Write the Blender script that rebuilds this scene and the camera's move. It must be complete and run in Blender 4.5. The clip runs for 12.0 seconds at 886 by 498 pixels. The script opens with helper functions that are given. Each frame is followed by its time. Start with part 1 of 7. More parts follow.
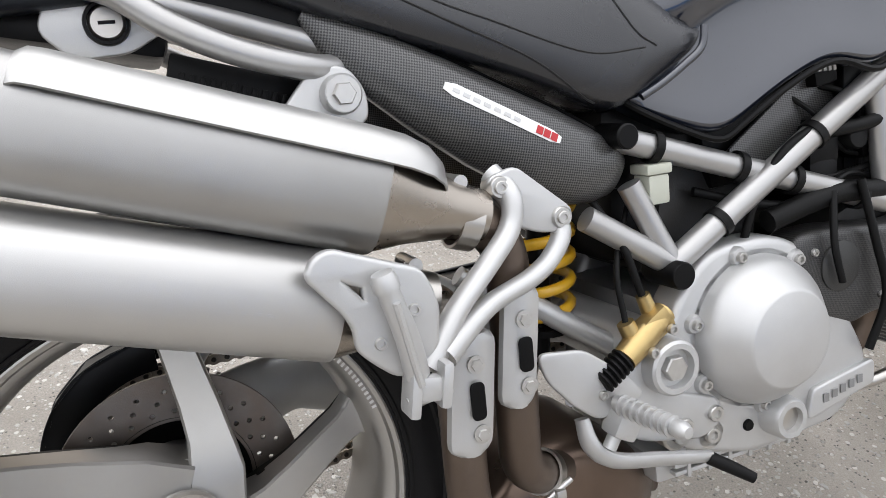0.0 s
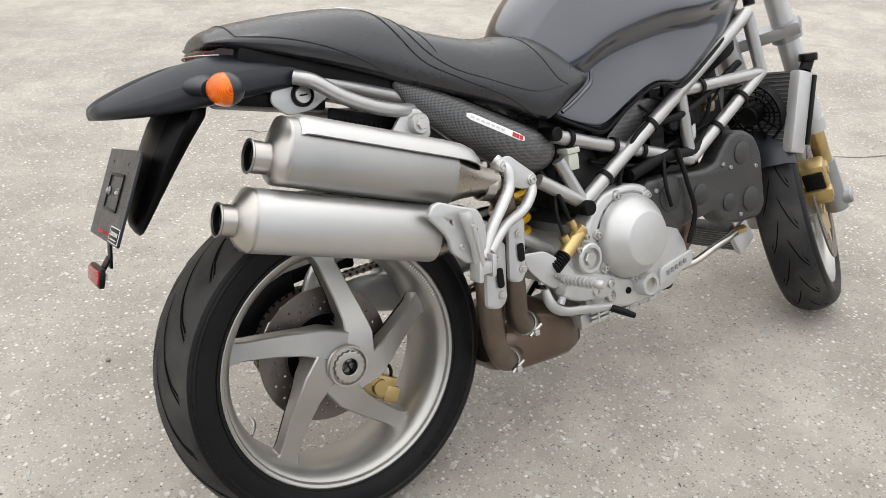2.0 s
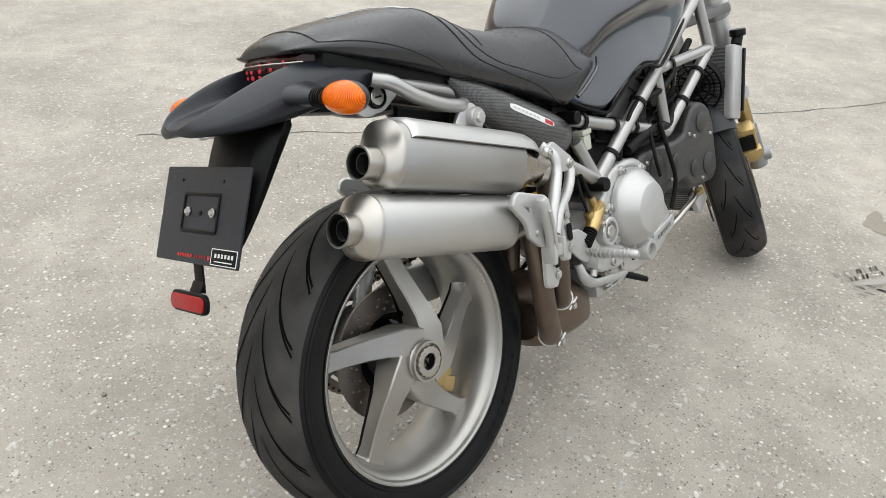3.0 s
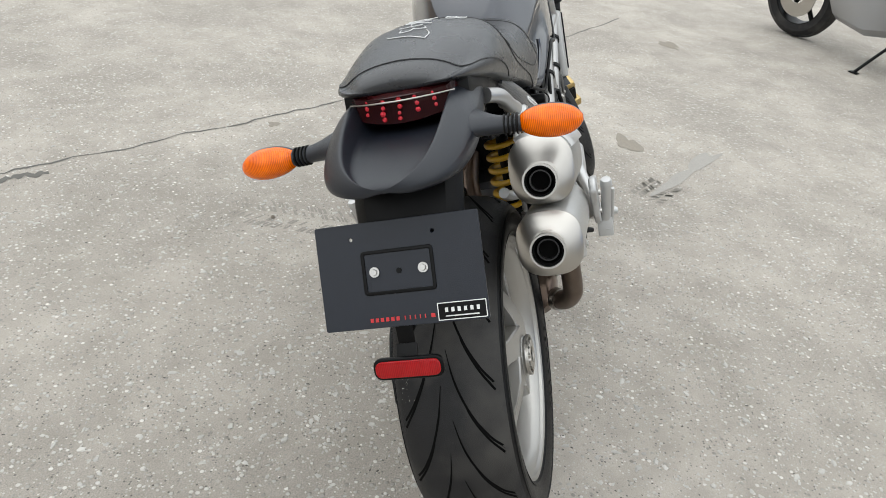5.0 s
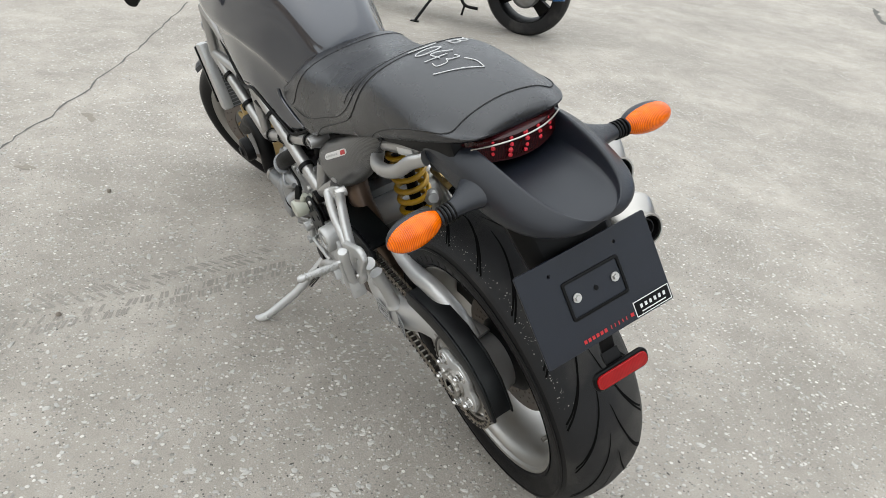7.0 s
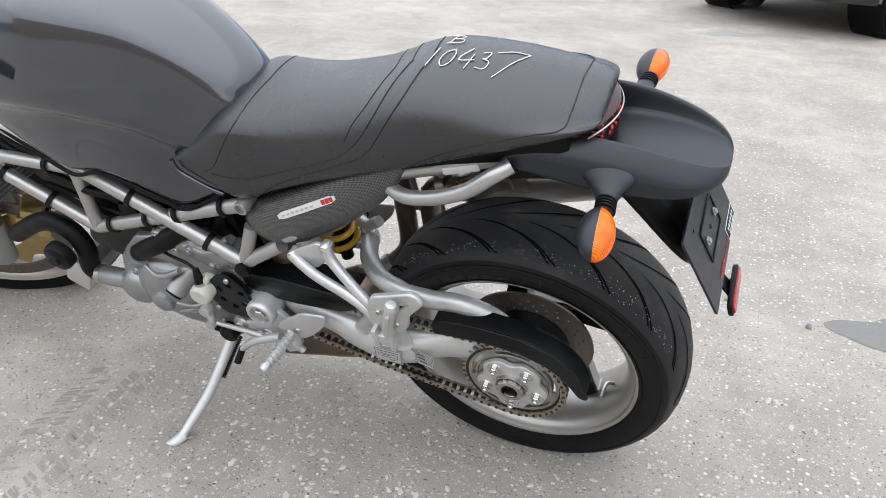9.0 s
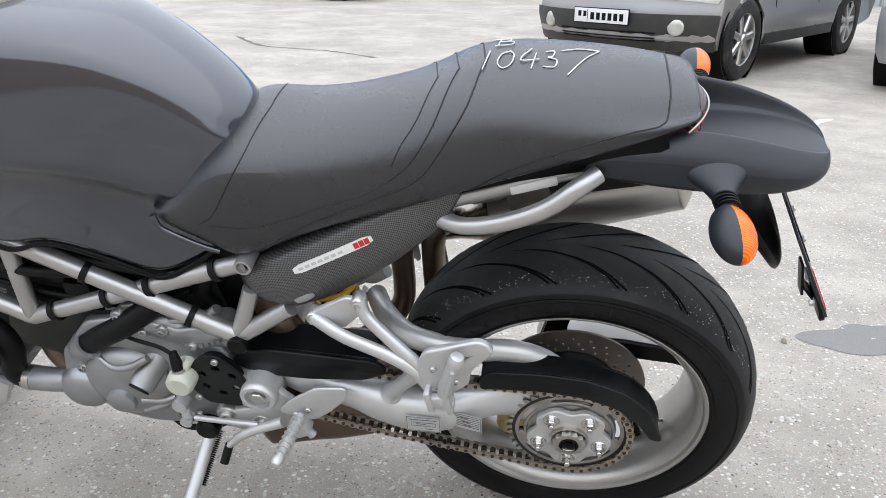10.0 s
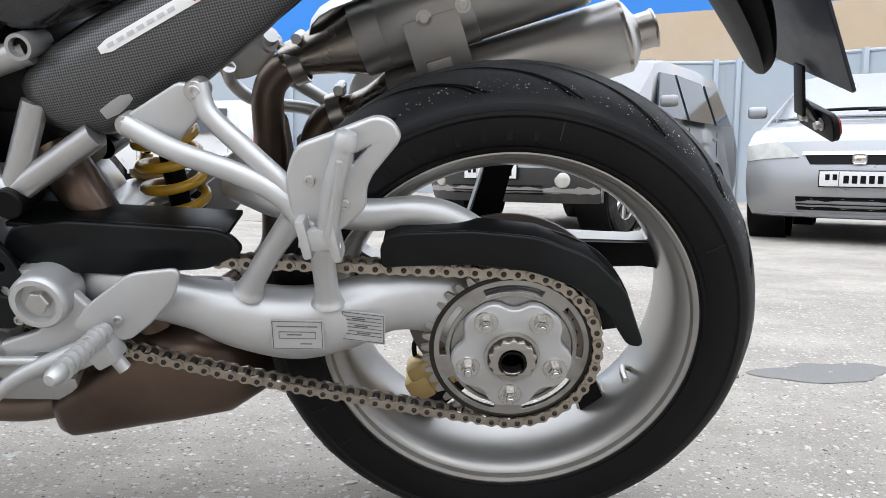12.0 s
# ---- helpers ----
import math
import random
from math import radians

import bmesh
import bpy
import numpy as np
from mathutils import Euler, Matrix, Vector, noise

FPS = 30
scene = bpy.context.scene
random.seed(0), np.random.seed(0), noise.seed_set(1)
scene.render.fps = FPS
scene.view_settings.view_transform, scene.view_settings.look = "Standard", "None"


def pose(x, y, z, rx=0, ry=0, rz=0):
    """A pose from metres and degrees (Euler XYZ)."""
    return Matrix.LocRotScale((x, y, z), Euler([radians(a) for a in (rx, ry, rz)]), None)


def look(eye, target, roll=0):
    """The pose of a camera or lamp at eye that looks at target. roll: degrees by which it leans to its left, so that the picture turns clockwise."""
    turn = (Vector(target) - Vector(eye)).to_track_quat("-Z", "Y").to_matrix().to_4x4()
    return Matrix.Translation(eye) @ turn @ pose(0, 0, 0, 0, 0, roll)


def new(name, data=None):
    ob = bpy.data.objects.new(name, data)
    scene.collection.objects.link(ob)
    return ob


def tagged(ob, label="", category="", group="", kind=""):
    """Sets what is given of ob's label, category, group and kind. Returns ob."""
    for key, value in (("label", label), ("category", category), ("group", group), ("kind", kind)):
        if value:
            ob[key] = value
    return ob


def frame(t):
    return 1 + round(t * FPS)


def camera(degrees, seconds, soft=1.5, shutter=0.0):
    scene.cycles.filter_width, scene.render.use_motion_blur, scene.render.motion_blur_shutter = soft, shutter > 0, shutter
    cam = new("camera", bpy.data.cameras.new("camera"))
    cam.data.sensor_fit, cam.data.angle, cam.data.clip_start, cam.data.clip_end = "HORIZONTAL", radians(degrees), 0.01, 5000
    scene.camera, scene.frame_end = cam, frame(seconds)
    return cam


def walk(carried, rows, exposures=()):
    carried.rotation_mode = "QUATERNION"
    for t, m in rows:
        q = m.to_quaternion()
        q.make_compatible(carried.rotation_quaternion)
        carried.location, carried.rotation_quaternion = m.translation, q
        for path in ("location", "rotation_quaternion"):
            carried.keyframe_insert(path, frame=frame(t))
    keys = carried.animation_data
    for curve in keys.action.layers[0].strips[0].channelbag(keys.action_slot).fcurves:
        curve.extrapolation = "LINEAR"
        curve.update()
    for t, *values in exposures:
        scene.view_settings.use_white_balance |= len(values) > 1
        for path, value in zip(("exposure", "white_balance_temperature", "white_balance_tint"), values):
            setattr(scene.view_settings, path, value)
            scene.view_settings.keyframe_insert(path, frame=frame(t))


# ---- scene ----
cam = camera(60.31, 12.0, soft=0.6)
PATH = [
    (0.0, (0.0128, -0.6643, 0.9375), (0.3652, 0.1414, 0.4614), 1.48),
    (0.5, (-0.0694, -0.8751, 1.0688), (0.2871, -0.0805, 0.5773), 1.29),
    (1.0, (-0.2292, -1.1001, 1.1528), (0.1478, -0.3194, 0.6545), 1.41),
    (1.5, (-0.3432, -1.1683, 1.1826), (0.0888, -0.4141, 0.6880), 1.72),
    (2.0, (-0.5008, -1.0627, 1.1968), (0.0050, -0.3550, 0.7035), 2.21),
    (2.5, (-0.6875, -0.9370, 1.2036), (-0.0941, -0.3056, 0.7043), 3.08),
    (4.5, (-1.1269, -0.2100, 1.2288), (-0.2971, 0.0137, 0.7174), 5.64),
    (5.0, (-1.1660, -0.0112, 1.2233), (-0.3101, 0.0726, 0.7130), 6.75),
    (5.5, (-1.1493, 0.2097, 1.2232), (-0.2889, 0.1465, 0.7175), 7.36),
    (6.0, (-1.1353, 0.4646, 1.2244), (-0.2946, 0.2491, 0.7277), 7.81),
    (6.5, (-1.0917, 0.6831, 1.2447), (-0.2988, 0.3180, 0.7568), 8.03),
    (7.0, (-0.9527, 0.8629, 1.2101), (-0.2310, 0.3629, 0.7314), 7.67),
    (9.0, (-0.2856, 1.2821, 1.1557), (0.0275, 0.4492, 0.6993), 1.76),
    (9.5, (-0.0793, 1.2754, 1.1332), (0.1353, 0.3970, 0.7063), 0.61),
    (10.0, (0.0512, 1.2219, 1.0203), (0.1891, 0.3011, 0.6556), 0.35),
    (10.5, (0.0945, 1.1146, 0.7643), (0.1734, 0.1562, 0.4901), 0.57),
    (11.0, (0.0949, 1.0477, 0.5461), (0.1424, 0.0640, 0.3729), 1.02),
    (11.5, (0.0899, 1.0169, 0.4882), (0.1178, 0.0231, 0.3798), 0.84),
    (12.0, (0.0735, 0.9957, 0.4655), (0.0826, 0.0001, 0.3719), 0.91),
]
EXPOSURE = [(0.0, 0.48, 6650, 10), (1.0, 0.44, 6900, 11), (2.7, 0.36, 6850, 6), (4.5, 0.22, 6690, 5), (7.0, 0.28, 6600, 5), (9.0, 0.56, 6350, 9), (12.0, 0.62, 6250, 9)]
walk(cam, [(t, look(eye, target, roll)) for t, eye, target, roll in PATH], exposures=EXPOSURE)

# ---- sky, sun ----
world = bpy.data.worlds.new("overcast_sky")
scene.world = world
world.use_nodes = True
wn, wl = world.node_tree.nodes, world.node_tree.links
sky = wn.new("ShaderNodeTexSky")
sky.sky_type, sky.sun_disc = "NISHITA", False
sky.sun_elevation, sky.sun_rotation = radians(60), radians(-12)
cloud = wn.new("ShaderNodeMix")
cloud.data_type = "RGBA"
cloud.inputs[0].default_value = 0.86
cloud.inputs[7].default_value = (11.2, 11.5, 12.3, 1)
wl.new(sky.outputs[0], cloud.inputs[6])
# an overcast sky is about twice as bright overhead as at the horizon
dome, height = wn.new("ShaderNodeTexCoord"), wn.new("ShaderNodeSeparateXYZ")
rise = wn.new("ShaderNodeMapRange")
rise.inputs[1].default_value, rise.inputs[2].default_value = -0.05, 1.0
rise.inputs[3].default_value, rise.inputs[4].default_value = 0.58, 1.46
shade = wn.new("ShaderNodeVectorMath")
shade.operation = "SCALE"
wl.new(dome.outputs["Generated"], height.inputs[0])
wl.new(height.outputs[2], rise.inputs[0])
wl.new(cloud.outputs[2], shade.inputs[0])
wl.new(rise.outputs[0], shade.inputs["Scale"])
wl.new(shade.outputs[0], wn["Background"].inputs[0])
wn["Background"].inputs[1].default_value = 0.117
sun = new("sun", bpy.data.lights.new("sun", "SUN"))
sun.data.energy, sun.data.angle, sun.data.color = 0.7, radians(120), (1.0, 0.97, 0.92)
sun.matrix_world = look((0, 0, 10), (1.2, -5.6, 0))

# ---- materials ----


def shader(name):
    m = bpy.data.materials.new(name)
    m.use_nodes = True
    return m, m.node_tree.nodes, m.node_tree.links, m.node_tree.nodes["Principled BSDF"]


def surface(name, color, rough=0.5, metal=0.0, var=0.12, scale=30.0, bump=0.15, bscale=400.0, coat=0.0, coat_rough=0.07, spec=0.5, rvar=0.12, stretch=None, dirt=None, dirt_amount=0.0):
    """A worn surface: two scales of colour and gloss variation, fine relief, and dirt in patches."""
    m, n, l, p = shader(name)
    co = n.new("ShaderNodeTexCoord")
    mp = n.new("ShaderNodeMapping")
    l.new(co.outputs["Object"], mp.inputs[0])
    if stretch:
        mp.inputs["Scale"].default_value = stretch
    big = n.new("ShaderNodeTexNoise")
    big.inputs["Scale"].default_value, big.inputs["Detail"].default_value = scale, 5
    fine = n.new("ShaderNodeTexNoise")
    fine.inputs["Scale"].default_value, fine.inputs["Detail"].default_value = bscale, 3
    l.new(mp.outputs[0], big.inputs[0])
    l.new(mp.outputs[0], fine.inputs[0])
    ramp = n.new("ShaderNodeMix")
    ramp.data_type = "RGBA"
    ramp.inputs[6].default_value = (*[c * (1 - var) for c in color], 1)
    ramp.inputs[7].default_value = (*[min(1, c * (1 + var)) for c in color], 1)
    l.new(big.outputs[0], ramp.inputs[0])
    out = ramp.outputs[2]
    if dirt:
        dn = n.new("ShaderNodeTexNoise")
        dn.inputs["Scale"].default_value, dn.inputs["Detail"].default_value = scale * 0.4, 8
        l.new(co.outputs["Object"], dn.inputs[0])
        dm = n.new("ShaderNodeMapRange")
        dm.inputs[1].default_value, dm.inputs[2].default_value = 0.48, 0.75
        dm.inputs[4].default_value = dirt_amount
        l.new(dn.outputs[0], dm.inputs[0])
        mx = n.new("ShaderNodeMix")
        mx.data_type = "RGBA"
        mx.inputs[7].default_value = (*dirt, 1)
        l.new(dm.outputs[0], mx.inputs[0])
        l.new(out, mx.inputs[6])
        out = mx.outputs[2]
    l.new(out, p.inputs["Base Color"])
    rr = n.new("ShaderNodeMapRange")
    rr.inputs[3].default_value, rr.inputs[4].default_value = max(0.02, rough - rvar), min(1, rough + rvar)
    l.new(big.outputs[0], rr.inputs[0])
    l.new(rr.outputs[0], p.inputs["Roughness"])
    p.inputs["Metallic"].default_value = metal
    p.inputs["Specular IOR Level"].default_value = spec
    p.inputs["Coat Weight"].default_value = coat
    p.inputs["Coat Roughness"].default_value = coat_rough
    if bump:
        b = n.new("ShaderNodeBump")
        b.inputs["Strength"].default_value, b.inputs["Distance"].default_value = bump, 0.001
        l.new(fine.outputs[0], b.inputs["Height"])
        l.new(b.outputs[0], p.inputs["Normal"])
    return m


def carbon_fibre(name, pitch=0.0031, gloss=0.3, light=0.11, blue=0.97, coat_rough=0.2):
    """Twill weave: squares of tow that run one way or the other."""
    m, n, l, p = shader(name)
    co = n.new("ShaderNodeTexCoord")
    mp = n.new("ShaderNodeMapping")
    mp.inputs["Rotation"].default_value = (0, radians(33), 0)
    ch = n.new("ShaderNodeTexChecker")
    ch.inputs["Scale"].default_value = 1 / pitch
    ch.inputs[1].default_value, ch.inputs[2].default_value = (light, light * (1 + blue) / 2, light * blue, 1), (0.006, 0.006, 0.0065, 1)
    l.new(co.outputs["Object"], mp.inputs[0])
    sx = n.new("ShaderNodeSeparateXYZ")
    cx = n.new("ShaderNodeCombineXYZ")
    l.new(mp.outputs[0], sx.inputs[0])
    l.new(sx.outputs[0], cx.inputs[0])
    l.new(sx.outputs[2], cx.inputs[1])
    l.new(cx.outputs[0], ch.inputs[0])
    l.new(ch.outputs[0], p.inputs["Base Color"])
    b = n.new("ShaderNodeBump")
    b.inputs["Strength"].default_value, b.inputs["Distance"].default_value = 0.35, 0.0005
    l.new(ch.outputs[1], b.inputs["Height"])
    l.new(b.outputs[0], p.inputs["Normal"])
    p.inputs["Roughness"].default_value = 0.42
    p.inputs["Coat Weight"].default_value = gloss
    p.inputs["Coat Roughness"].default_value = coat_rough
    return m


def lens_plastic(name, color, rough=0.12):
    """Clear coloured plastic with a ribbed inner face."""
    m, n, l, p = shader(name)
    co = n.new("ShaderNodeTexCoord")
    w = n.new("ShaderNodeTexWave")
    w.bands_direction = "Y"
    w.inputs["Scale"].default_value, w.inputs["Distortion"].default_value = 120, 0.4
    l.new(co.outputs["Object"], w.inputs[0])
    b = n.new("ShaderNodeBump")
    b.inputs["Strength"].default_value, b.inputs["Distance"].default_value = 0.2, 0.001
    l.new(w.outputs[1], b.inputs["Height"])
    l.new(b.outputs[0], p.inputs["Normal"])
    tone = n.new("ShaderNodeMix")
    tone.data_type = "RGBA"
    tone.inputs[6].default_value = (*[c * 0.66 for c in color], 1)
    tone.inputs[7].default_value = (*color, 1)
    cell = n.new("ShaderNodeTexVoronoi")
    cell.inputs["Scale"].default_value = 70
    l.new(co.outputs["Object"], cell.inputs["Vector"])
    blend = n.new("ShaderNodeMath")
    blend.operation = "MULTIPLY_ADD"
    blend.inputs[1].default_value, blend.inputs[2].default_value = 0.55, 0.45
    l.new(w.outputs[1], blend.inputs[0])
    less = n.new("ShaderNodeMath")
    less.operation = "SUBTRACT"
    l.new(blend.outputs[0], less.inputs[0])
    drop = n.new("ShaderNodeMath")
    drop.operation = "MULTIPLY"
    drop.inputs[1].default_value = 0.45
    l.new(cell.outputs["Distance"], drop.inputs[0])
    l.new(drop.outputs[0], less.inputs[1])
    l.new(less.outputs[0], tone.inputs[0])
    l.new(tone.outputs[2], p.inputs["Base Color"])
    p.inputs["Roughness"].default_value = rough
    p.inputs["Subsurface Weight"].default_value = 0.1
    p.inputs["Subsurface Radius"].default_value = (0.01, 0.004, 0.001)
    p.inputs["Coat Weight"].default_value = 0.45
    p.inputs["Specular IOR Level"].default_value = 0.12
    p.inputs["Coat Roughness"].default_value = 0.05
    return m


def glass(name, color=(0.9, 0.95, 0.95), rough=0.02):
    m, n, l, p = shader(name)
    p.inputs["Base Color"].default_value = (*color, 1)
    p.inputs["Roughness"].default_value = rough
    p.inputs["Transmission Weight"].default_value = 1.0
    p.inputs["IOR"].default_value = 1.3
    return m


M_TANK = surface("dark_metallic_paint", (0.009, 0.0125, 0.023), 0.32, 0.30, 0.05, 900, 0.02, 1500, coat=1.0, coat_rough=0.05, spec=0.3)
M_TANK.node_tree.nodes["Principled BSDF"].inputs["Coat IOR"].default_value = 1.8
M_FRAME = surface("silver_frame_paint", (0.40, 0.395, 0.388), 0.36, 0.75, 0.08, 25, 0.05, 900, coat=0.25, dirt=(0.3, 0.27, 0.23), dirt_amount=0.25)
M_ALU = surface("painted_cast_aluminium", (0.495, 0.495, 0.49), 0.40, 0.55, 0.07, 35, 0.10, 700, dirt=(0.33, 0.30, 0.26), dirt_amount=0.18)
M_CASE = surface("engine_case_paint", (0.30, 0.305, 0.31), 0.38, 0.7, 0.1, 30, 0.3, 700, dirt=(0.20, 0.18, 0.16), dirt_amount=0.5)
M_MUFF = surface("bead_blasted_aluminium", (0.50, 0.495, 0.482), 0.40, 0.9, 0.05, 14, 0.12, 1800, dirt=(0.45, 0.43, 0.40), dirt_amount=0.3)
M_MUFF_DARK = surface("satin_titanium_sleeve", (0.38, 0.375, 0.365), 0.40, 0.9, 0.06, 14, 0.12, 1800, dirt=(0.25, 0.24, 0.22), dirt_amount=0.4)
M_STEEL = surface("brushed_steel", (0.47, 0.45, 0.42), 0.33, 1.0, 0.06, 12, 0.03, 1500, rvar=0.05)
M_BOLT = surface("zinc_bolt", (0.52, 0.51, 0.49), 0.35, 0.9, 0.12, 120, 0.1, 900)
M_SHINY = surface("bright_plated_steel", (0.62, 0.61, 0.59), 0.22, 1.0, 0.1, 120, 0.05, 900)
M_PIPE = surface("heat_tinted_pipe", (0.125, 0.095, 0.075), 0.42, 0.75, 0.3, 18, 0.15, 500, dirt=(0.28, 0.22, 0.18), dirt_amount=0.7)
M_RUST = surface("heat_browned_collector", (0.145, 0.104, 0.080), 0.31, 0.8, 0.35, 9, 0.12, 500, dirt=(0.055, 0.038, 0.030), dirt_amount=0.7)
M_WHEEL = surface("grey_wheel_paint", (0.39, 0.38, 0.36), 0.36, 0.8, 0.06, 20, 0.06, 900, coat=0.15, dirt=(0.27, 0.25, 0.22), dirt_amount=0.3)
M_TYRE = surface("tyre_rubber", (0.005, 0.005, 0.0056), 0.42, 0.0, 0.25, 16, 0.3, 500, spec=0.16, dirt=(0.012, 0.0115, 0.011), dirt_amount=0.4)
M_TREAD = surface("worn_tread_rubber", (0.014, 0.014, 0.0148), 0.55, 0.0, 0.3, 18, 0.6, 700, spec=0.22, dirt=(0.085, 0.08, 0.072), dirt_amount=0.6)
M_GROOVE = surface("groove_and_pipe_black", (0.0015, 0.0015, 0.0015), 0.9, 0.0, 0.2, 30, 0.0, spec=0.1)
M_VINYL = surface("seat_vinyl", (0.0072, 0.0080, 0.0108), 0.28, 0.0, 0.15, 12, 0.28, 1100, spec=0.75)
M_VINYL_GRIP = surface("seat_grip_vinyl", (0.008, 0.008, 0.008), 0.5, 0.0, 0.1, 12, 0.8, 1100, spec=0.45)
M_PLASTIC = surface("grained_black_plastic", (0.0085, 0.0105, 0.0155), 0.36, 0.0, 0.12, 10, 0.22, 1300, spec=0.45)
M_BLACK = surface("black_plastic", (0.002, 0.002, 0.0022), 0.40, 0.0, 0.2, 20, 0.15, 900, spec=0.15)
M_GUARD = surface("satin_black_guard", (0.003, 0.0033, 0.004), 0.34, 0.0, 0.1, 14, 0.1, 900, spec=0.2, dirt=(0.045, 0.055, 0.05), dirt_amount=0.25)
M_RUBBER = surface("black_rubber", (0.004, 0.004, 0.004), 0.5, 0.0, 0.2, 40, 0.2, 600, spec=0.16)
M_BELT = surface("dusty_grey_cover", (0.022, 0.022, 0.021), 0.5, 0.0, 0.3, 14, 0.3, 600, dirt=(0.06, 0.056, 0.048), dirt_amount=0.5)
M_CARBON = carbon_fibre("carbon_weave", 0.0019, 0.45, 0.085)
M_CARBON_DULL = carbon_fibre("dusty_carbon_weave", 0.0017, 0.15, 0.045, 0.93, 0.35)
M_CONE = surface("heat_tinted_steel", (0.36, 0.325, 0.285), 0.27, 1.0, 0.12, 16, 0.04, 900, rvar=0.06, dirt=(0.19, 0.15, 0.12), dirt_amount=0.5)
M_DARKCASE = surface("grimy_black_engine_paint", (0.013, 0.013, 0.0135), 0.5, 0.2, 0.3, 25, 0.4, 500, dirt=(0.06, 0.055, 0.05), dirt_amount=0.5)
M_LABELPRINT = surface("grey_printed_label", (0.46, 0.46, 0.455), 0.42, 0.5, 0.05, 60, 0.05, 900)
M_PLATE = surface("fine_weave_plate", (0.007, 0.0095, 0.016), 0.33, 0.0, 0.2, 30, 0.5, 1300, coat=0.18, coat_rough=0.1, spec=0.3)
M_GOLD = surface("gold_anodised", (0.49, 0.36, 0.16), 0.34, 0.85, 0.1, 60, 0.15, 700, dirt=(0.20, 0.15, 0.08), dirt_amount=0.4)
M_SPRING = surface("yellow_spring_paint", (0.60, 0.34, 0.015), 0.35, 0.0, 0.15, 40, 0.05, 600, coat=0.4, dirt=(0.22, 0.14, 0.04), dirt_amount=0.5)
M_DISC = surface("rusty_brake_disc", (0.17, 0.15, 0.135), 0.42, 0.8, 0.25, 40, 0.2, 500, dirt=(0.17, 0.115, 0.08), dirt_amount=0.6)
M_CHAIN = surface("oily_chain_steel", (0.42, 0.37, 0.31), 0.34, 0.9, 0.25, 80, 0.2, 800, dirt=(0.10, 0.08, 0.065), dirt_amount=0.5)
M_SPROCKET = surface("worn_sprocket_steel", (0.40, 0.39, 0.37), 0.34, 0.9, 0.2, 40, 0.2, 700, dirt=(0.09, 0.075, 0.06), dirt_amount=0.75)
M_GREASE = surface("black_chain_grease", (0.018, 0.015, 0.012), 0.35, 0.1, 0.4, 90, 0.6, 500, spec=0.3)
M_CHAIN_DARK = surface("greasy_chain_core", (0.035, 0.03, 0.026), 0.45, 0.5, 0.3, 80, 0.2, 800)
M_ORANGE = lens_plastic("amber_lens", (0.78, 0.145, 0.001))
M_AMBER = lens_plastic("amber_lens_shell", (0.98, 0.20, 0.0005), 0.06)
M_AMBER.node_tree.nodes["Principled BSDF"].inputs["Specular IOR Level"].default_value = 0.2
for node in M_AMBER.node_tree.nodes:
    if node.type == "MIX":
        node.inputs[6].default_value = (0.46, 0.052, 0.0004, 1)
M_AMBER.node_tree.nodes["Principled BSDF"].inputs["Coat Weight"].default_value = 0.3
M_RED = lens_plastic("red_lens", (0.34, 0.006, 0.008))
M_DOT = lens_plastic("bright_red_reflector", (0.75, 0.04, 0.06))
M_REDDARK = lens_plastic("smoked_red_lens", (0.030, 0.004, 0.005), 0.08)
M_SILVERLABEL = surface("silver_label", (0.72, 0.72, 0.71), 0.4, 0.4, 0.04, 60, 0.05, 900)
M_REDLABEL = surface("red_label_print", (0.42, 0.015, 0.02), 0.4, 0.0, 0.05, 60, 0.0)
M_WHITEPRINT = surface("white_print", (0.62, 0.62, 0.61), 0.5, 0.0, 0.05, 60, 0.0)
M_GREYPRINT = surface("grey_print", (0.10, 0.10, 0.10), 0.5, 0.1, 0.1, 60, 0.0)
M_BRASS = surface("worn_brass", (0.36, 0.27, 0.14), 0.4, 0.85, 0.2, 90, 0.2, 600, dirt=(0.12, 0.10, 0.07), dirt_amount=0.5)
M_WHITE_PLASTIC = surface("milky_plastic", (0.52, 0.54, 0.50), 0.4, 0.0, 0.1, 40, 0.1, 600, dirt=(0.30, 0.28, 0.22), dirt_amount=0.4)
M_CHALK = surface("white_marker", (0.58, 0.58, 0.58), 0.7, 0.0, 0.2, 300, 0.2, 900)
M_FIN = surface("radiator_core", (0.11, 0.11, 0.11), 0.5, 0.5, 0.2, 200, 0.2, 900)
M_CARBODY = surface("silver_car_paint", (0.31, 0.32, 0.335), 0.3, 0.5, 0.05, 3, 0.02, 900, coat=0.6, dirt=(0.36, 0.34, 0.31), dirt_amount=0.5)
M_CARGREY = surface("dusty_grey_car_paint", (0.27, 0.27, 0.275), 0.35, 0.5, 0.06, 3, 0.02, 900, coat=0.5, dirt=(0.36, 0.32, 0.27), dirt_amount=0.7)
M_CARWHITE = surface("white_car_paint", (0.58, 0.58, 0.57), 0.35, 0.0, 0.05, 3, 0.02, 900, coat=0.6, dirt=(0.45, 0.42, 0.38), dirt_amount=0.4)
M_CARGLASS = surface("dark_car_glass", (0.03, 0.04, 0.048), 0.06, 0.0, 0.2, 2, 0.0, spec=0.5, rvar=0.02)
M_HEADLAMP = surface("clear_headlamp", (0.40, 0.40, 0.36), 0.15, 0.3, 0.35, 14, 0.3, 60, coat=1.0)
M_SENSOR = surface("pale_sensor_plastic", (0.44, 0.45, 0.38), 0.35, 0.0, 0.12, 40, 0.1, 600)
M_CHROME = surface("chrome", (0.75, 0.75, 0.75), 0.08, 1.0, 0.05, 40, 0.0, rvar=0.04)
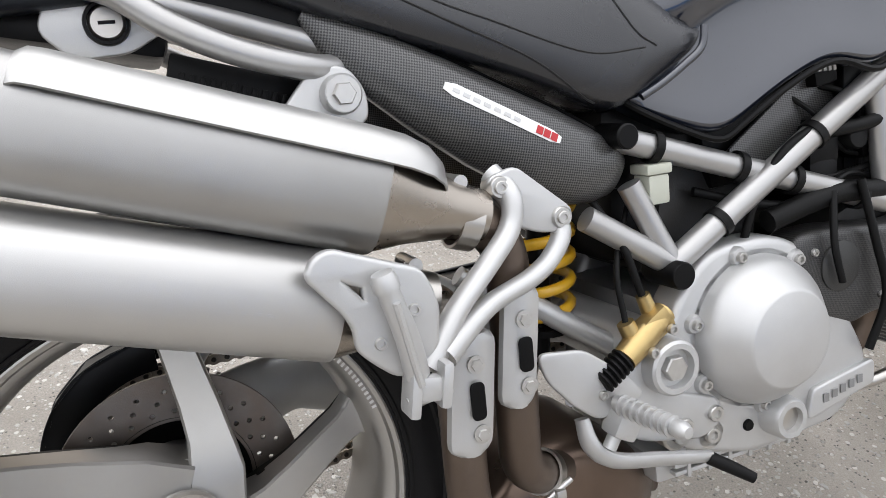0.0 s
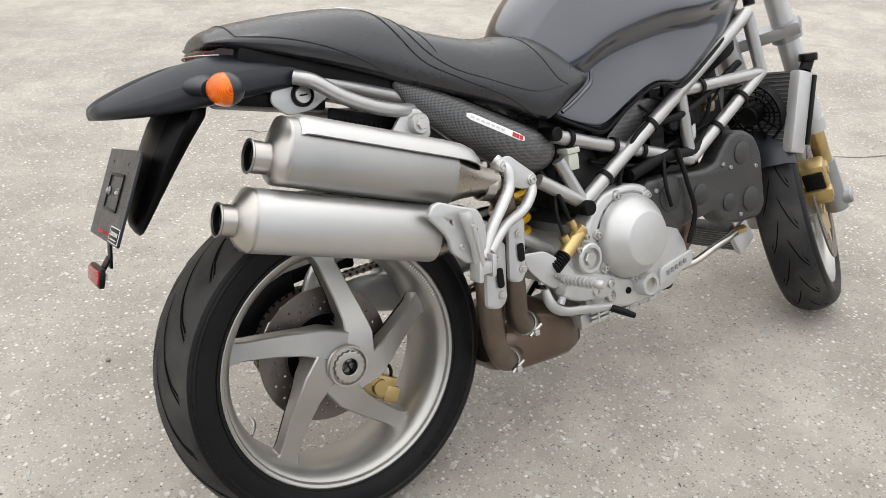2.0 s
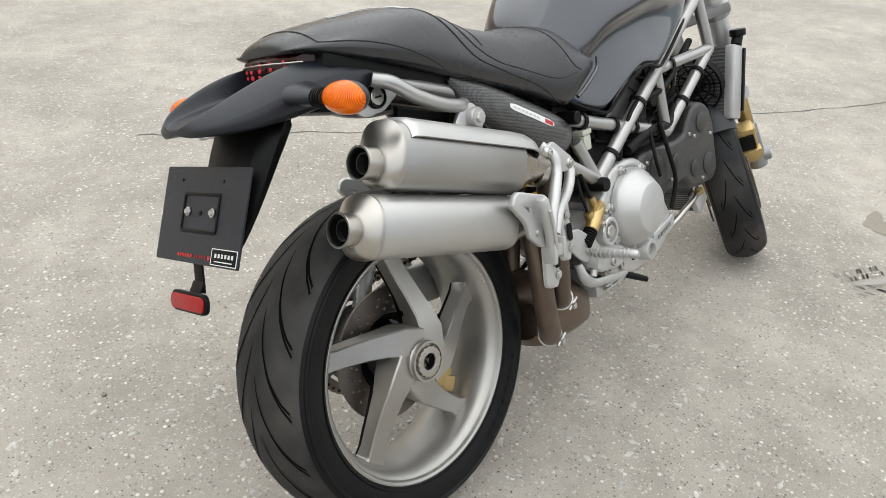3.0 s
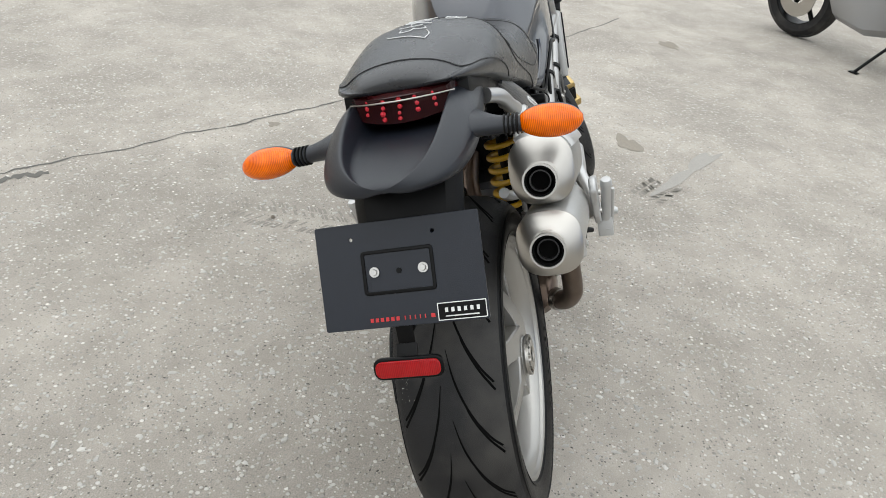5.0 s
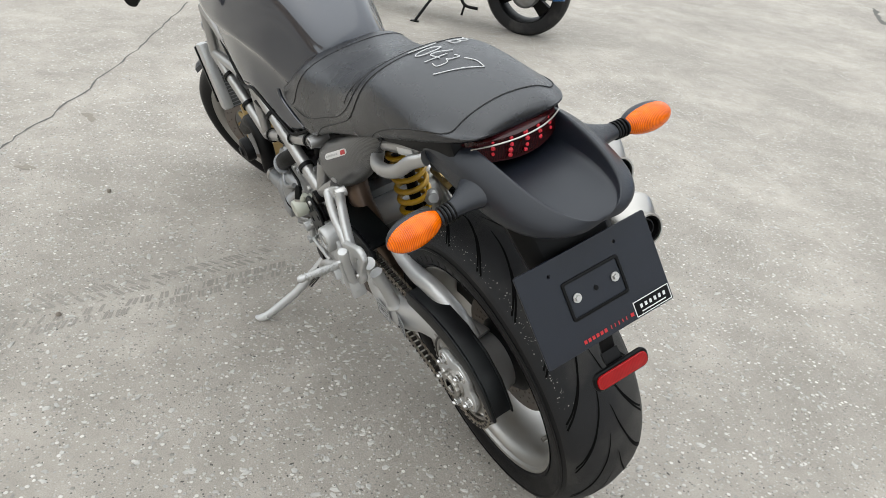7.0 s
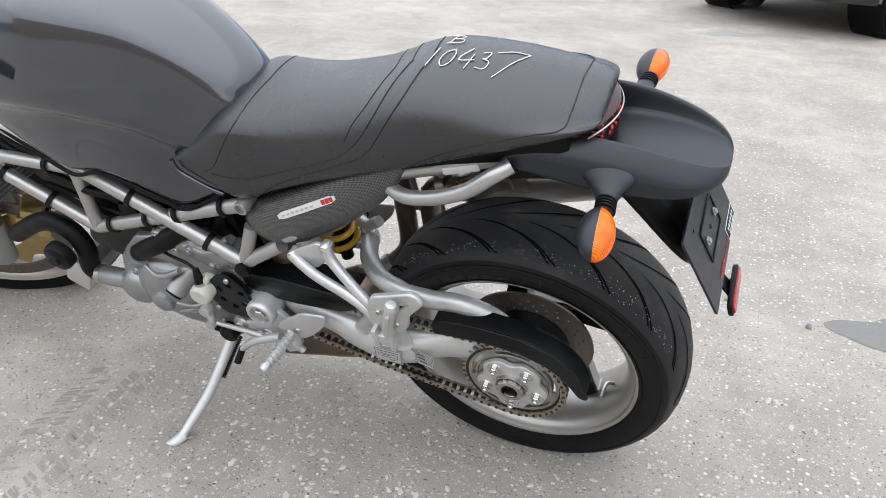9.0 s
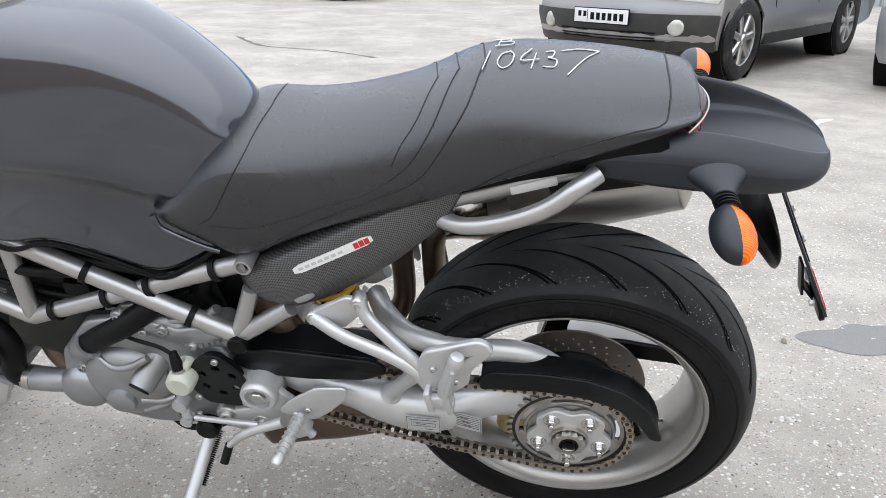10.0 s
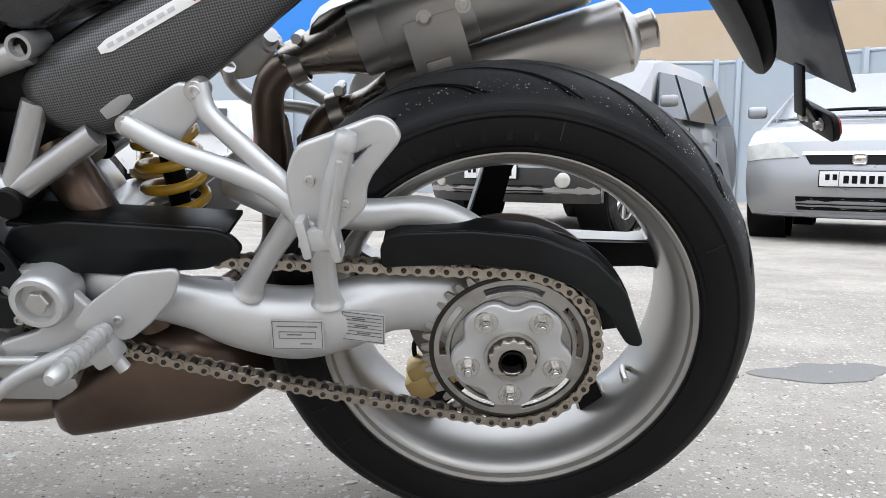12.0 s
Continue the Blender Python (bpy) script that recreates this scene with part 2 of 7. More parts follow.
M_FENCE = surface("blue_grey_sheet_metal", (0.36, 0.41, 0.46), 0.5, 0.2, 0.06, 2, 0.1, 60, dirt=(0.42, 0.41, 0.38), dirt_amount=0.4)
M_BEIGE = surface("beige_render", (0.50, 0.39, 0.27), 0.85, 0.0, 0.1, 2, 0.4, 60, dirt=(0.55, 0.48, 0.40), dirt_amount=0.5)
M_BLUE = surface("bright_blue_panel", (0.02, 0.20, 0.62), 0.45, 0.0, 0.06, 3, 0.05, 90)
M_BLUEPIPE = surface("heat_blued_pipe", (0.04, 0.16, 0.42), 0.25, 0.9, 0.3, 20, 0.05, 300)


def asphalt():
    """Worn pale asphalt: light stone chips in a grey binder, dust drifts, dark stains and fine relief."""
    m, n, l, p = shader("worn_asphalt")
    co = n.new("ShaderNodeTexCoord")

    def tex(kind, scale, **kw):
        t = n.new(kind)
        t.inputs["Scale"].default_value = scale
        for k, v in kw.items():
            t.inputs[k.replace("_", " ")].default_value = v
        l.new(co.outputs["Object"], t.inputs["Vector"])
        return t

    def mapr(src, a, b, c=0.0, d=1.0):
        t = n.new("ShaderNodeMapRange")
        for i, v in ((1, a), (2, b), (3, c), (4, d)):
            t.inputs[i].default_value = v
        l.new(src, t.inputs[0])
        return t.outputs[0]

    def mix(f, a, b, mode="MIX"):
        t = n.new("ShaderNodeMix")
        t.data_type, t.blend_type = "RGBA", mode
        for i, v in ((0, f), (6, a), (7, b)):
            if isinstance(v, (int, float)):
                t.inputs[i].default_value = v
            elif isinstance(v, tuple):
                t.inputs[i].default_value = (*v, 1)
            else:
                l.new(v, t.inputs[i])
        return t.outputs[2]

    grain = tex("ShaderNodeTexNoise", 300, Detail=5, Roughness=0.8)
    drift = tex("ShaderNodeTexNoise", 1.3, Detail=6, Roughness=0.6)
    blot = tex("ShaderNodeTexNoise", 6, Detail=6, Roughness=0.65)
    chip = tex("ShaderNodeTexVoronoi", 78, Randomness=1.0)
    chip2 = tex("ShaderNodeTexVoronoi", 160, Randomness=1.0)
    bind = mix(mapr(grain.outputs[0], 0.3, 0.7), (0.156, 0.142, 0.125), (0.49, 0.448, 0.395))
    dusty = mix(mapr(drift.outputs[0], 0.40, 0.62), bind, mix(0.5, bind, (0.545, 0.50, 0.44)))
    toned = mix(mapr(blot.outputs[0], 0.40, 0.72, 0.0, 0.55), dusty, (0.225, 0.205, 0.175))
    # chips of stone: a share of the cells only
    share = n.new("ShaderNodeSeparateColor")
    l.new(chip.outputs["Color"], share.inputs[0])
    on = n.new("ShaderNodeMath")
    on.operation = "MULTIPLY"
    l.new(mapr(share.outputs[0], 0.72, 0.74), on.inputs[0])
    l.new(mapr(chip.outputs["Distance"], 0.42, 0.30), on.inputs[1])
    share2 = n.new("ShaderNodeSeparateColor")
    l.new(chip2.outputs["Color"], share2.inputs[0])
    on2 = n.new("ShaderNodeMath")
    on2.operation = "MULTIPLY"
    l.new(mapr(share2.outputs[0], 0.58, 0.60), on2.inputs[0])
    l.new(mapr(chip2.outputs["Distance"], 0.45, 0.30), on2.inputs[1])
    stone = mix(share.outputs[1], (0.26, 0.245, 0.22), (0.68, 0.655, 0.61))
    c1 = mix(on2.outputs[0], toned, mix(share2.outputs[1], (0.12, 0.112, 0.10), (0.58, 0.555, 0.51)))
    c2 = mix(on.outputs[0], c1, stone)
    l.new(c2, p.inputs["Base Color"])
    p.inputs["Roughness"].default_value = 0.93
    p.inputs["Specular IOR Level"].default_value = 0.25
    h = n.new("ShaderNodeMath")
    h.operation = "ADD"
    l.new(grain.outputs[0], h.inputs[0])
    l.new(on.outputs[0], h.inputs[1])
    b = n.new("ShaderNodeBump")
    b.inputs["Strength"].default_value, b.inputs["Distance"].default_value = 0.9, 0.0035
    l.new(h.outputs[0], b.inputs["Height"])
    l.new(b.outputs[0], p.inputs["Normal"])
    return m


M_ASPHALT = asphalt()
M_STAIN = surface("damp_oil_stain", (0.165, 0.16, 0.15), 0.8, 0.0, 0.35, 260, 0.7, 300)
M_STAIN2 = surface("faint_damp_stain", (0.29, 0.275, 0.25), 0.85, 0.0, 0.35, 260, 0.6, 300)
M_TRACK = surface("pale_tread_dust", (0.24, 0.222, 0.196), 0.95, 0.0, 0.35, 240, 0.5, 300)
M_STAIN3 = surface("brown_stain", (0.225, 0.20, 0.165), 0.9, 0.0, 0.35, 200, 0.6, 300)
M_PEBBLE = surface("brown_pebble", (0.20, 0.17, 0.14), 0.8, 0.0, 0.3, 60, 0.3, 300)
M_TAR = surface("crack_filling", (0.10, 0.095, 0.085), 0.85, 0.0, 0.3, 40, 0.5, 300)
M_CHIP = surface("stone_chip", (0.42, 0.405, 0.375), 0.85, 0.0, 0.6, 25, 0.3, 300)
M_PIT = surface("dark_pit", (0.085, 0.078, 0.068), 0.9, 0.0, 0.4, 90, 0.3, 300)
M_LINE = surface("worn_white_line", (0.60, 0.59, 0.56), 0.85, 0.0, 0.15, 12, 0.4, 200)

# ---- mesh helpers ----


def finish(name, bm, material, parent=None, label="", smooth=True, angle=38.0, recalc=True):
    if recalc:
        bmesh.ops.recalc_face_normals(bm, faces=bm.faces)
    me = bpy.data.meshes.new(name)
    lim = radians(angle)
    if smooth:
        for f in bm.faces:
            f.smooth = True
        for e in bm.edges:
            if len(e.link_faces) == 2 and e.calc_face_angle(0.0) > lim:
                e.smooth = False
    bm.to_mesh(me)
    bm.free()
    for m in material if isinstance(material, (list, tuple)) else [material]:
        me.materials.append(m)
    ob = new(name, me)
    if parent is not None:
        ob.parent = parent
    if label:
        tagged(ob, label)
    return ob


def part(name, bm, material, parent, label="", **kw):
    return finish(name, bm, material, parent, label, **kw)


def spline(pts, n=6, closed=False):
    """Points on a Catmull-Rom curve through pts."""
    P = [Vector(p) for p in pts]
    if len(P) < 3:
        return P
    out = []
    k = len(P)
    for i in range(k if closed else k - 1):
        a, b = P[i], P[(i + 1) % k]
        z = P[i - 1] if (i or closed) else a * 2 - b
        c = P[(i + 2) % k] if (i + 2 < k or closed) else b * 2 - a
        for j in range(n):
            t = j / n
            out.append(0.5 * ((2 * a) + (b - z) * t + (2 * z - 5 * a + 4 * b - c) * t * t + (3 * a - z - 3 * b + c) * t ** 3))
    if not closed:
        out.append(P[-1])
    return out


def skin(bm, rings, cap=True, loop=False):
    vr = [[bm.verts.new(p) for p in r] for r in rings]
    k = len(vr[0])
    for i in range(len(vr) if loop else len(vr) - 1):
        a, b = vr[i], vr[(i + 1) % len(vr)]
        for j in range(k):
            bm.faces.new((a[j], a[(j + 1) % k], b[(j + 1) % k], b[j]))
    if cap and not loop:
        bm.faces.new(list(reversed(vr[0])))
        bm.faces.new(vr[-1])
    return bm


def tube(pts, r, seg=14, n=6, bm=None, flat=1.0, up=(0, 0, 1)):
    """A round bar along a smooth line. r: one radius, or one for each point; flat: width over height."""
    bm = bm or bmesh.new()
    P = spline(pts, n)
    if isinstance(r, (list, tuple)):
        R = [v.x for v in spline([(x, 0, 0) for x in r], n)] if len(r) > 2 else [r[0] + (r[-1] - r[0]) * i / (len(P) - 1) for i in range(len(P))]
    else:
        R = [r] * len(P)
    rings, side = [], None
    for i, p in enumerate(P):
        d = (P[min(i + 1, len(P) - 1)] - P[max(i - 1, 0)]).normalized()
        if side is None:
            side = d.cross(Vector(up))
            if side.length < 0.05:
                side = d.cross(Vector((1, 0, 0)))
        side = (side - d * side.dot(d)).normalized()
        u = side.cross(d)
        rings.append([p + (side * math.cos(2 * math.pi * j / seg) * flat + u * math.sin(2 * math.pi * j / seg)) * R[i] for j in range(seg)])
    return skin(bm, rings)


def lathe(profile, center=(0, 0, 0), axis=(0, 1, 0), seg=48, bm=None, closed=False):
    """Turns (radius, along) pairs round an axis through center."""
    bm = bm or bmesh.new()
    q = Vector((0, 0, 1)).rotation_difference(Vector(axis)).to_matrix()
    c = Vector(center)
    rings = []
    for r, a in profile:
        rings.append([c + q @ Vector((max(r, 1e-5) * math.cos(2 * math.pi * j / seg), max(r, 1e-5) * math.sin(2 * math.pi * j / seg), a)) for j in range(seg)])
    skin(bm, rings, cap=not closed, loop=closed)
    bmesh.ops.remove_doubles(bm, verts=bm.verts, dist=2e-5)
    return bm


def block(size, center, bevel=0.002, rot=(0, 0, 0), bm=None, segs=2):
    bm = bm or bmesh.new()
    m = Matrix.Translation(center) @ Euler([radians(a) for a in rot]).to_matrix().to_4x4() @ Matrix.Diagonal((*size, 1))
    made = bmesh.ops.create_cube(bm, size=1, matrix=m)
    if bevel:
        ed = list({e for v in made["verts"] for e in v.link_edges})
        bmesh.ops.bevel(bm, geom=ed, offset=bevel, segments=segs, affect="EDGES", profile=0.6)
    return bm


def rounded(pts, r, n=4):
    """A polygon with its corners rounded. r: one radius or one for each corner."""
    out, k = [], len(pts)
    for i in range(k):
        a, b, c = Vector(pts[i - 1]), Vector(pts[i]), Vector(pts[(i + 1) % k])
        rr = r[i] if isinstance(r, (list, tuple)) else r
        d1, d2 = (a - b), (c - b)
        t = min(rr, d1.length * 0.45, d2.length * 0.45)
        p, q = b + d1.normalized() * t, b + d2.normalized() * t
        for j in range(n + 1):
            s = j / n
            out.append(((1 - s) ** 2) * p + 2 * s * (1 - s) * b + s * s * q)
    return [(v.x, v.y) for v in out]


def ring_pts(r, n=32, c=(0, 0), phase=0.0):
    return [(c[0] + r * math.cos(2 * math.pi * i / n + phase), c[1] + r * math.sin(2 * math.pi * i / n + phase)) for i in range(n)]


def curve_mesh(cu):
    tmp = bpy.data.objects.new("tmp", cu)
    scene.collection.objects.link(tmp)
    me = bpy.data.meshes.new_from_object(tmp.evaluated_get(bpy.context.evaluated_depsgraph_get()))
    bpy.data.objects.remove(tmp)
    bpy.data.curves.remove(cu)
    bm = bmesh.new()
    bm.from_mesh(me)
    bpy.data.meshes.remove(me)
    bmesh.ops.remove_doubles(bm, verts=bm.verts, dist=1e-5)
    return bm


XZ = Matrix(((1, 0, 0, 0), (0, 0, -1, 0), (0, 1, 0, 0), (0, 0, 0, 1)))   # drawn (u, v) becomes (x, z); depth along y


def sheet(outer, holes=(), depth=0.004, bevel=0.001, m=None, bres=2):
    """A plate with an outline and holes, cut from (u, v) and put in place by m."""
    cu = bpy.data.curves.new("cut", "CURVE")
    cu.dimensions, cu.fill_mode, cu.extrude, cu.bevel_depth, cu.bevel_resolution = "2D", "BOTH", max(depth / 2 - bevel, 1e-4), bevel, bres
    for loop in (outer, *holes):
        sp = cu.splines.new("POLY")
        sp.points.add(len(loop) - 1)
        for q, (u, v) in zip(sp.points, loop):
            q.co = (u, v, 0, 1)
        sp.use_cyclic_u = True
    bm = curve_mesh(cu)
    bm.transform(m if m is not None else XZ)
    return bm


def side_sheet(outer, y, holes=(), depth=0.004, bevel=0.001, bres=2):
    return sheet(outer, holes, depth, bevel, Matrix.Translation((0, y, 0)) @ XZ, bres)


def letters(text, size, m, depth=0.0006, shear=0.0):
    cu = bpy.data.curves.new("text", "FONT")
    cu.body, cu.size, cu.extrude, cu.shear, cu.align_x, cu.align_y = text, size, depth, shear, "CENTER", "CENTER"
    bm = curve_mesh(cu)
    bm.transform(m)
    return bm


def join(*bms):
    out = bms[0]
    for b in bms[1:]:
        me = bpy.data.meshes.new("j")
        b.to_mesh(me)
        b.free()
        out.from_mesh(me)
        bpy.data.meshes.remove(me)
    return out


def smooth_loft(sections, seg=None, cap=True):
    """Rings of equal count, skinned."""
    return skin(bmesh.new(), sections, cap)


def subdivided(ob, levels=2):
    s = ob.modifiers.new("round", "SUBSURF")
    s.levels = s.render_levels = levels
    return ob


def hexbolt(center, axis, r=0.006, h=0.006, bm=None, washer=True):
    bm = lathe([(0, h), (r * 0.9, h), (r, h * 0.8), (r, 0)], center, axis, 6, bm)
    if washer:
        lathe([(r * 1.5, 0.0015), (r * 1.5, 0), (0, 0)], center, axis, 16, bm)
    return bm


def capbolt(center, axis, r=0.005, h=0.005, bm=None):
    return lathe([(0, h * 0.3), (r * 0.5, h * 0.35), (r * 0.55, h), (r * 0.9, h), (r, h * 0.8), (r, 0)], center, axis, 14, bm)

# ---- ground and yard ----


def ground_height(x, y):
    """Level round the motorcycle and the parked cars; the yard rises a little towards the fence."""
    return 0.012 * min(12.0, max(0.0, 0.5 * x - y - 8))


def ground_sheet():
    bm = bmesh.new()
    xs = [-600, -200, -60, -25, -14] + [-10 + 0.5 * i for i in range(41)] + [14, 25, 60, 200, 600]
    ys = [-600, -200, -60, -25, -16] + [-13 + 0.5 * i for i in range(45)] + [14, 25, 60, 200, 600]
    grid = [[bm.verts.new((x, y, ground_height(x, y))) for x in xs] for y in ys]
    for i in range(len(ys) - 1):
        for j in range(len(xs) - 1):
            bm.faces.new((grid[i][j], grid[i][j + 1], grid[i + 1][j + 1], grid[i + 1][j]))
    ob = finish("ground", bm, M_ASPHALT)
    return tagged(ob, "pale worn asphalt yard with stone chips and dust", "ground", kind="structure")


ground = ground_sheet()


def blot(name, cx, cy, rx, ry, material, label, rot=0.0, seed=1, rough=0.25, z=0.0015):
    """A flat stain with a ragged rim, lying on the ground."""
    rnd = random.Random(seed)
    k = 60
    ph = [rnd.uniform(0, 6.28) for _ in range(6)]
    bm = bmesh.new()
    ca, sa = math.cos(rot), math.sin(rot)
    vs = []
    for i in range(k):
        a = 2 * math.pi * i / k
        r = 1 + rough * sum(math.sin((j + 2) * a + ph[j]) / (j + 2) for j in range(6)) + rnd.uniform(-0.02, 0.02)
        u, v = rx * r * math.cos(a), ry * r * math.sin(a)
        x, y = cx + u * ca - v * sa, cy + u * sa + v * ca
        vs.append(bm.verts.new((x, y, ground_height(x, y) + z)))
    bm.faces.new(vs)
    return tagged(finish(name, bm, material, smooth=False), label, "stain", kind="structure")


blot("oil_stain", -0.86, -0.86, 0.17, 0.095, M_STAIN, "dark damp oil stain on the asphalt", 0.3, 3)


def crack(pts, width, seed, name="crack"):
    """A ragged dark crack in the asphalt."""
    rnd = random.Random(seed)
    P = spline([(x, y, 0) for x, y in pts], 14)
    bm = bmesh.new()
    rows = []
    off = 0.0
    for i, p in enumerate(P):
        d = (P[min(i + 1, len(P) - 1)] - P[max(i - 1, 0)]).normalized()
        s = Vector((-d.y, d.x, 0))
        off = off * 0.7 + rnd.uniform(-0.012, 0.012)
        w = width * rnd.uniform(0.3, 1.2)
        z = ground_height(p.x, p.y) + 0.0012
        a, b = p + s * (off - w / 2), p + s * (off + w / 2)
        rows.append((bm.verts.new((a.x, a.y, z)), bm.verts.new((b.x, b.y, z))))
    for a, b in zip(rows, rows[1:]):
        bm.faces.new((a[0], a[1], b[1], b[0]))
    return tagged(finish(name, bm, M_TAR, smooth=False), "thin ragged crack in the asphalt", "crack", kind="structure")


crack([(0.55, 1.95), (0.9, 1.68), (1.35, 1.33), (1.9, 0.93), (2.43, 0.56), (3.3, 0.05), (4.4, -0.5)], 0.010, 5)
crack([(4.05, -8.0), (3.55, -7.35), (3.2, -7.1), (2.8, -7.0), (2.45, -6.9), (1.9, -6.5)], 0.07, 15)
crack([(0.72, 1.77), (0.85, 1.66), (0.95, 1.55)], 0.035, 8)


def chips(name, count, seed, sizes, material, lift, label):
    """Bedded stone chips or pits near the motorcycle, drawn out and uneven."""
    rnd = random.Random(seed)
    verts, faces = [], []
    for _ in range(count):
        a, d = rnd.uniform(0, 6.2832), 0.10 + 3.0 * rnd.random() ** 0.75
        x, y = 0.3 + d * math.cos(a), 0.1 + d * math.sin(a)
        r = rnd.choice(sizes) * rnd.uniform(.75, 1.3)
        z = ground_height(x, y)
        k = 5
        base = len(verts)
        ph, th, st = rnd.uniform(0, 6.28), rnd.uniform(0, 6.28), rnd.uniform(1.0, 2.1)
        c, n = math.cos(th), math.sin(th)
        for ring, (lo, hi, h) in enumerate(((.7, 1.25, -.0004), (.45, .85, lift))):
            for i in range(k):
                q = r * rnd.uniform(lo, hi)
                u, v = q * math.cos(ph + 1.2566 * i) * st, q * math.sin(ph + 1.2566 * i)
                verts.append((x + u * c - v * n, y + u * n + v * c, z + (h if not ring else max(.0006, r * h * rnd.uniform(.4, 1.3)))))
        faces += [(base + i, base + (i + 1) % k, base + k + (i + 1) % k, base + k + i) for i in range(k)]
        faces.append(tuple(base + k + i for i in range(k)))
    me = bpy.data.meshes.new(name)
    me.from_pydata(verts, [], faces)
    me.materials.append(material)
    return tagged(new(name, me), label, "gravel", kind="stuff")


chips("stone_chips", 11000, 11, (.0014, .0018, .0022, .0028, .0036, .0050, .0062), M_CHIP, .35, "small pale stone chips bedded in the asphalt")
chips("dark_chips", 2600, 12, (.0012, .0015, .002, .0026), M_PIT, .12, "small dark chips and pits in the asphalt")


def pebbles():
    rnd = random.Random(4)
    for x, y, r in ((-.615, -.80, .009), (-.30, .62, .006), (1.6, .5, .008), (.9, .75, .007), (-1.6, -.9, .009)):
        bm = bmesh.new()
        bmesh.ops.create_icosphere(bm, subdivisions=2, radius=r, matrix=Matrix.Translation((x, y, ground_height(x, y) + r * .45)))
        for v in bm.verts:
            v.co += Vector((rnd.uniform(-1, 1), rnd.uniform(-1, 1), rnd.uniform(-1, 1) - .3)) * r * .13
        tagged(finish("pebble", bm, M_PEBBLE), "small brown pebble lying on the asphalt", "pebble")


pebbles()


def tyre_track(points, width, seed):
    """Dusty prints of a tread: short slanted bars on both sides of a wheel's line."""
    rnd = random.Random(seed)
    P = spline([(x, y, 0) for x, y in points], 30)
    bm = bmesh.new()
    for i in range(1, len(P) - 1, 2):
        d = (P[i + 1] - P[i - 1]).normalized()
        n = Vector((-d.y, d.x, 0))
        for s, o in ((1, .10), (1, .34), (-1, .10), (-1, .34)):
            if rnd.random() < .42:
                continue
            a = P[i] + n * (s * width * o) + d * (rnd.uniform(-.003, .003))
            b = a + n * (s * width * .18) + d * (.016 * rnd.uniform(.7, 1.2))
            h = .0045 * rnd.uniform(.6, 1.3)
            q = [a - d * h, a + d * h, b + d * h, b - d * h]
            bm.faces.new([bm.verts.new((p.x, p.y, ground_height(p.x, p.y) + .0011)) for p in q])
    return tagged(finish("tyre_track", bm, M_TRACK, smooth=False), "faint dusty tyre tread print on the asphalt", "track", kind="structure")


tyre_track([(.985, .10), (.960, .30), (.935, .48), (.925, .69), (.92, .90)], .16, 3)
tyre_track([(1.50, -.485), (1.58, -.53), (1.66, -.575)], .13, 5)
blot("scuff_mark", 1.85, -.70, .24, .035, M_STAIN2, "faint brown scuff on the asphalt", -.55, 21, .7)
blot("brown_blot", 2.03, -.45, .085, .05, M_STAIN3, "small brown blot on the asphalt", .2, 22, .4)
blot("brown_blot", 1.875, .724, .035, .018, M_STAIN3, "small brown blot on the asphalt", .7, 23, .4)
blot("brown_blot", 3.85, -.80, .10, .045, M_STAIN3, "small brown blot on the asphalt", .5, 24, .5)
blot("brown_blot", 2.34, .442, .045, .02, M_STAIN3, "small brown blot on the asphalt", .3, 25, .5)
blot("brown_blot", 1.64, 1.016, .03, .02, M_STAIN3, "small brown blot on the asphalt", .9, 26, .5)
blot("worn_line", -1.55, -3.9, .22, .045, M_LINE, "short worn rest of a white line", .9, 12, .5)
blot("damp_patch", -.35, -5.2, .35, .10, M_STAIN2, "faint damp patch on the asphalt", .2, 14, .6)

# ---- yard fence and buildings behind ----


def wall_run(name, a, b, z0, z1, thick, material, label, ribs=0.0, category="wall"):
    """A straight wall from a to b; ribs: pitch of its upright folds."""
    A, B = Vector((*a, 0)), Vector((*b, 0))
    d = (B - A).normalized()
    nrm = Vector((-d.y, d.x, 0))
    bm = bmesh.new()
    L = (B - A).length
    if ribs:
        line = []
        k = int(L / ribs)
        for i in range(k):
            s = L * i / k
            for u, o in ((0, 0), (.30, 0), (.38, .022), (.88, .022), (.96, 0)):
                line.append((s + u * ribs, o))
        line.append((L, 0))
    else:
        line = [(0, 0), (L, 0)]
    rings = [[A + d * s + nrm * (o + thick / 2) for s, o in line] + [A + d * s - nrm * (thick / 2) for s, o in reversed(line)]]
    pts = rings[0]
    skin(bm, [[p + Vector((0, 0, z0)) for p in pts], [p + Vector((0, 0, z1)) for p in pts]])
    return tagged(finish(name, bm, material, smooth=False), label, category, kind="structure")


CORNER = (-5.75, -15.67)
for a, b in (((16.0, -19.6), CORNER), (CORNER, (-15.0, -7.8))):
    fence = wall_run("fence", a, b, 0.0, 3.0, .01, M_FENCE, "blue-grey folded sheet metal yard fence", .20, "fence")
    A, B = Vector((*a, 0)), Vector((*b, 0))
    fd = (B - A).normalized()
    for i in range(int((B - A).length / 2.4) + 1):
        p = A + fd * (.3 + 2.4 * i) + Vector((-fd.y, fd.x, 0)) * -.05
        part("fence_post", block((.10, .10, 3.06), (p.x, p.y, 1.53), .006), M_FENCE, fence)
    part("fence_rail", tube([A + Vector((0, 0, 3.0)), B + Vector((0, 0, 3.0))], .04, 8), M_FENCE, fence)
wall_run("wall_beige", (-1.8, -22.0), (-30.0, -9.0), 0, 4.95, .3, M_BEIGE, "beige rendered building wall behind the fence")
wall_run("wall_blue", (9.0, -25.5), (-32.0, -20.0), 0, 6.6, .3, M_BLUE, "bright blue panelled building wall behind the fence", .5)
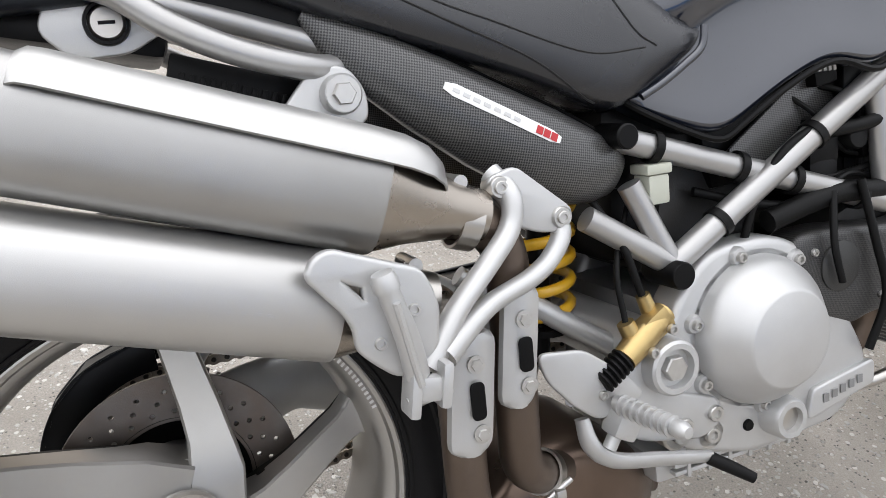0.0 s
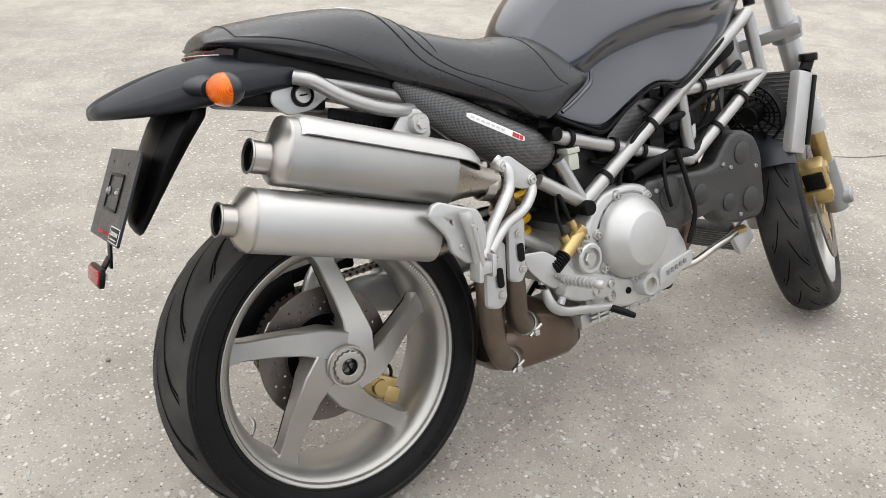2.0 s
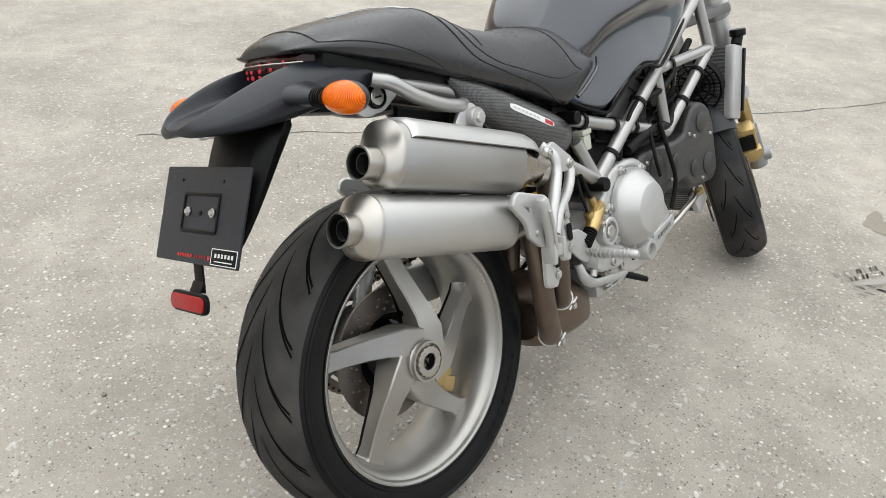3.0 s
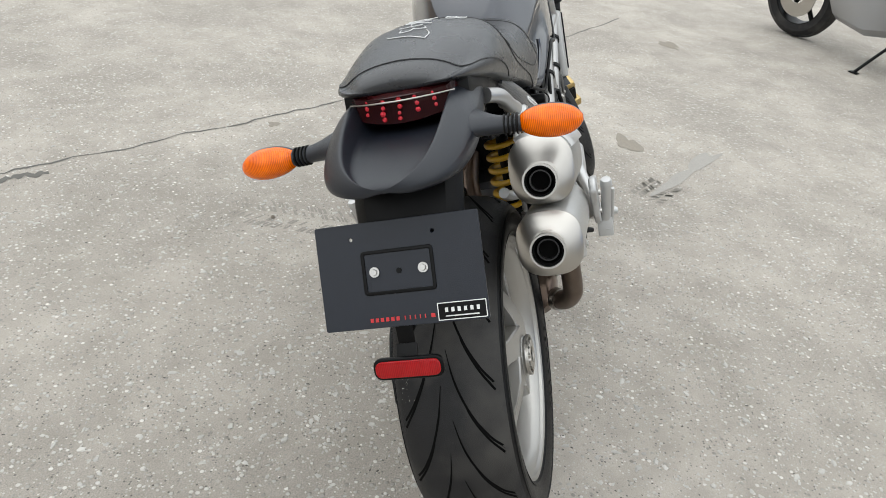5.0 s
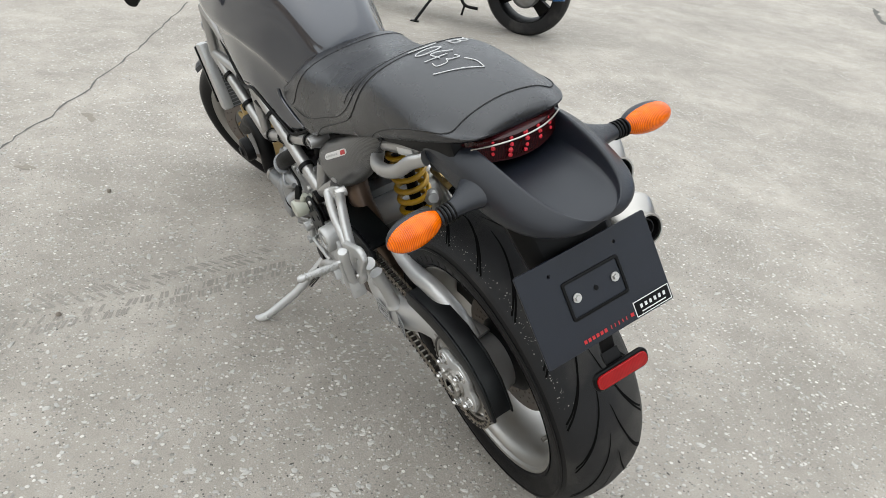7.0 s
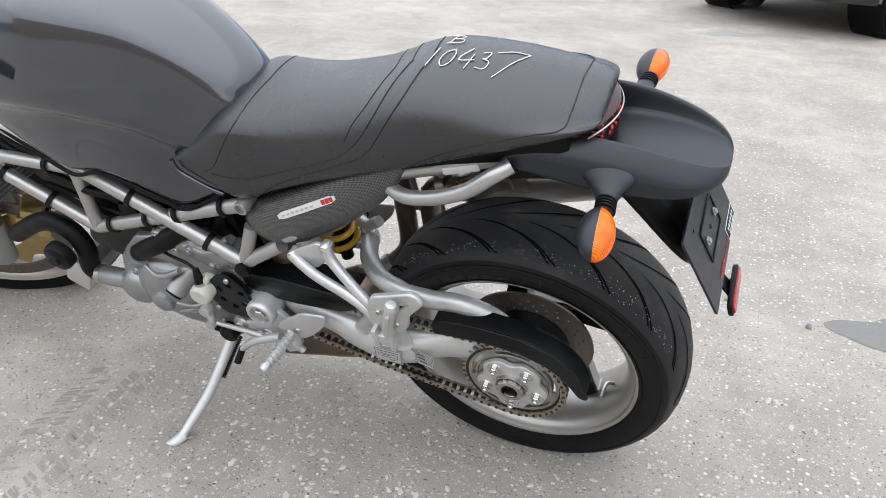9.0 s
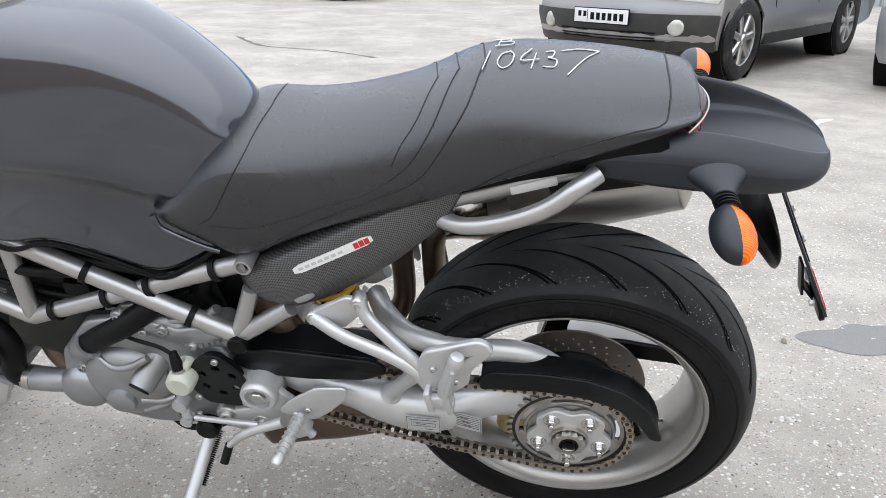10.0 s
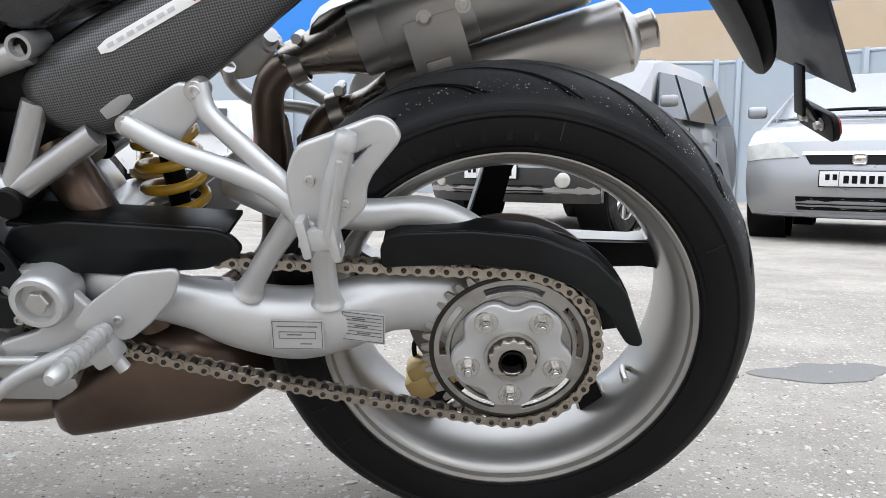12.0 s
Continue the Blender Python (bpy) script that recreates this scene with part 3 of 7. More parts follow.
# added filler: gives the tank beige to reflect where the blue wall ends
wall_run("filler_wall", (26.0, -27.5), (9.2, -25.4), 0, 4.0, .3, M_BEIGE, "beige filler wall beside the blue one, added for the tank's reflections")
# unseen walls, added to close the yard and shape the tank's reflections
wall_run("unseen_wall_front", (26.0, -24.0), (26.0, 26.0), 0, 3, .3, M_FENCE, "plain grey unseen wall, added to close the yard for reflections")
wall_run("unseen_wall_left", (26.0, 26.0), (-26.0, 26.0), 0, 7, .3, M_BEIGE, "plain beige unseen wall, added to close the yard for reflections")
wall_run("unseen_wall_back", (-26.0, 26.0), (-26.0, -6.0), 0, 3, .3, M_FENCE, "plain grey unseen wall, added to close the yard for reflections")

# ---- parked cars ----


def wheel_parts(thing, c, r, w, material, spokes=7):
    """One road wheel with its tyre, under the car. c: its middle; the outer side is away from the car's middle."""
    s = 1 if c[1] > 0 else -1
    y = s * w / 2
    wh = part("wheel", lathe([(r * .62, -w * .45), (r * .66, -w * .5), (r * .66, w * .5), (r * .62, w * .45), (r * .58, 0)], c, seg=40, closed=True), material, thing, "dusty alloy wheel")
    part("tyre", lathe([(r * .64, -w * .5), (r * .82, -w * .54), (r * .95, -w * .50), (r, -w * .40), (r, w * .40), (r * .95, w * .50), (r * .82, w * .54), (r * .64, w * .5)], c, seg=44, closed=True), M_TREAD, wh, "dusty black tyre")
    for k in range(spokes):
        a = 2 * math.pi * k / spokes + .3
        part("spoke", smooth_loft([[Vector(c) + Vector((q * math.cos(a) - u * math.sin(a), s * (w * .40 + v), q * math.sin(a) + u * math.cos(a))) for u, v in ((-h, 0), (-h * .6, .012), (h * .6, .012), (h, 0), (h, -.02), (-h, -.02))] for q, h in ((r * .08, r * .13), (r * .3, r * .085), (r * .62, r * .10))]), material, wh)
    part("hub_cap", lathe([(0, .03), (r * .10, .028), (r * .16, .01), (r * .17, -.02), (0, -.02)], (c[0], c[1] + s * w * .38, c[2]), (0, s, 0), 20), material, wh)
    part("brake_drum", lathe([(0, .01), (r * .5, .01), (r * .5, -.01), (0, -.01)], (c[0], c[1], c[2]), seg=24), M_BLACK, wh)
    return wh


class Shell:
    """A car's outer skin: its side profile swept across, narrowed to the roof, rounded in plan at nose and tail."""

    def __init__(self, profile, widths, nose, tail, plan=.26):
        self.profile, self.widths, self.nose, self.tail, self.plan = profile, widths, nose, tail, plan

    def half(self, z):
        for (z0, w0), (z1, w1) in zip(self.widths, self.widths[1:]):
            if z <= z1:
                return w0 + (w1 - w0) * max(0, (z - z0) / (z1 - z0))
        return self.widths[-1][1]

    def at(self, x, v, z, out=0.0):
        k = abs(v)
        d = max(0, (x - self.nose + .75) / .75)
        e = max(0, (self.tail + .5 - x) / .5)
        return Vector((x - self.plan * d * k ** 2.6 + .16 * e * k ** 3, v * (self.half(z) + out), z - (.035 * k ** 4 if z > .55 else 0)))

    def along(self, s):
        i = min(int(s), len(self.profile) - 2)
        f = s - i
        (x0, z0), (x1, z1) = self.profile[i], self.profile[i + 1]
        return x0 + (x1 - x0) * f, z0 + (z1 - z0) * f, Vector((z1 - z0, 0, x0 - x1)).normalized()

    def patch(self, rows, n=8, out=.006, thick=.012):
        """A panel on the swept skin; rows of (place along the profile, from, to across)."""
        top, low = [], []
        for s, v0, v1 in rows:
            x, z, nm = self.along(s)
            nm = nm if nm.x > 0 or nm.z > 0 else -nm
            line = [self.at(x, v0 + (v1 - v0) * i / n, z) for i in range(n + 1)]
            top.append([p + nm * out for p in line])
            low.append([p - nm * thick for p in line])
        bm = bmesh.new()
        return skin(bm, [t + list(reversed(b)) for t, b in zip(top, low)])

    def side(self, pts, s, out=.005, thick=.02):
        a = [self.at(x, s, z, out) for x, z in pts]
        return smooth_loft([a, [p - Vector((0, s * (thick + out), 0)) for p in a]])

    def body(self):
        bm = bmesh.new()
        rings = []
        vs = (-1, -.985, -.94, -.82, -.62, -.38, -.12, .12, .38, .62, .82, .94, .985, 1)
        cx = sum(p[0] for p in self.profile) / len(self.profile)
        for v in vs:
            shrink = .014 if abs(v) == 1 else .004 if abs(v) > .98 else 0
            ring = []
            for x, z in self.profile:
                q = self.at(x, v, z)
                ring.append(bm.verts.new((q.x - shrink * (1 if x > cx else -1), q.y, q.z - shrink * (1 if z > .6 else 0))))
            rings.append(ring)
        n = len(self.profile)
        for a, b in zip(rings, rings[1:]):
            for i in range(n):
                bm.faces.new((a[i], a[(i + 1) % n], b[(i + 1) % n], b[i]))
        caps = [bm.faces.new(rings[0]), bm.faces.new(list(reversed(rings[-1])))]
        bmesh.ops.triangulate(bm, faces=caps)
        return bm


def arch(cx, r, z0):
    """Profile points over a wheel, from its front to its rear, seen from below."""
    out = []
    for i in range(11):
        a = radians(-18 + 216 * i / 10)
        out.append((cx + r * math.cos(a), max(z0, r * .87 + r * math.sin(a))))
    return out


def car(name, label, paint, place, heading, over, base, r, nose, screen, roof, tail, widths, bumper, windows, lamp, plate_z, emblem=True, track=None, sill=.20, belt=.95):
    """A parked car: front axle at x = 0, nose to +x. nose, screen, roof, tail: pieces of the side profile."""
    thing = new(name)
    gx, gy = place
    thing.matrix_world = Matrix.Translation((gx, gy, ground_height(gx, gy))) @ Matrix.Rotation(heading, 4, "Z")
    tagged(thing, label, "car")
    W = max(w for _, w in widths)
    track = track or W - .10
    low = [*arch(-base, r * 1.17, sill)[::-1], *arch(0, r * 1.17, sill)[::-1]]
    prof = nose + screen + roof + tail + low
    sh = Shell(prof, widths, nose[1][0], tail[1][0])
    part("body", sh.body(), paint, thing, "", angle=32)
    i0, i1, i2 = len(nose) - 1, len(nose), len(nose) + len(screen) - 1
    part("windscreen", sh.patch([(i1 + .04, -.90, .90), (i2 + .9, -.86, .86)], 10), M_CARGLASS, thing, "dark windscreen")
    for s in (1, -1):
        for w in windows:
            part("side_window", sh.side(w, s), M_CARGLASS, thing, "dark side window", smooth=False)
        mx = screen[0][0] - .22
        part("mirror", block((.10, .17, .11), (mx, s * (sh.half(belt) + .10), belt + .16), .042, segs=3), paint, thing, "door mirror")
        for hx in (windows[0][1][0] + .10, windows[1][1][0] + .10):
            part("door_handle", block((.16, .03, .035), (hx, s * (sh.half(belt - .12) + .012), belt - .12), .010), paint, thing)
        for hx in (-.62, windows[0][1][0] - .03, windows[1][1][0] - .06):
            part("door_seam", sh.side([(hx, sill + .08), (hx + .010, sill + .08), (hx + .010, belt), (hx, belt)], s, .0015, .004), M_BLACK, thing, smooth=False)
        part("sill", block((base - r * 2.7, .05, .10), (-base / 2, s * (sh.half(sill + .05) - .004), sill + .04), .015), bumper or paint, thing)
        part("headlamp", sh.patch([(q, s * a, s * b) for q, a, b in lamp], 8, .010), M_HEADLAMP, thing, "clear headlamp", angle=25)
        fx, fz, _ = sh.along(2.6)
        fq = sh.at(fx, s * .70, fz)
        if bumper:
            part("fog_lamp", lathe([(0, .010), (.05, .008), (.062, .003), (.066, -.004), (.066, -.06), (0, -.06)], fq + Vector((.022, 0, 0)), (1, s * .35, 0), 24), M_HEADLAMP, thing, "round fog lamp")
        if paint is M_CARWHITE:
            part("tail_lamp", sh.side([(tail[1][0] + .05, belt + .28), (tail[1][0] + .20, belt + .28), (tail[1][0] + .16, belt - .12), (tail[1][0] + .03, belt - .12)], s, .012, .02), M_RED, thing, "red tail lamp")
        for wx in (0, -base):
            part("wheel_arch", lathe([(r * 1.165, -.30), (r * 1.165, -.012), (r * 1.13, -.012), (r * 1.13, -.30)], (wx, s * sh.half(r * 1.5), r * 1.17 * .87), (0, s, 0), 40, closed=True), M_BLACK, thing)
            wheel_parts(thing, (wx, s * track, r), r, .20, M_BOLT)
    part("grille", sh.patch([(4.35, -.40, .40), (4.95, -.46, .46)], 12, .004), M_BLACK, thing, "black front grille")
    part("grille_bar", sh.patch([(4.84, -.47, .47), (5.04, -.47, .47)], 12, .014), M_CHROME if emblem else bumper, thing)
    part("lower_intake", sh.patch([(1.55, -.52, .52), (2.45, -.52, .52)], 12, .003), M_BLACK, thing, "black lower intake")
    for q in (1.75, 2.0, 2.25):
        part("intake_slat", sh.patch([(q, -.52, .52), (q + .06, -.52, .52)], 12, .008), M_BLACK, thing)
    part("bumper_lip", sh.patch([(1.05, -.80, .80), (1.30, -.80, .80)], 12, .016), bumper or paint, thing)
    if bumper:
        part("bumper", sh.patch([(1.0, -1, 1), (1.3, -1, 1), (2.8, -1, 1), (3.3, -1, 1)], 20, .022), bumper, thing, "dirty dark plastic bumper")
    nx = max(x for x, _ in nose)
    if emblem:
        ex, ez, _ = sh.along(4.62)
        part("emblem", block((.02, .10, .08), (ex + .012, 0, ez), .028, segs=3), M_CHROME, thing, "chrome emblem plate")
    pl = part("number_plate", block((.012, .52, .112), (nx + .034, 0, plate_z), .004), M_WHITEPRINT, thing, "white number plate with dark bars")
    part("plate_frame", block((.010, .535, .128), (nx + .030, 0, plate_z), .004), M_BLACK, pl)
    for i in range(6):
        part("plate_bar", block((.003, .036, .058), (nx + .0405, .20 - .056 * i, plate_z - .004), 0), M_BLACK, pl)
    for y in (-.155, -.205):
        part("plate_bar", block((.003, .030, .044), (nx + .0405, y, plate_z + .012), 0), M_BLACK, pl)
    part("plate_divider", block((.003, .004, .100), (nx + .0405, -.128, plate_z), 0), M_BLACK, pl)
    wx, wz, _ = sh.along(i1 + .12)
    part("wiper", tube([(wx + .04, -.55, wz + .02), (wx + .03, -.1, wz + .035), (wx + .02, .30, wz + .03)], .014, 8), M_BLACK, thing)
    part("wiper", tube([(wx + .05, .0, wz + .02), (wx + .04, .3, wz + .025), (wx, .62, wz + .02)], .014, 8), M_BLACK, thing)
    return thing


car("hatchback", "silver compact hatchback parked nose out", M_CARBODY, (-3.32, -5.36), radians(60), .72, 2.45, .30,
    [(.46, .19), (.66, .21), (.72, .30), (.745, .44), (.735, .56), (.70, .70), (.655, .79), (.42, .885), (.05, .965)],
    [(-.28, 1.02), (-1.02, 1.49)], [(-1.5, 1.545), (-2.2, 1.54), (-2.75, 1.45)], [(-2.98, 1.05), (-3.10, .86), (-3.10, .45), (-3.0, .26), (-2.86, .22)],
    [(.15, .76), (.30, .82), (.50, .84), (.85, .835), (1.0, .80), (1.30, .69), (1.55, .56)], None,
    [[(-.62, 1.02), (-1.55, 1.04), (-1.55, 1.42), (-1.12, 1.40)], [(-1.62, 1.04), (-2.45, 1.06), (-2.42, 1.40), (-1.62, 1.43)]],
    [(4.75, .50, .985), (5.2, .56, 1), (6.0, .70, 1), (7.0, .84, 1), (7.5, .93, 1)], .50)
car("estate_car", "dusty grey-beige off-road estate car with dirty dark bumper", M_CARGREY, (-.74, -6.20), radians(54.5), .80, 2.55, .335,
    [(.50, .26), (.70, .28), (.78, .36), (.80, .52), (.77, .62), (.745, .74), (.72, .86), (.62, .95), (.1, 1.04)],
    [(-.52, 1.09), (-1.12, 1.66)], [(-1.5, 1.735), (-2.5, 1.75), (-3.25, 1.70)], [(-3.50, 1.15), (-3.54, .90), (-3.54, .50), (-3.45, .34), (-3.10, .28)],
    [(.20, .82), (.35, .87), (.60, .885), (.95, .88), (1.10, .85), (1.45, .74), (1.75, .62)], M_BELT,
    [[(-.78, 1.12), (-1.62, 1.13), (-1.62, 1.60), (-1.20, 1.58)], [(-1.70, 1.13), (-2.55, 1.14), (-2.50, 1.60), (-1.70, 1.61)], [(-2.64, 1.14), (-3.32, 1.16), (-3.12, 1.58), (-2.62, 1.59)]],
    [(4.4, .52, .97), (5.0, .50, 1), (5.9, .55, 1)], .52, False, sill=.27, belt=1.05)
car("off_road_car", "white off-road car standing side-on at the fence", M_CARWHITE, (6.75, -14.95), radians(-8), .75, 2.48, .34,
    [(.50, .30), (.68, .32), (.75, .40), (.77, .56), (.75, .66), (.72, .80), (.70, .95), (.60, 1.02), (.1, 1.08)],
    [(-.55, 1.12), (-1.05, 1.70)], [(-1.5, 1.78), (-2.6, 1.79), (-3.15, 1.76)], [(-3.27, 1.15), (-3.30, .90), (-3.30, .55), (-3.22, .40), (-2.95, .34)],
    [(.20, .80), (.35, .84), (.60, .85), (1.0, .85), (1.15, .82), (1.45, .74), (1.80, .64)], M_BELT,
    [[(-.80, 1.16), (-1.62, 1.17), (-1.62, 1.64), (-1.15, 1.62)], [(-1.70, 1.17), (-2.45, 1.18), (-2.42, 1.64), (-1.70, 1.65)]],
    [(4.4, .52, .97), (5.0, .50, 1), (5.9, .55, 1)], .58, False, sill=.32, belt=1.08)

# ---- the second motorcycle ----


def second_bike():
    """A silver touring motorcycle; its rear wheel, silencer, stand and lower engine come into view."""
    b = new("touring_motorcycle")
    b.matrix_world = Matrix.Translation((3.44, -2.62, .0)) @ Matrix.Rotation(math.atan2(.86, 1.20), 4, "Z") @ Matrix.Rotation(radians(-6), 4, "X")
    tagged(b, "silver touring motorcycle with a blue-tinted silencer", "motorcycle")
    R = (0, 0, .30)
    prof = [(.205, -.07), (.24, -.082), (.275, -.078), (.296, -.05), (.302, 0), (.296, .05), (.275, .078), (.24, .082), (.205, .07)]
    w = part("rear_wheel", lathe([(.215, -.07), (.20, -.07), (.19, -.03), (.19, .03), (.20, .07), (.215, .07)], R, seg=56, closed=True), M_BLACK, b, "black cast wheel")
    part("tyre", lathe(prof, R, seg=72, closed=True), M_TREAD, w, "black tyre")
    for k in range(3):
        a = radians(100 + 120 * k)
        part("spoke", smooth_loft([[Vector(R) + Vector((q * math.cos(a) - u * math.sin(a), v, q * math.sin(a) + u * math.cos(a))) for u, v in ((-h, -.02), (h, -.02), (h, .02), (-h, .02))] for q, h in ((.03, .05), (.10, .035), (.20, .05))]), M_BLACK, w)
    part("final_drive", lathe([(0, .13), (.05, .13), (.085, .11), (.10, .08), (.10, .03), (0, .03)], R, (0, 1, 0), 36), M_CASE, w, "cast final drive housing")
    part("brake_disc", sheet(ring_pts(.13, 60), [ring_pts(.07, 40)], .006, .001, Matrix.Translation((0, -.08, .30)) @ XZ), M_DISC, w, smooth=False)
    fw = part("front_wheel", lathe([(.215, -.05), (.20, -.05), (.19, 0), (.20, .05), (.215, .05)], (1.47, 0, .30), seg=56, closed=True), M_BLACK, b, "black cast wheel")
    part("tyre", lathe([(.205, -.05), (.25, -.062), (.285, -.045), (.30, 0), (.285, .045), (.25, .062), (.205, .05)], (1.47, 0, .30), seg=72, closed=True), M_TREAD, fw, "black tyre")
    part("front_disc", sheet(ring_pts(.15, 60), [ring_pts(.06, 40)], .006, .001, Matrix.Translation((1.47, .07, .30)) @ XZ), M_STEEL, fw, smooth=False)
    for k in range(5):
        a = radians(20 + 72 * k)
        part("spoke", tube([(1.47 + .03 * math.cos(a), 0, .30 + .03 * math.sin(a)), (1.47 + .2 * math.cos(a), 0, .30 + .2 * math.sin(a))], .016, 8), M_BLACK, fw)
    part("fairing", smooth_loft([[Vector((x, y, z)) for y, z in ((-wd, z0 + .05), (-wd * .7, z0), (wd * .7, z0), (wd, z0 + .05), (wd * 1.05, (z0 + z1) / 2), (wd * .6, z1), (-wd * .6, z1), (-wd * 1.05, (z0 + z1) / 2))] for x, wd, z0, z1 in ((.46, .12, .34, .75), (.62, .17, .24, .80), (.85, .20, .20, .85), (1.08, .19, .24, .95), (1.22, .12, .36, 1.0))]), M_CARBODY, b, "silver lower fairing")
    part("engine_side", join(block((.34, .34, .16), (.62, 0, .34), .03), block((.16, .38, .12), (.50, 0, .40), .02)), M_CASE, b)
    part("tail", smooth_loft([[Vector((x, y, z)) for y, z in ((-wd, z0), (wd, z0), (wd * 1.1, (z0 + z1) / 2), (wd * .5, z1), (-wd * .5, z1), (-wd * 1.1, (z0 + z1) / 2))] for x, wd, z0, z1 in ((-.35, .08, .62, .74), (-.2, .14, .58, .80), (.1, .17, .55, .84), (.5, .15, .55, .82))]), M_CARBODY, b, "silver tail fairing")
    part("pannier", block((.46, .12, .20), (-.04, .22, .50), .05, segs=3), M_CARBODY, b, "silver pannier")
    for s in (1, -1):
        mf = part("silencer", tube([(.30, s * .15, .335), (.12, s * .17, .340), (-.26, s * .19, .365)], [.036, .040, .042], 24), M_PIPE, b, "bronze-brown silencer")
        part("blue_sleeve", tube([(.30, s * .15, .335), (.12, s * .17, .340)], .0425, 24), M_BLUEPIPE, mf, "heat-blued silencer sleeve")
        part("end_sleeve", tube([(-.24, s * .189, .363), (-.31, s * .192, .368)], [.045, .035], 24), M_BLUEPIPE, mf, "heat-blued end cap")
        part("header", tube([(.30, s * .15, .335), (.48, s * .14, .27), (.65, s * .12, .20)], .022, 14), M_STEEL, mf)
        part("fork", tube([(1.47, s * .09, .30), (1.28, s * .09, .80)], .026, 14), M_CASE, b)
    st = part("side_stand", tube([(.62, .16, .22), (.66, .24, .14), (.70, .34, .045)], .010, 10), M_BLACK, b, "black side stand")
    part("stand_foot", block((.06, .03, .006), (.70, .345, .043), .002), M_BLACK, st)
    part("centre_stand", join(tube([(.46, .14, .24), (.40, .17, .17), (.30, .17, .16)], .011, 10), tube([(.40, .17, .17), (.41, .19, .10)], .008)), M_BLACK, b, "black centre stand")
    part("swing_arm", tube([(.46, .10, .36), (.2, .10, .32), (0, .10, .30)], .035, 14), M_CASE, b)
    part("seat", block((.7, .28, .08), (.25, 0, .82), .03), M_VINYL, b)
    part("tank", block((.5, .34, .24), (.78, 0, .92), .08, segs=3), M_CARBODY, b)
    return b


second_bike()

# ---- the motorcycle, leaning on its side stand ----
LEAN = 18.5
bike = new("motorcycle")
bike.matrix_world = pose(0, -0.0984, 0.0081, -LEAN, 0, 0)
tagged(bike, "dark grey naked motorcycle leaning on its side stand", "motorcycle")
AX = Vector((0, 0, 0.31))          # rear axle


def mirror(p, s):
    return (p[0], p[1] * s, p[2])


# -- rear wheel
RIM = [(.234, -.080), (.228, -.0815), (.2235, -.079), (.221, -.073), (.2155, -.070), (.207, -.055), (.2015, -.03), (.200, .0), (.2015, .03), (.207, .055), (.2155, .070),
       (.221, .073), (.2235, .079), (.228, .0815), (.234, .080), (.234, .076), (.222, .066), (.214, .05), (.209, .02), (.209, -.02), (.214, -.05), (.222, -.066), (.234, -.076)]
rear_wheel = part("rear_wheel", lathe(RIM, AX, seg=96, closed=True), M_WHEEL, bike, "grey five-spoke cast wheel rim")


def spoke(angle):
    """One wide cast spoke, dished towards the hub, flared at the rim."""
    rows = [(.005, .060, -.080, .060, -.030), (.050, .054, -.079, .050, -.035), (.080, .045, -.070, .040, -.032), (.115, .041, -.058, .034, -.025), (.150, .038, -.047, .031, -.016), (.180, .036, -.040, .031, -.008), (.196, .041, -.037, .034, -.003), (.206, .056, -.037, .040, .0)]
    rings = []
    for r, w, y, d, off in rows:
        h, b = w / 2, 0.005
        sec = [(off + u, v) for u, v in ((-h, y + d), (-h, y + b * .6), (-h + b * .5, y), (-h * .3, y), (h * .3, y), (h - b * .5, y), (h, y + b * .6), (h, y + d))]
        ca, sa = math.cos(angle), math.sin(angle)
        rings.append([AX + Vector((r * ca - u * sa, v, r * sa + u * ca)) for u, v in sec])
    return smooth_loft(rings)


def spoke_back(angle):
    rings = []
    for r, w, y, off in ((.066, .044, -.024, -.033), (.115, .037, -.020, -.025), (.150, .035, -.012, -.016), (.180, .033, -.006, -.008), (.200, .036, .0, -.002)):
        ca, sa = math.cos(angle), math.sin(angle)
        rings.append([AX + Vector((r * ca - (off + u) * sa, y + v, r * sa + (off + u) * ca)) for u, v in ((-w / 2 - .0006, -.012), (-w / 2 - .0006, .004), (w / 2 + .0006, .004), (w / 2 + .0006, -.012))])
    return smooth_loft(rings)


for k in range(5):
    sp = part("spoke", spoke(radians(15 + 72 * k)), M_WHEEL, rear_wheel, angle=30)
    # the spokes are solid; a black strip paints the shade of a hollow back
    part("spoke_shade_strip", spoke_back(radians(15 + 72 * k)), M_BLACK, sp, "black strip on the spoke's back that stands for shade in its hollow")
part("hub", lathe([(.0, -.060), (.018, -.062), (.020, -.086), (.031, -.086), (.036, -.083), (.040, -.076), (.046, -.070), (.062, -.062), (.060, -.03), (.05, .0), (.048, .05), (.0, .05)], AX, seg=48), M_WHEEL, rear_wheel)
part("axle_nut", join(sheet(rounded([(0.029 * (1 if i % 2 else 0.9) * math.cos(math.pi * i / 16), 0.029 * (1 if i % 2 else 0.9) * math.sin(math.pi * i / 16)) for i in range(32)], .001, 2), [ring_pts(.0165, 32)], .014, .001, Matrix.Translation(AX + Vector((0, -.088, 0))) @ XZ),
     lathe([(.034, -.092), (.038, -.092), (.039, -.086), (.034, -.086)], AX, seg=40, closed=True)), M_STEEL, rear_wheel, "splined steel axle nut")
part("axle_tube", lathe([(.0165, -.092), (.0165, .15), (.0135, .15), (.0135, -.092)], AX, seg=28, closed=True), M_BLACK, rear_wheel)
TYRE = [(.226, -.079), (.234, -.083), (.246, -.0885), (.262, -.0915), (.276, -.0905), (.286, -.0865), (.2945, -.077), (.302, -.063), (.3085, -.043), (.3125, -.021), (.314, 0)]
TYRE = TYRE + [(r, -y) for r, y in reversed(TYRE[:-1])]


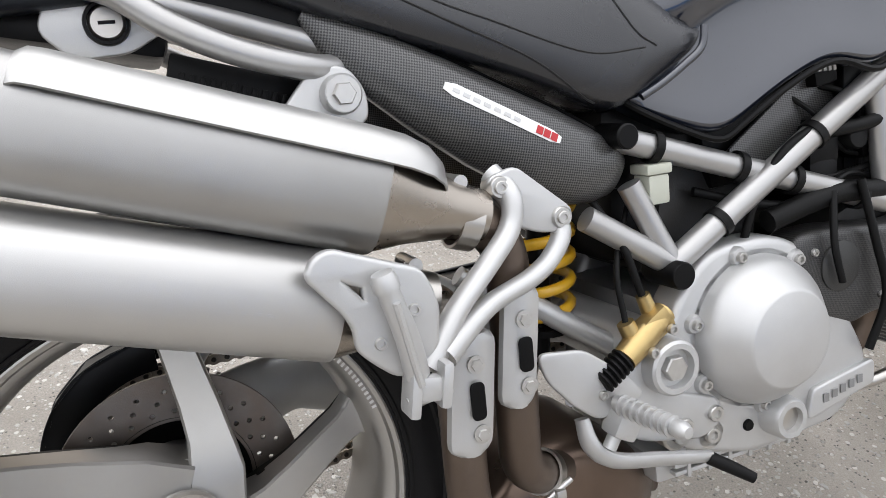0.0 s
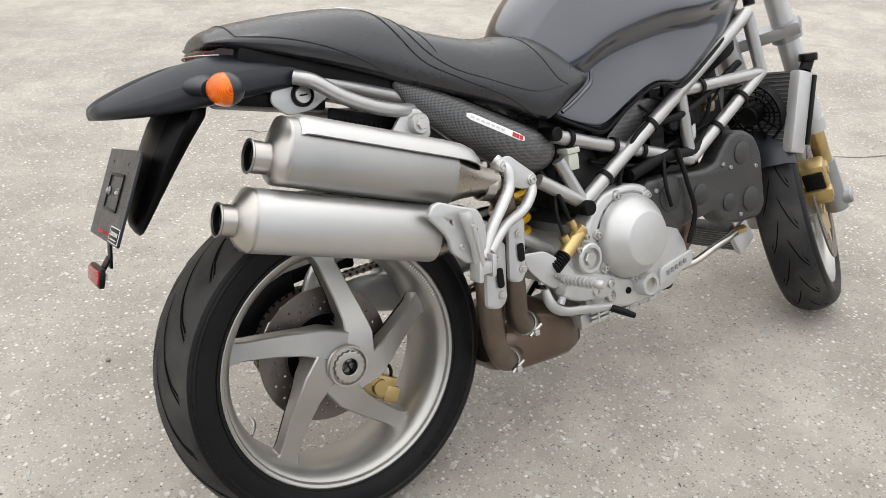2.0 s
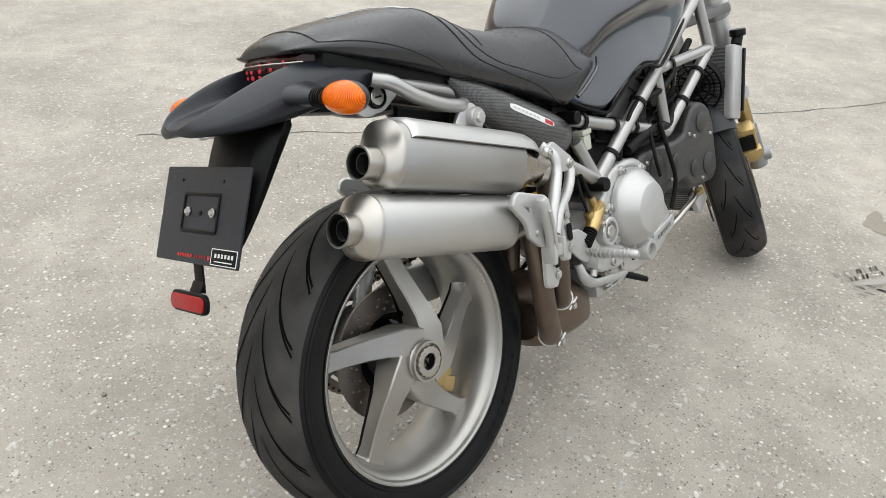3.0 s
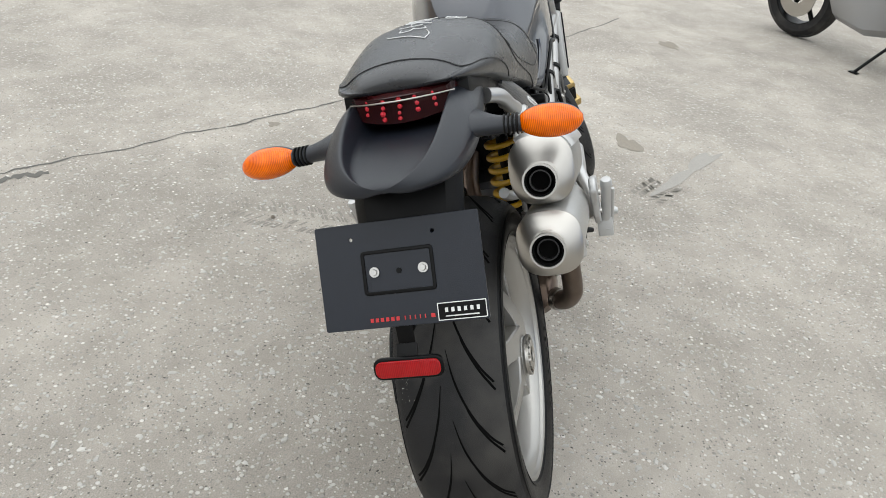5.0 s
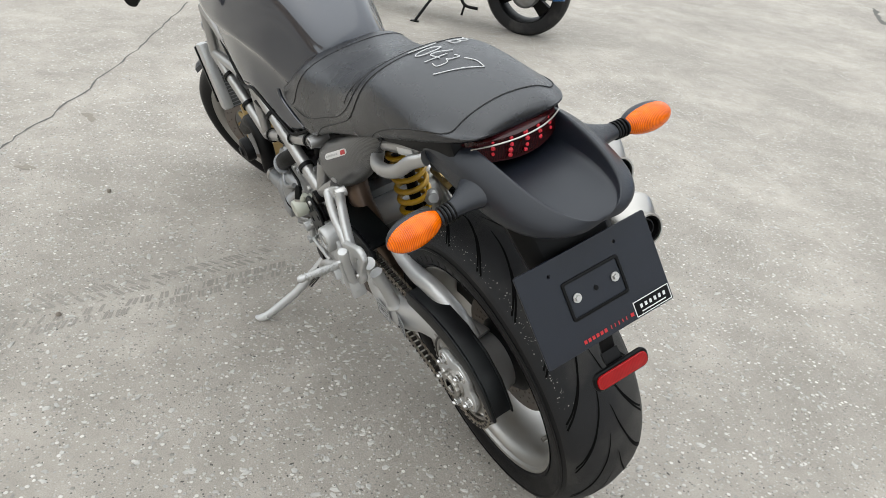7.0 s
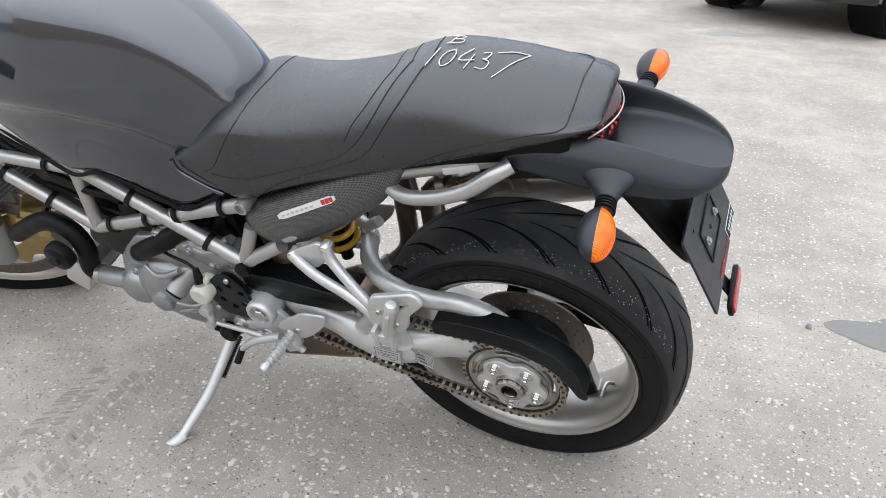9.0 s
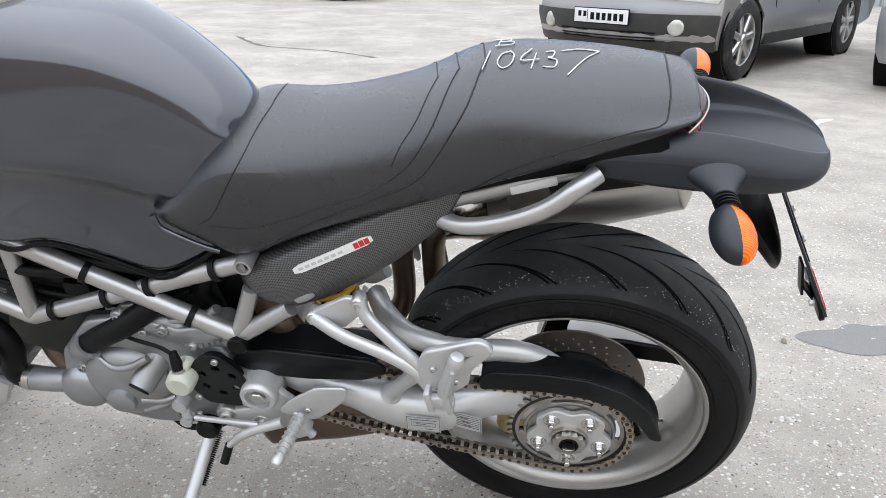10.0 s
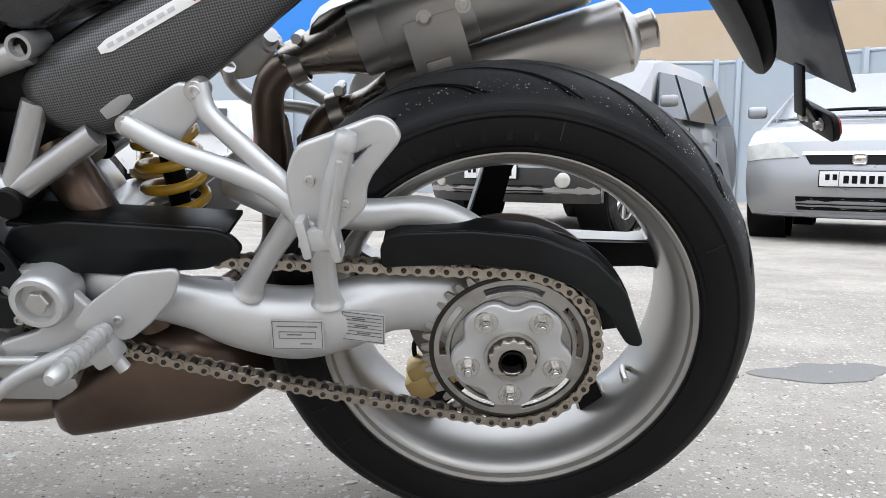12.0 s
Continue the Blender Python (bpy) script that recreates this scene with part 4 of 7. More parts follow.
def tyre_mesh(profile, c, n_out, seg=120):
    """A tyre as a closed ring, its tread faces in the second material."""
    bm = bmesh.new()
    inner = [(profile[-1][0] - .004, profile[-1][1] * .9), (profile[0][0] - .004, profile[0][1] * .9)]
    lathe(profile + inner, c, seg=seg, bm=bm, closed=True)
    for f in bm.faces:
        m = f.calc_center_median() - Vector(c)
        if math.hypot(m.x, m.z) > n_out:
            f.material_index = 1
    return bm


tyre = part("tyre", tyre_mesh(TYRE, AX, .2885), [M_TYRE, M_TREAD], rear_wheel, "black sport tyre with worn dusty tread")


def crown(profile, y):
    """Radius of the tyre at a distance from its middle."""
    P = sorted((q[1], q[0]) for q in profile if q[0] > 0.2)
    y = max(P[0][0], min(P[-1][0], y))
    for (a, ra), (b, rb) in zip(P, P[1:]):
        if a <= y <= b and b > a:
            return ra + (rb - ra) * (y - a) / (b - a)
    return P[-1][1]


def grooves(profile, c, R, plan, count, width=.0030):
    """Tread grooves: dark slots that sweep from the crown to the shoulder."""
    bm = bmesh.new()
    for k in range(count):
        for pts, shift in plan:
            P = spline([(a, y, 0) for a, y in pts], 8)
            for s in (1, -1):
                ph = 2 * math.pi * k / count + shift + (math.pi / count if s < 0 else 0)
                rows = []
                for i, p in enumerate(P):
                    d = P[min(i + 1, len(P) - 1)] - P[max(i - 1, 0)]
                    t = Vector((d.x * R, d.y, 0)).normalized()
                    e = min(1.0, 0.25 + 4 * min(i, len(P) - 1 - i) / len(P))
                    row = []
                    for side in (-1, 1):
                        a = p.x - t.y * side * width * e / 2 / R
                        y = p.y + t.x * side * width * e / 2
                        r = crown(profile, y) + .0007
                        th = math.pi / 2 + a + ph
                        row.append(bm.verts.new((c[0] + r * math.cos(th), y * s, c[2] + r * math.sin(th))))
                    rows.append(row)
                for a, b in zip(rows, rows[1:]):
                    bm.faces.new((a[0], a[1], b[1], b[0]))
    return bm


PLAN = [([(0, .006), (.16, .016), (.32, .034), (.45, .056), (.54, .076), (.60, .0862), (.66, .0895)], 0.0), ([(.0, .022), (.12, .034), (.24, .052), (.34, .071), (.42, .0855), (.47, .089)], 0.21)]
part("tread_groove", grooves(TYRE, AX, .31, PLAN, 18, .0035), M_GROOVE, tyre, recalc=True)
def grit(count, seed):
    """Pale sand grains stuck in the tread."""
    rnd = random.Random(seed)
    verts, faces = [], []
    for _ in range(count):
        th, y = rnd.uniform(.35, 2.7), rnd.gauss(.066, .008)
        if not .02 < y < .085:
            continue
        r, q = crown(TYRE, y) + .0004, rnd.choice((.0004, .0005, .0007, .0010))
        c = AX + Vector((r * math.cos(th), y, r * math.sin(th)))
        n = Vector((math.cos(th), .6, math.sin(th))).normalized()
        u = n.cross(Vector((0, 1, 0))).normalized() * q
        v = n.cross(u).normalized() * q
        k = len(verts)
        verts += [tuple(c + u * 1.3), tuple(c + v), tuple(c - u), tuple(c - v), tuple(c + n * q)]
        faces += [(k, k + 1, k + 4), (k + 1, k + 2, k + 4), (k + 2, k + 3, k + 4), (k + 3, k, k + 4)]
    me = bpy.data.meshes.new("sand_grains")
    me.from_pydata(verts, [], faces)
    me.materials.append(M_CHIP)
    ob = new("sand_grains", me)
    ob.parent = tyre
    return tagged(ob, "pale sand grains stuck to the tread", kind="stuff")


grit(300, 7)
part("valve", join(tube([AX + Vector((-.175, .0, -.098)), AX + Vector((-.162, .012, -.088)), AX + Vector((-.158, .035, -.085))], .004), lathe([(0, .018), (.0045, .018), (.0048, 0)], AX + Vector((-.158, .033, -.085)), seg=12)), M_STEEL, rear_wheel)


def bars(rect_list, m, depth=.0005):
    """Plain bars that stand for writing too small or worn to read."""
    bm = bmesh.new()
    for u, v, w, h in rect_list:
        b = bmesh.ops.create_cube(bm, size=1, matrix=m @ Matrix.Translation((u, v, 0)) @ Matrix.Diagonal((w, h, depth, 1)))
    return bm


def arc_bars(c, r, y, a0, a1, count, h, w, fill=.7):
    bm = bmesh.new()
    for i in range(count):
        a = a0 + (a1 - a0) * i / max(1, count - 1)
        bmesh.ops.create_cube(bm, size=1, matrix=Matrix.Translation((c[0] + r * math.cos(a), y, c[2] + r * math.sin(a))) @ Matrix.Rotation(-a, 4, "Y") @ Matrix.Diagonal((h, .0006, w * fill, 1)))
    return bm


for i in range(14):
    a = radians(40 - 1.6 * i)
    part("wheel_marking", arc_bars(AX, .2185, -.0735, a, a, 1, .005, .0042), M_WHITEPRINT, rear_wheel, recalc=False)
for i in range(8):
    a = radians(-62 + 5.4 * i)
    part("tyre_lettering", arc_bars(AX, .262, -.0918, a, a, 1, .020, .018, .45), M_RUBBER, tyre, recalc=False)
for i in range(9):
    a = radians(42 + 6.5 * i)
    part("tyre_lettering", arc_bars(AX, .254, .0906, a, a, 1, .016, .014, .45), M_TYRE, tyre, recalc=False)
for side in (1, -1):
    part("sidewall_ridge", lathe([(.2705, side * .0905), (.2745, side * .0930), (.2785, side * .0915), (.2785, side * .0875), (.2705, side * .0875)], AX, seg=120, closed=True), M_TYRE, tyre)
    part("rim_line", lathe([(.2325, side * .0820), (.2335, side * .0852), (.2375, side * .0868), (.2375, side * .0815)], AX, seg=120, closed=True), M_TYRE, tyre)
for q in (-38, -25, 8, 19, 100, 152):
    part("mould_line", arc_bars(AX, .261, .0918, radians(q), radians(q), 1, .022, .0016), M_TREAD, tyre, recalc=False)

# -- rear brake
disc_holes = [ring_pts(.0032, 10, (r * math.cos(a), r * math.sin(a))) for i in range(24) for r, a in (((.112, 2 * math.pi * i / 24), (.1005, 2 * math.pi * (i + .35) / 24), (.089, 2 * math.pi * (i + .7) / 24)))]
rear_disc = part("brake_disc", sheet(ring_pts(.130, 96), [ring_pts(.078, 64), *disc_holes], .005, .0005, Matrix.Translation(AX + Vector((0, .010, 0))) @ XZ), M_DISC, rear_wheel, "drilled brake disc with surface rust", smooth=False)
part("disc_carrier", lathe([(.082, .007), (.082, .015), (.06, .035), (.045, .06), (.03, .06), (.03, .03), (.06, .025)], AX, seg=48, closed=True), M_BLACK, rear_wheel)
caliper = part("rear_caliper", join(block((.075, .042, .050), (.088, .006, .213), .010, (0, 30, 0)), block((.034, .046, .034), (.110, .006, .189), .006, (0, 30, 0)), block((.040, .052, .018), (.072, .006, .231), .004, (0, 30, 0)), lathe([(0, .012), (.015, .011), (.017, 0), (0, 0)], (.086, -.012, .215), (0, -1, 0), 18)), M_GOLD, bike, "gold brake caliper")
part("brake_hose", tube([(.100, .0, .20), (.116, -.004, .214), (.120, -.008, .24), (.108, 0, .262)], .0035), M_RUBBER, caliper)

# -- sprocket, carrier and chain on the left
SC = Vector((0, 0, .313))
teeth = []
for i in range(42):
    a = 2 * math.pi * i / 42
    for da, r in ((-.045, .0955), (-.018, .1045), (.018, .1045), (.045, .0955)):
        teeth.append((r * math.cos(a + da), r * math.sin(a + da)))
slots = []
for i in range(5):
    a0 = radians(90 + 72 * i)
    slots.append([(r * math.cos(a0 + d), r * math.sin(a0 + d)) for r, ds in ((.085, [-.44 + .11 * j for j in range(9)]), (.0755, [.44 - .11 * j for j in range(9)])) for d in ds])
sprocket = part("sprocket", sheet(teeth, [ring_pts(.045, 40), *slots], .006, .0008, Matrix.Translation(SC + Vector((0, .120, 0))) @ XZ), M_SPROCKET, rear_wheel, "worn greasy steel rear sprocket", smooth=False)
part("sprocket_ring", lathe([(.0700, .1230), (.0715, .1255), (.0722, .1230)], SC, seg=72, closed=True), M_STEEL, sprocket)
part("grease_ring", lathe([(.0905, .1231), (.0915, .1242), (.0955, .1242), (.0962, .1231)], SC, seg=84, closed=True), M_GREASE, sprocket, "dark greasy ring under the chain")
penta = []
for i in range(5):
    a = radians(54 + 72 * i)
    penta += [(.070 * math.cos(a - .28), .070 * math.sin(a - .28)), (.070 * math.cos(a + .28), .070 * math.sin(a + .28)), (.053 * math.cos(a + radians(36)), .053 * math.sin(a + radians(36)))]
part("sprocket_carrier", sheet(rounded(penta, .014, 5), [ring_pts(.028, 40)], .012, .003, Matrix.Translation(SC + Vector((0, .130, 0))) @ XZ), M_ALU, rear_wheel, "grey cast sprocket carrier")
part("drive_hub", lathe([(.060, .03), (.066, .06), (.075, .10), (.078, .114), (.040, .114), (.035, .03)], SC, seg=48, closed=True), M_CASE, rear_wheel)
for i in range(5):
    a = radians(54 + 72 * i)
    part("carrier_nut", hexbolt(SC + Vector((.053 * math.cos(a), .136, .053 * math.sin(a))), (0, 1, 0), .0082, .010), M_SHINY, rear_wheel, smooth=False)
    part("carrier_stud", lathe([(0, .0060), (.0040, .0060), (.0048, .0050), (.0048, 0), (0, 0)], SC + Vector((.053 * math.cos(a), .1465, .053 * math.sin(a))), (0, 1, 0), 14), M_SHINY, rear_wheel)
    part("nut_washer", lathe([(.0082, .0022), (.0135, .0022), (.0142, .0010), (.0142, 0), (.0082, 0)], SC + Vector((.053 * math.cos(a), .1355, .053 * math.sin(a))), (0, 1, 0), 24, closed=True), M_SHINY, rear_wheel)
part("castle_nut", join(sheet(rounded([(0.027 * (1 if i % 2 else 0.88) * math.cos(math.pi * i / 14), 0.027 * (1 if i % 2 else 0.88) * math.sin(math.pi * i / 14)) for i in range(28)], .001, 2), [ring_pts(.0165, 32)], .016, .001, Matrix.Translation(SC + Vector((0, .142, 0))) @ XZ), lathe([(.029, .136), (.032, .136), (.032, .142), (.029, .142)], SC, seg=40, closed=True)), M_STEEL, rear_wheel, "castellated wheel nut")


def chain_line():
    """Points on the chain's pitch line, round both sprockets."""
    c1, r1, c2, r2 = (SC.x, SC.z), .1005, (.592, .385), .043
    dx, dz = c2[0] - c1[0], c2[1] - c1[1]
    base, d = math.atan2(dz, dx), math.hypot(dx, dz)
    off = math.acos((r1 - r2) / d)
    P = []
    a_top, a_bot = base + off, base - off
    for i in range(30):
        a = a_top + (2 * math.pi - 2 * off) * i / 29
        P.append((c1[0] + r1 * math.cos(a), c1[1] + r1 * math.sin(a)))
    end = (c2[0] + r2 * math.cos(a_bot), c2[1] + r2 * math.sin(a_bot))
    start = P[-1]
    for i in range(1, 24):
        t = i / 24
        P.append((start[0] + (end[0] - start[0]) * t, start[1] + (end[1] - start[1]) * t - .010 * math.sin(math.pi * t)))
    for i in range(14):
        a = a_bot + (2 * off) * i / 13
        P.append((c2[0] + r2 * math.cos(a), c2[1] + r2 * math.sin(a)))
    s, e = P[-1], P[0]
    for i in range(1, 24):
        t = i / 24
        P.append((s[0] + (e[0] - s[0]) * t, s[1] + (e[1] - s[1]) * t))
    return [Vector((u, v)) for u, v in P]


def even(P, n):
    Q = P + [P[0]]
    L = [0]
    for a, b in zip(Q, Q[1:]):
        L.append(L[-1] + (b - a).length)
    out, j = [], 0
    for i in range(n):
        s = L[-1] * i / n
        while L[j + 1] < s:
            j += 1
        out.append(Q[j].lerp(Q[j + 1], (s - L[j]) / max(1e-9, L[j + 1] - L[j])))
    return out, L[-1]


CL = chain_line()
_, length = even(CL, 10)
LINKS = int(round(length / .0159 / 2)) * 2
pitch_pts, _ = even(CL, LINKS)
CY = .120
core = bmesh.new()
for p in pitch_pts:
    lathe([(0, .009), (.005, .009), (.005, -.009), (0, -.009)], (p.x, CY, p.y), seg=10, bm=core)
chain = part("chain", core, M_CHAIN_DARK, bike, "oily drive chain")
half = .0159 / 2
plate8 = [(-half + .0068 * math.cos(a), .0068 * math.sin(a)) for a in [radians(60 + 30 * i) for i in range(9)]] + [(0, -.0048)] + [(half + .0068 * math.cos(a), .0068 * math.sin(a)) for a in [radians(-120 + 30 * i) for i in range(9)]] + [(0, .0048)]


def link_mesh(y):
    bm = bmesh.new()
    for s in (-1, 1):
        a = [bm.verts.new((u, s * y, v)) for u, v in plate8]
        b = [bm.verts.new((u, s * (y + .0018), v)) for u, v in plate8]
        bm.faces.new(a), bm.faces.new(b)
        k = len(a)
        for i in range(k):
            bm.faces.new((a[i], a[(i + 1) % k], b[(i + 1) % k], b[i]))
        plates = set(bm.faces)
        for e in (-half, half):
            lathe([(0, .0020), (.0024, .0022), (.0030, .0016), (.0034, 0)], (e, s * (y + .0018), 0), (0, s, 0), 10, bm)
        for f in bm.faces:
            if f not in plates:
                f.material_index = 1
    bmesh.ops.recalc_face_normals(bm, faces=bm.faces)
    me = bpy.data.meshes.new("chain_link")
    bm.to_mesh(me)
    bm.free()
    me.materials.append(M_CHAIN)
    me.materials.append(M_CHAIN_DARK)
    return me


link_data = [link_mesh(.0062), link_mesh(.0084)]
for i in range(LINKS):
    a, b = pitch_pts[i], pitch_pts[(i + 1) % LINKS]
    o = new("chain_link", link_data[i % 2])
    o.parent = chain
    m = (a + b) / 2
    o.matrix_local = Matrix.Translation((m.x, CY, m.y)) @ Matrix.Rotation(-math.atan2(b.y - a.y, b.x - a.x), 4, "Y")

# -- swing arm
arm = part("swing_arm", join(
    tube([(.53, .05, .388), (.47, .100, .386), (.41, .114, .374), (.36, .119, .364), (.317, .122, .354), (.25, .125, .346), (.194, .122, .356), (.145, .108, .368), (.09, .085, .362), (.03, .070, .335)], [.036, .036, .031, .032, .040, .0445, .042, .038, .046, .062], 20, flat=.85),
    tube([(.53, -.155, .386), (.53, .155, .386)], .036, 24)), M_ALU, bike, "silver single-sided swing arm")
part("arm_upper_tube", tube([(.35, -.03, .455), (.315, .04, .476), (.26, .088, .478), (.17, .098, .470), (.11, .098, .474), (.07, .094, .463), (.035, .086, .435), (.01, .078, .39)], .0185, 16), M_ALU, arm)
part("arm_strut", tube([(.296, .138, .392), (.290, .142, .405), (.265, .155, .446), (.232, .17, .495)], [.019, .0135, .0125, .014], 14), M_ALU, arm)
part("arm_strut", tube([(.207, .148, .385), (.207, .150, .398), (.208, .158, .44), (.208, .168, .485)], [.019, .0140, .0130, .014], 14), M_ALU, arm)
part("pivot_cap", lathe([(0, .166), (.021, .166), (.022, .176), (.028, .176), (.031, .173), (.032, .165), (.033, .13), (0, .13)], (.516, 0, .391), seg=40), M_ALU, arm, "round swing arm pivot cap")
part("pivot_bolt", hexbolt((.516, .166, .391), (0, 1, 0), .013, .010, washer=False), M_BOLT, arm, smooth=False)
part("pivot_cap", lathe([(0, -.168), (.022, -.168), (.023, -.178), (.029, -.178), (.032, -.175), (.033, -.165), (.034, -.13), (0, -.13)], (.526, 0, .381), seg=40), M_ALU, arm, "round swing arm pivot cap")
part("pivot_bolt", hexbolt((.526, -.168, .381), (0, -1, 0), .015, .010, washer=False), M_BOLT, arm, smooth=False)
for cx, w in ((.240, .058), (.168, .05)):
    mm = Matrix.Translation((cx, .1640 if cx > .2 else .1585, .352 if cx > .2 else .360)) @ Matrix.Rotation(radians(0 if cx > .2 else -11), 4, "Z") @ Matrix.Rotation(radians(3), 4, "X") @ XZ
    part("warning_label", sheet(rounded([(-w / 2, -.018), (w / 2, -.018), (w / 2, .018), (-w / 2, .018)], .002), (), .0012, .0003, mm), M_LABELPRINT, arm, "small printed warning label")
    edge = [(0, .0165, w * .94, .0007), (0, -.0165, w * .94, .0007), (-w * .47, 0, .0007, .033), (w * .47, 0, .0007, .033)]
    rows = [(0, .0105, w * .78, .0010), (0, .004, w * .70, .0006), (0, -.004, w * .70, .0006), (-w * .35, 0, .0006, .008), (w * .35, 0, .0006, .008), (w * .06, .0005, w * .28, .0012), (-w * .16, -.0105, w * .22, .0010)]
    if cx < .2:
        rows = [(0, .0120 - .0043 * i, w * .86, .0006) for i in range(6)] + [(w * (.1 - .06 * i), .0098 - .0086 * i, w * .3, .0012) for i in range(3)]
    for q in edge + rows:
        part("label_print", bars([q], mm @ Matrix.Translation((0, 0, -.0009)), .0006), M_GREYPRINT, arm, recalc=False)

# -- chain guards
part("chain_guard", join(side_sheet(rounded([(.146, .425), (.146, .452), (.13, .462), (.05, .466), (-.02, .460), (-.08, .437), (-.12, .398), (-.146, .332), (-.132, .334), (-.105, .375), (-.07, .405), (-.02, .424), (.05, .432), (.13, .428)], .012, 4), .137, depth=.007, bevel=.003),
     smooth_loft([[Vector((x, y, z + d)) for y, d in ((.140, 0), (.132, .004), (.095, .004), (.095, 0), (.130, -.001), (.138, -.004))] for x, z in ((.146, .450), (.13, .460), (.05, .464), (-.02, .458), (-.08, .435), (-.12, .396), (-.143, .34))])), M_GUARD, bike, "satin black rear chain guard")
arc = [(radians(92 + 6 * i), .152 - .0007 * abs(i - 6)) for i in range(14)]
part("guard_flap", side_sheet([(q * math.cos(a), .31 + q * math.sin(a)) for a, q in arc] + [(.112 * math.cos(a), .31 + .112 * math.sin(a)) for a, q in reversed(arc)], .098, depth=.004, bevel=.001), M_GUARD, bike)
part("front_chain_guard", join(side_sheet(rounded([(.302, .440), (.315, .455), (.33, .460), (.49, .468), (.545, .462), (.560, .44), (.535, .420), (.50, .414), (.44, .412), (.34, .421)], .010, 4), .132, depth=.012, bevel=.004),
     block((.24, .07, .006), (.435, .10, .462), .002, (0, -2, 0))), M_GUARD, bike, "satin black front chain guard")

# -- frame
frame_obj = part("trellis_frame", tube([(1.120, .14, .810), (1.120, -.14, .810)], .014), M_FRAME, bike, "bronze-silver painted trellis frame")
NODE = dict(A=(.556, .138, .488), B=(.498, .118, .638), C=(.70, .138, .572), D=(.893, .138, .512), E=(1.120, .140, .812), F=(1.152, .148, .672), G=(.876, .136, .668), H=(.452, .128, .556), I=(.512, .125, .585))
for s in (-1, 1):
    if s > 0:
        NODE.update(A=(.536, .138, .504), H=(.442, .128, .566), I=(.500, .125, .598), B=(.496, .122, .650))
    for a, b, r in (("A", "E", .0155), ("B", "D", .0145), ("D", "F", .0145), ("D", "G", .0135), ("G", "F", .0135), ("E", "F", .0145), ("A", "H", .0145), ("A", "I", .0135)):
        part("frame_tube", tube([mirror(NODE[a], s), mirror(NODE[b], s)], r, 18), M_FRAME, frame_obj)
    part("frame_lug", lathe([(0, .160), (.0145, .160), (.0165, .158), (.0165, .11), (0, .11)] if s > 0 else [(0, -.166), (.0145, -.166), (.016, -.164), (.016, -.11), (0, -.11)], (.534 if s > 0 else .550, 0, .498 if s > 0 else .480), seg=28), M_BLACK, frame_obj, "black rubber end cap")
    if s > 0:
        part("frame_boss", lathe([(.0095, .145), (.0130, .145), (.0135, .143), (.0135, .10), (.0095, .10)], (.495, 0, .656), seg=28, closed=True), M_FRAME, frame_obj, "open tube end")
        part("boss_core", lathe([(0, .134), (.0096, .134), (.0096, .10), (0, .10)], (.495, 0, .656), seg=20), M_BLACK, frame_obj)
    else:
        part("frame_boss", lathe([(0, -.150), (.012, -.150), (.0140, -.148), (.0140, -.10), (0, -.10)], (.498, 0, .640), seg=28), M_BLACK, frame_obj)
    for k, (a, b, t) in enumerate((("A", "E", .12), ("A", "E", .38), ("B", "D", .13), ("B", "D", .42), ("B", "D", .62), ("B", "D", .88), ("D", "F", .35), ("D", "F", .7), ("G", "F", .22))):
        p, q = Vector(mirror(NODE[a], s)), Vector(mirror(NODE[b], s))
        part("cable_clamp", lathe([(.0160, -.005), (.0188, -.005), (.0188, .005), (.0160, .005)], p.lerp(q, t), (q - p).normalized(), 20, closed=True), M_RUBBER, frame_obj)
    # grab rail and rear subframe
    part("subframe_rail", tube([mirror((.335, .090, .705), s), mirror((.25, .092, .742), s), mirror((.12, .092, .786), s), mirror((.01, .086, .822), s)], .0125, 16), M_FRAME, frame_obj)
    part("grab_rail", tube([mirror((.215, .098, .738), s), mirror((.170, .122, .741), s), mirror((.115, .130, .756), s), mirror((.06, .130, .782), s), mirror((.02, .122, .812), s), mirror((-.005, .105, .824), s)], .0125, 16), M_FRAME, frame_obj)

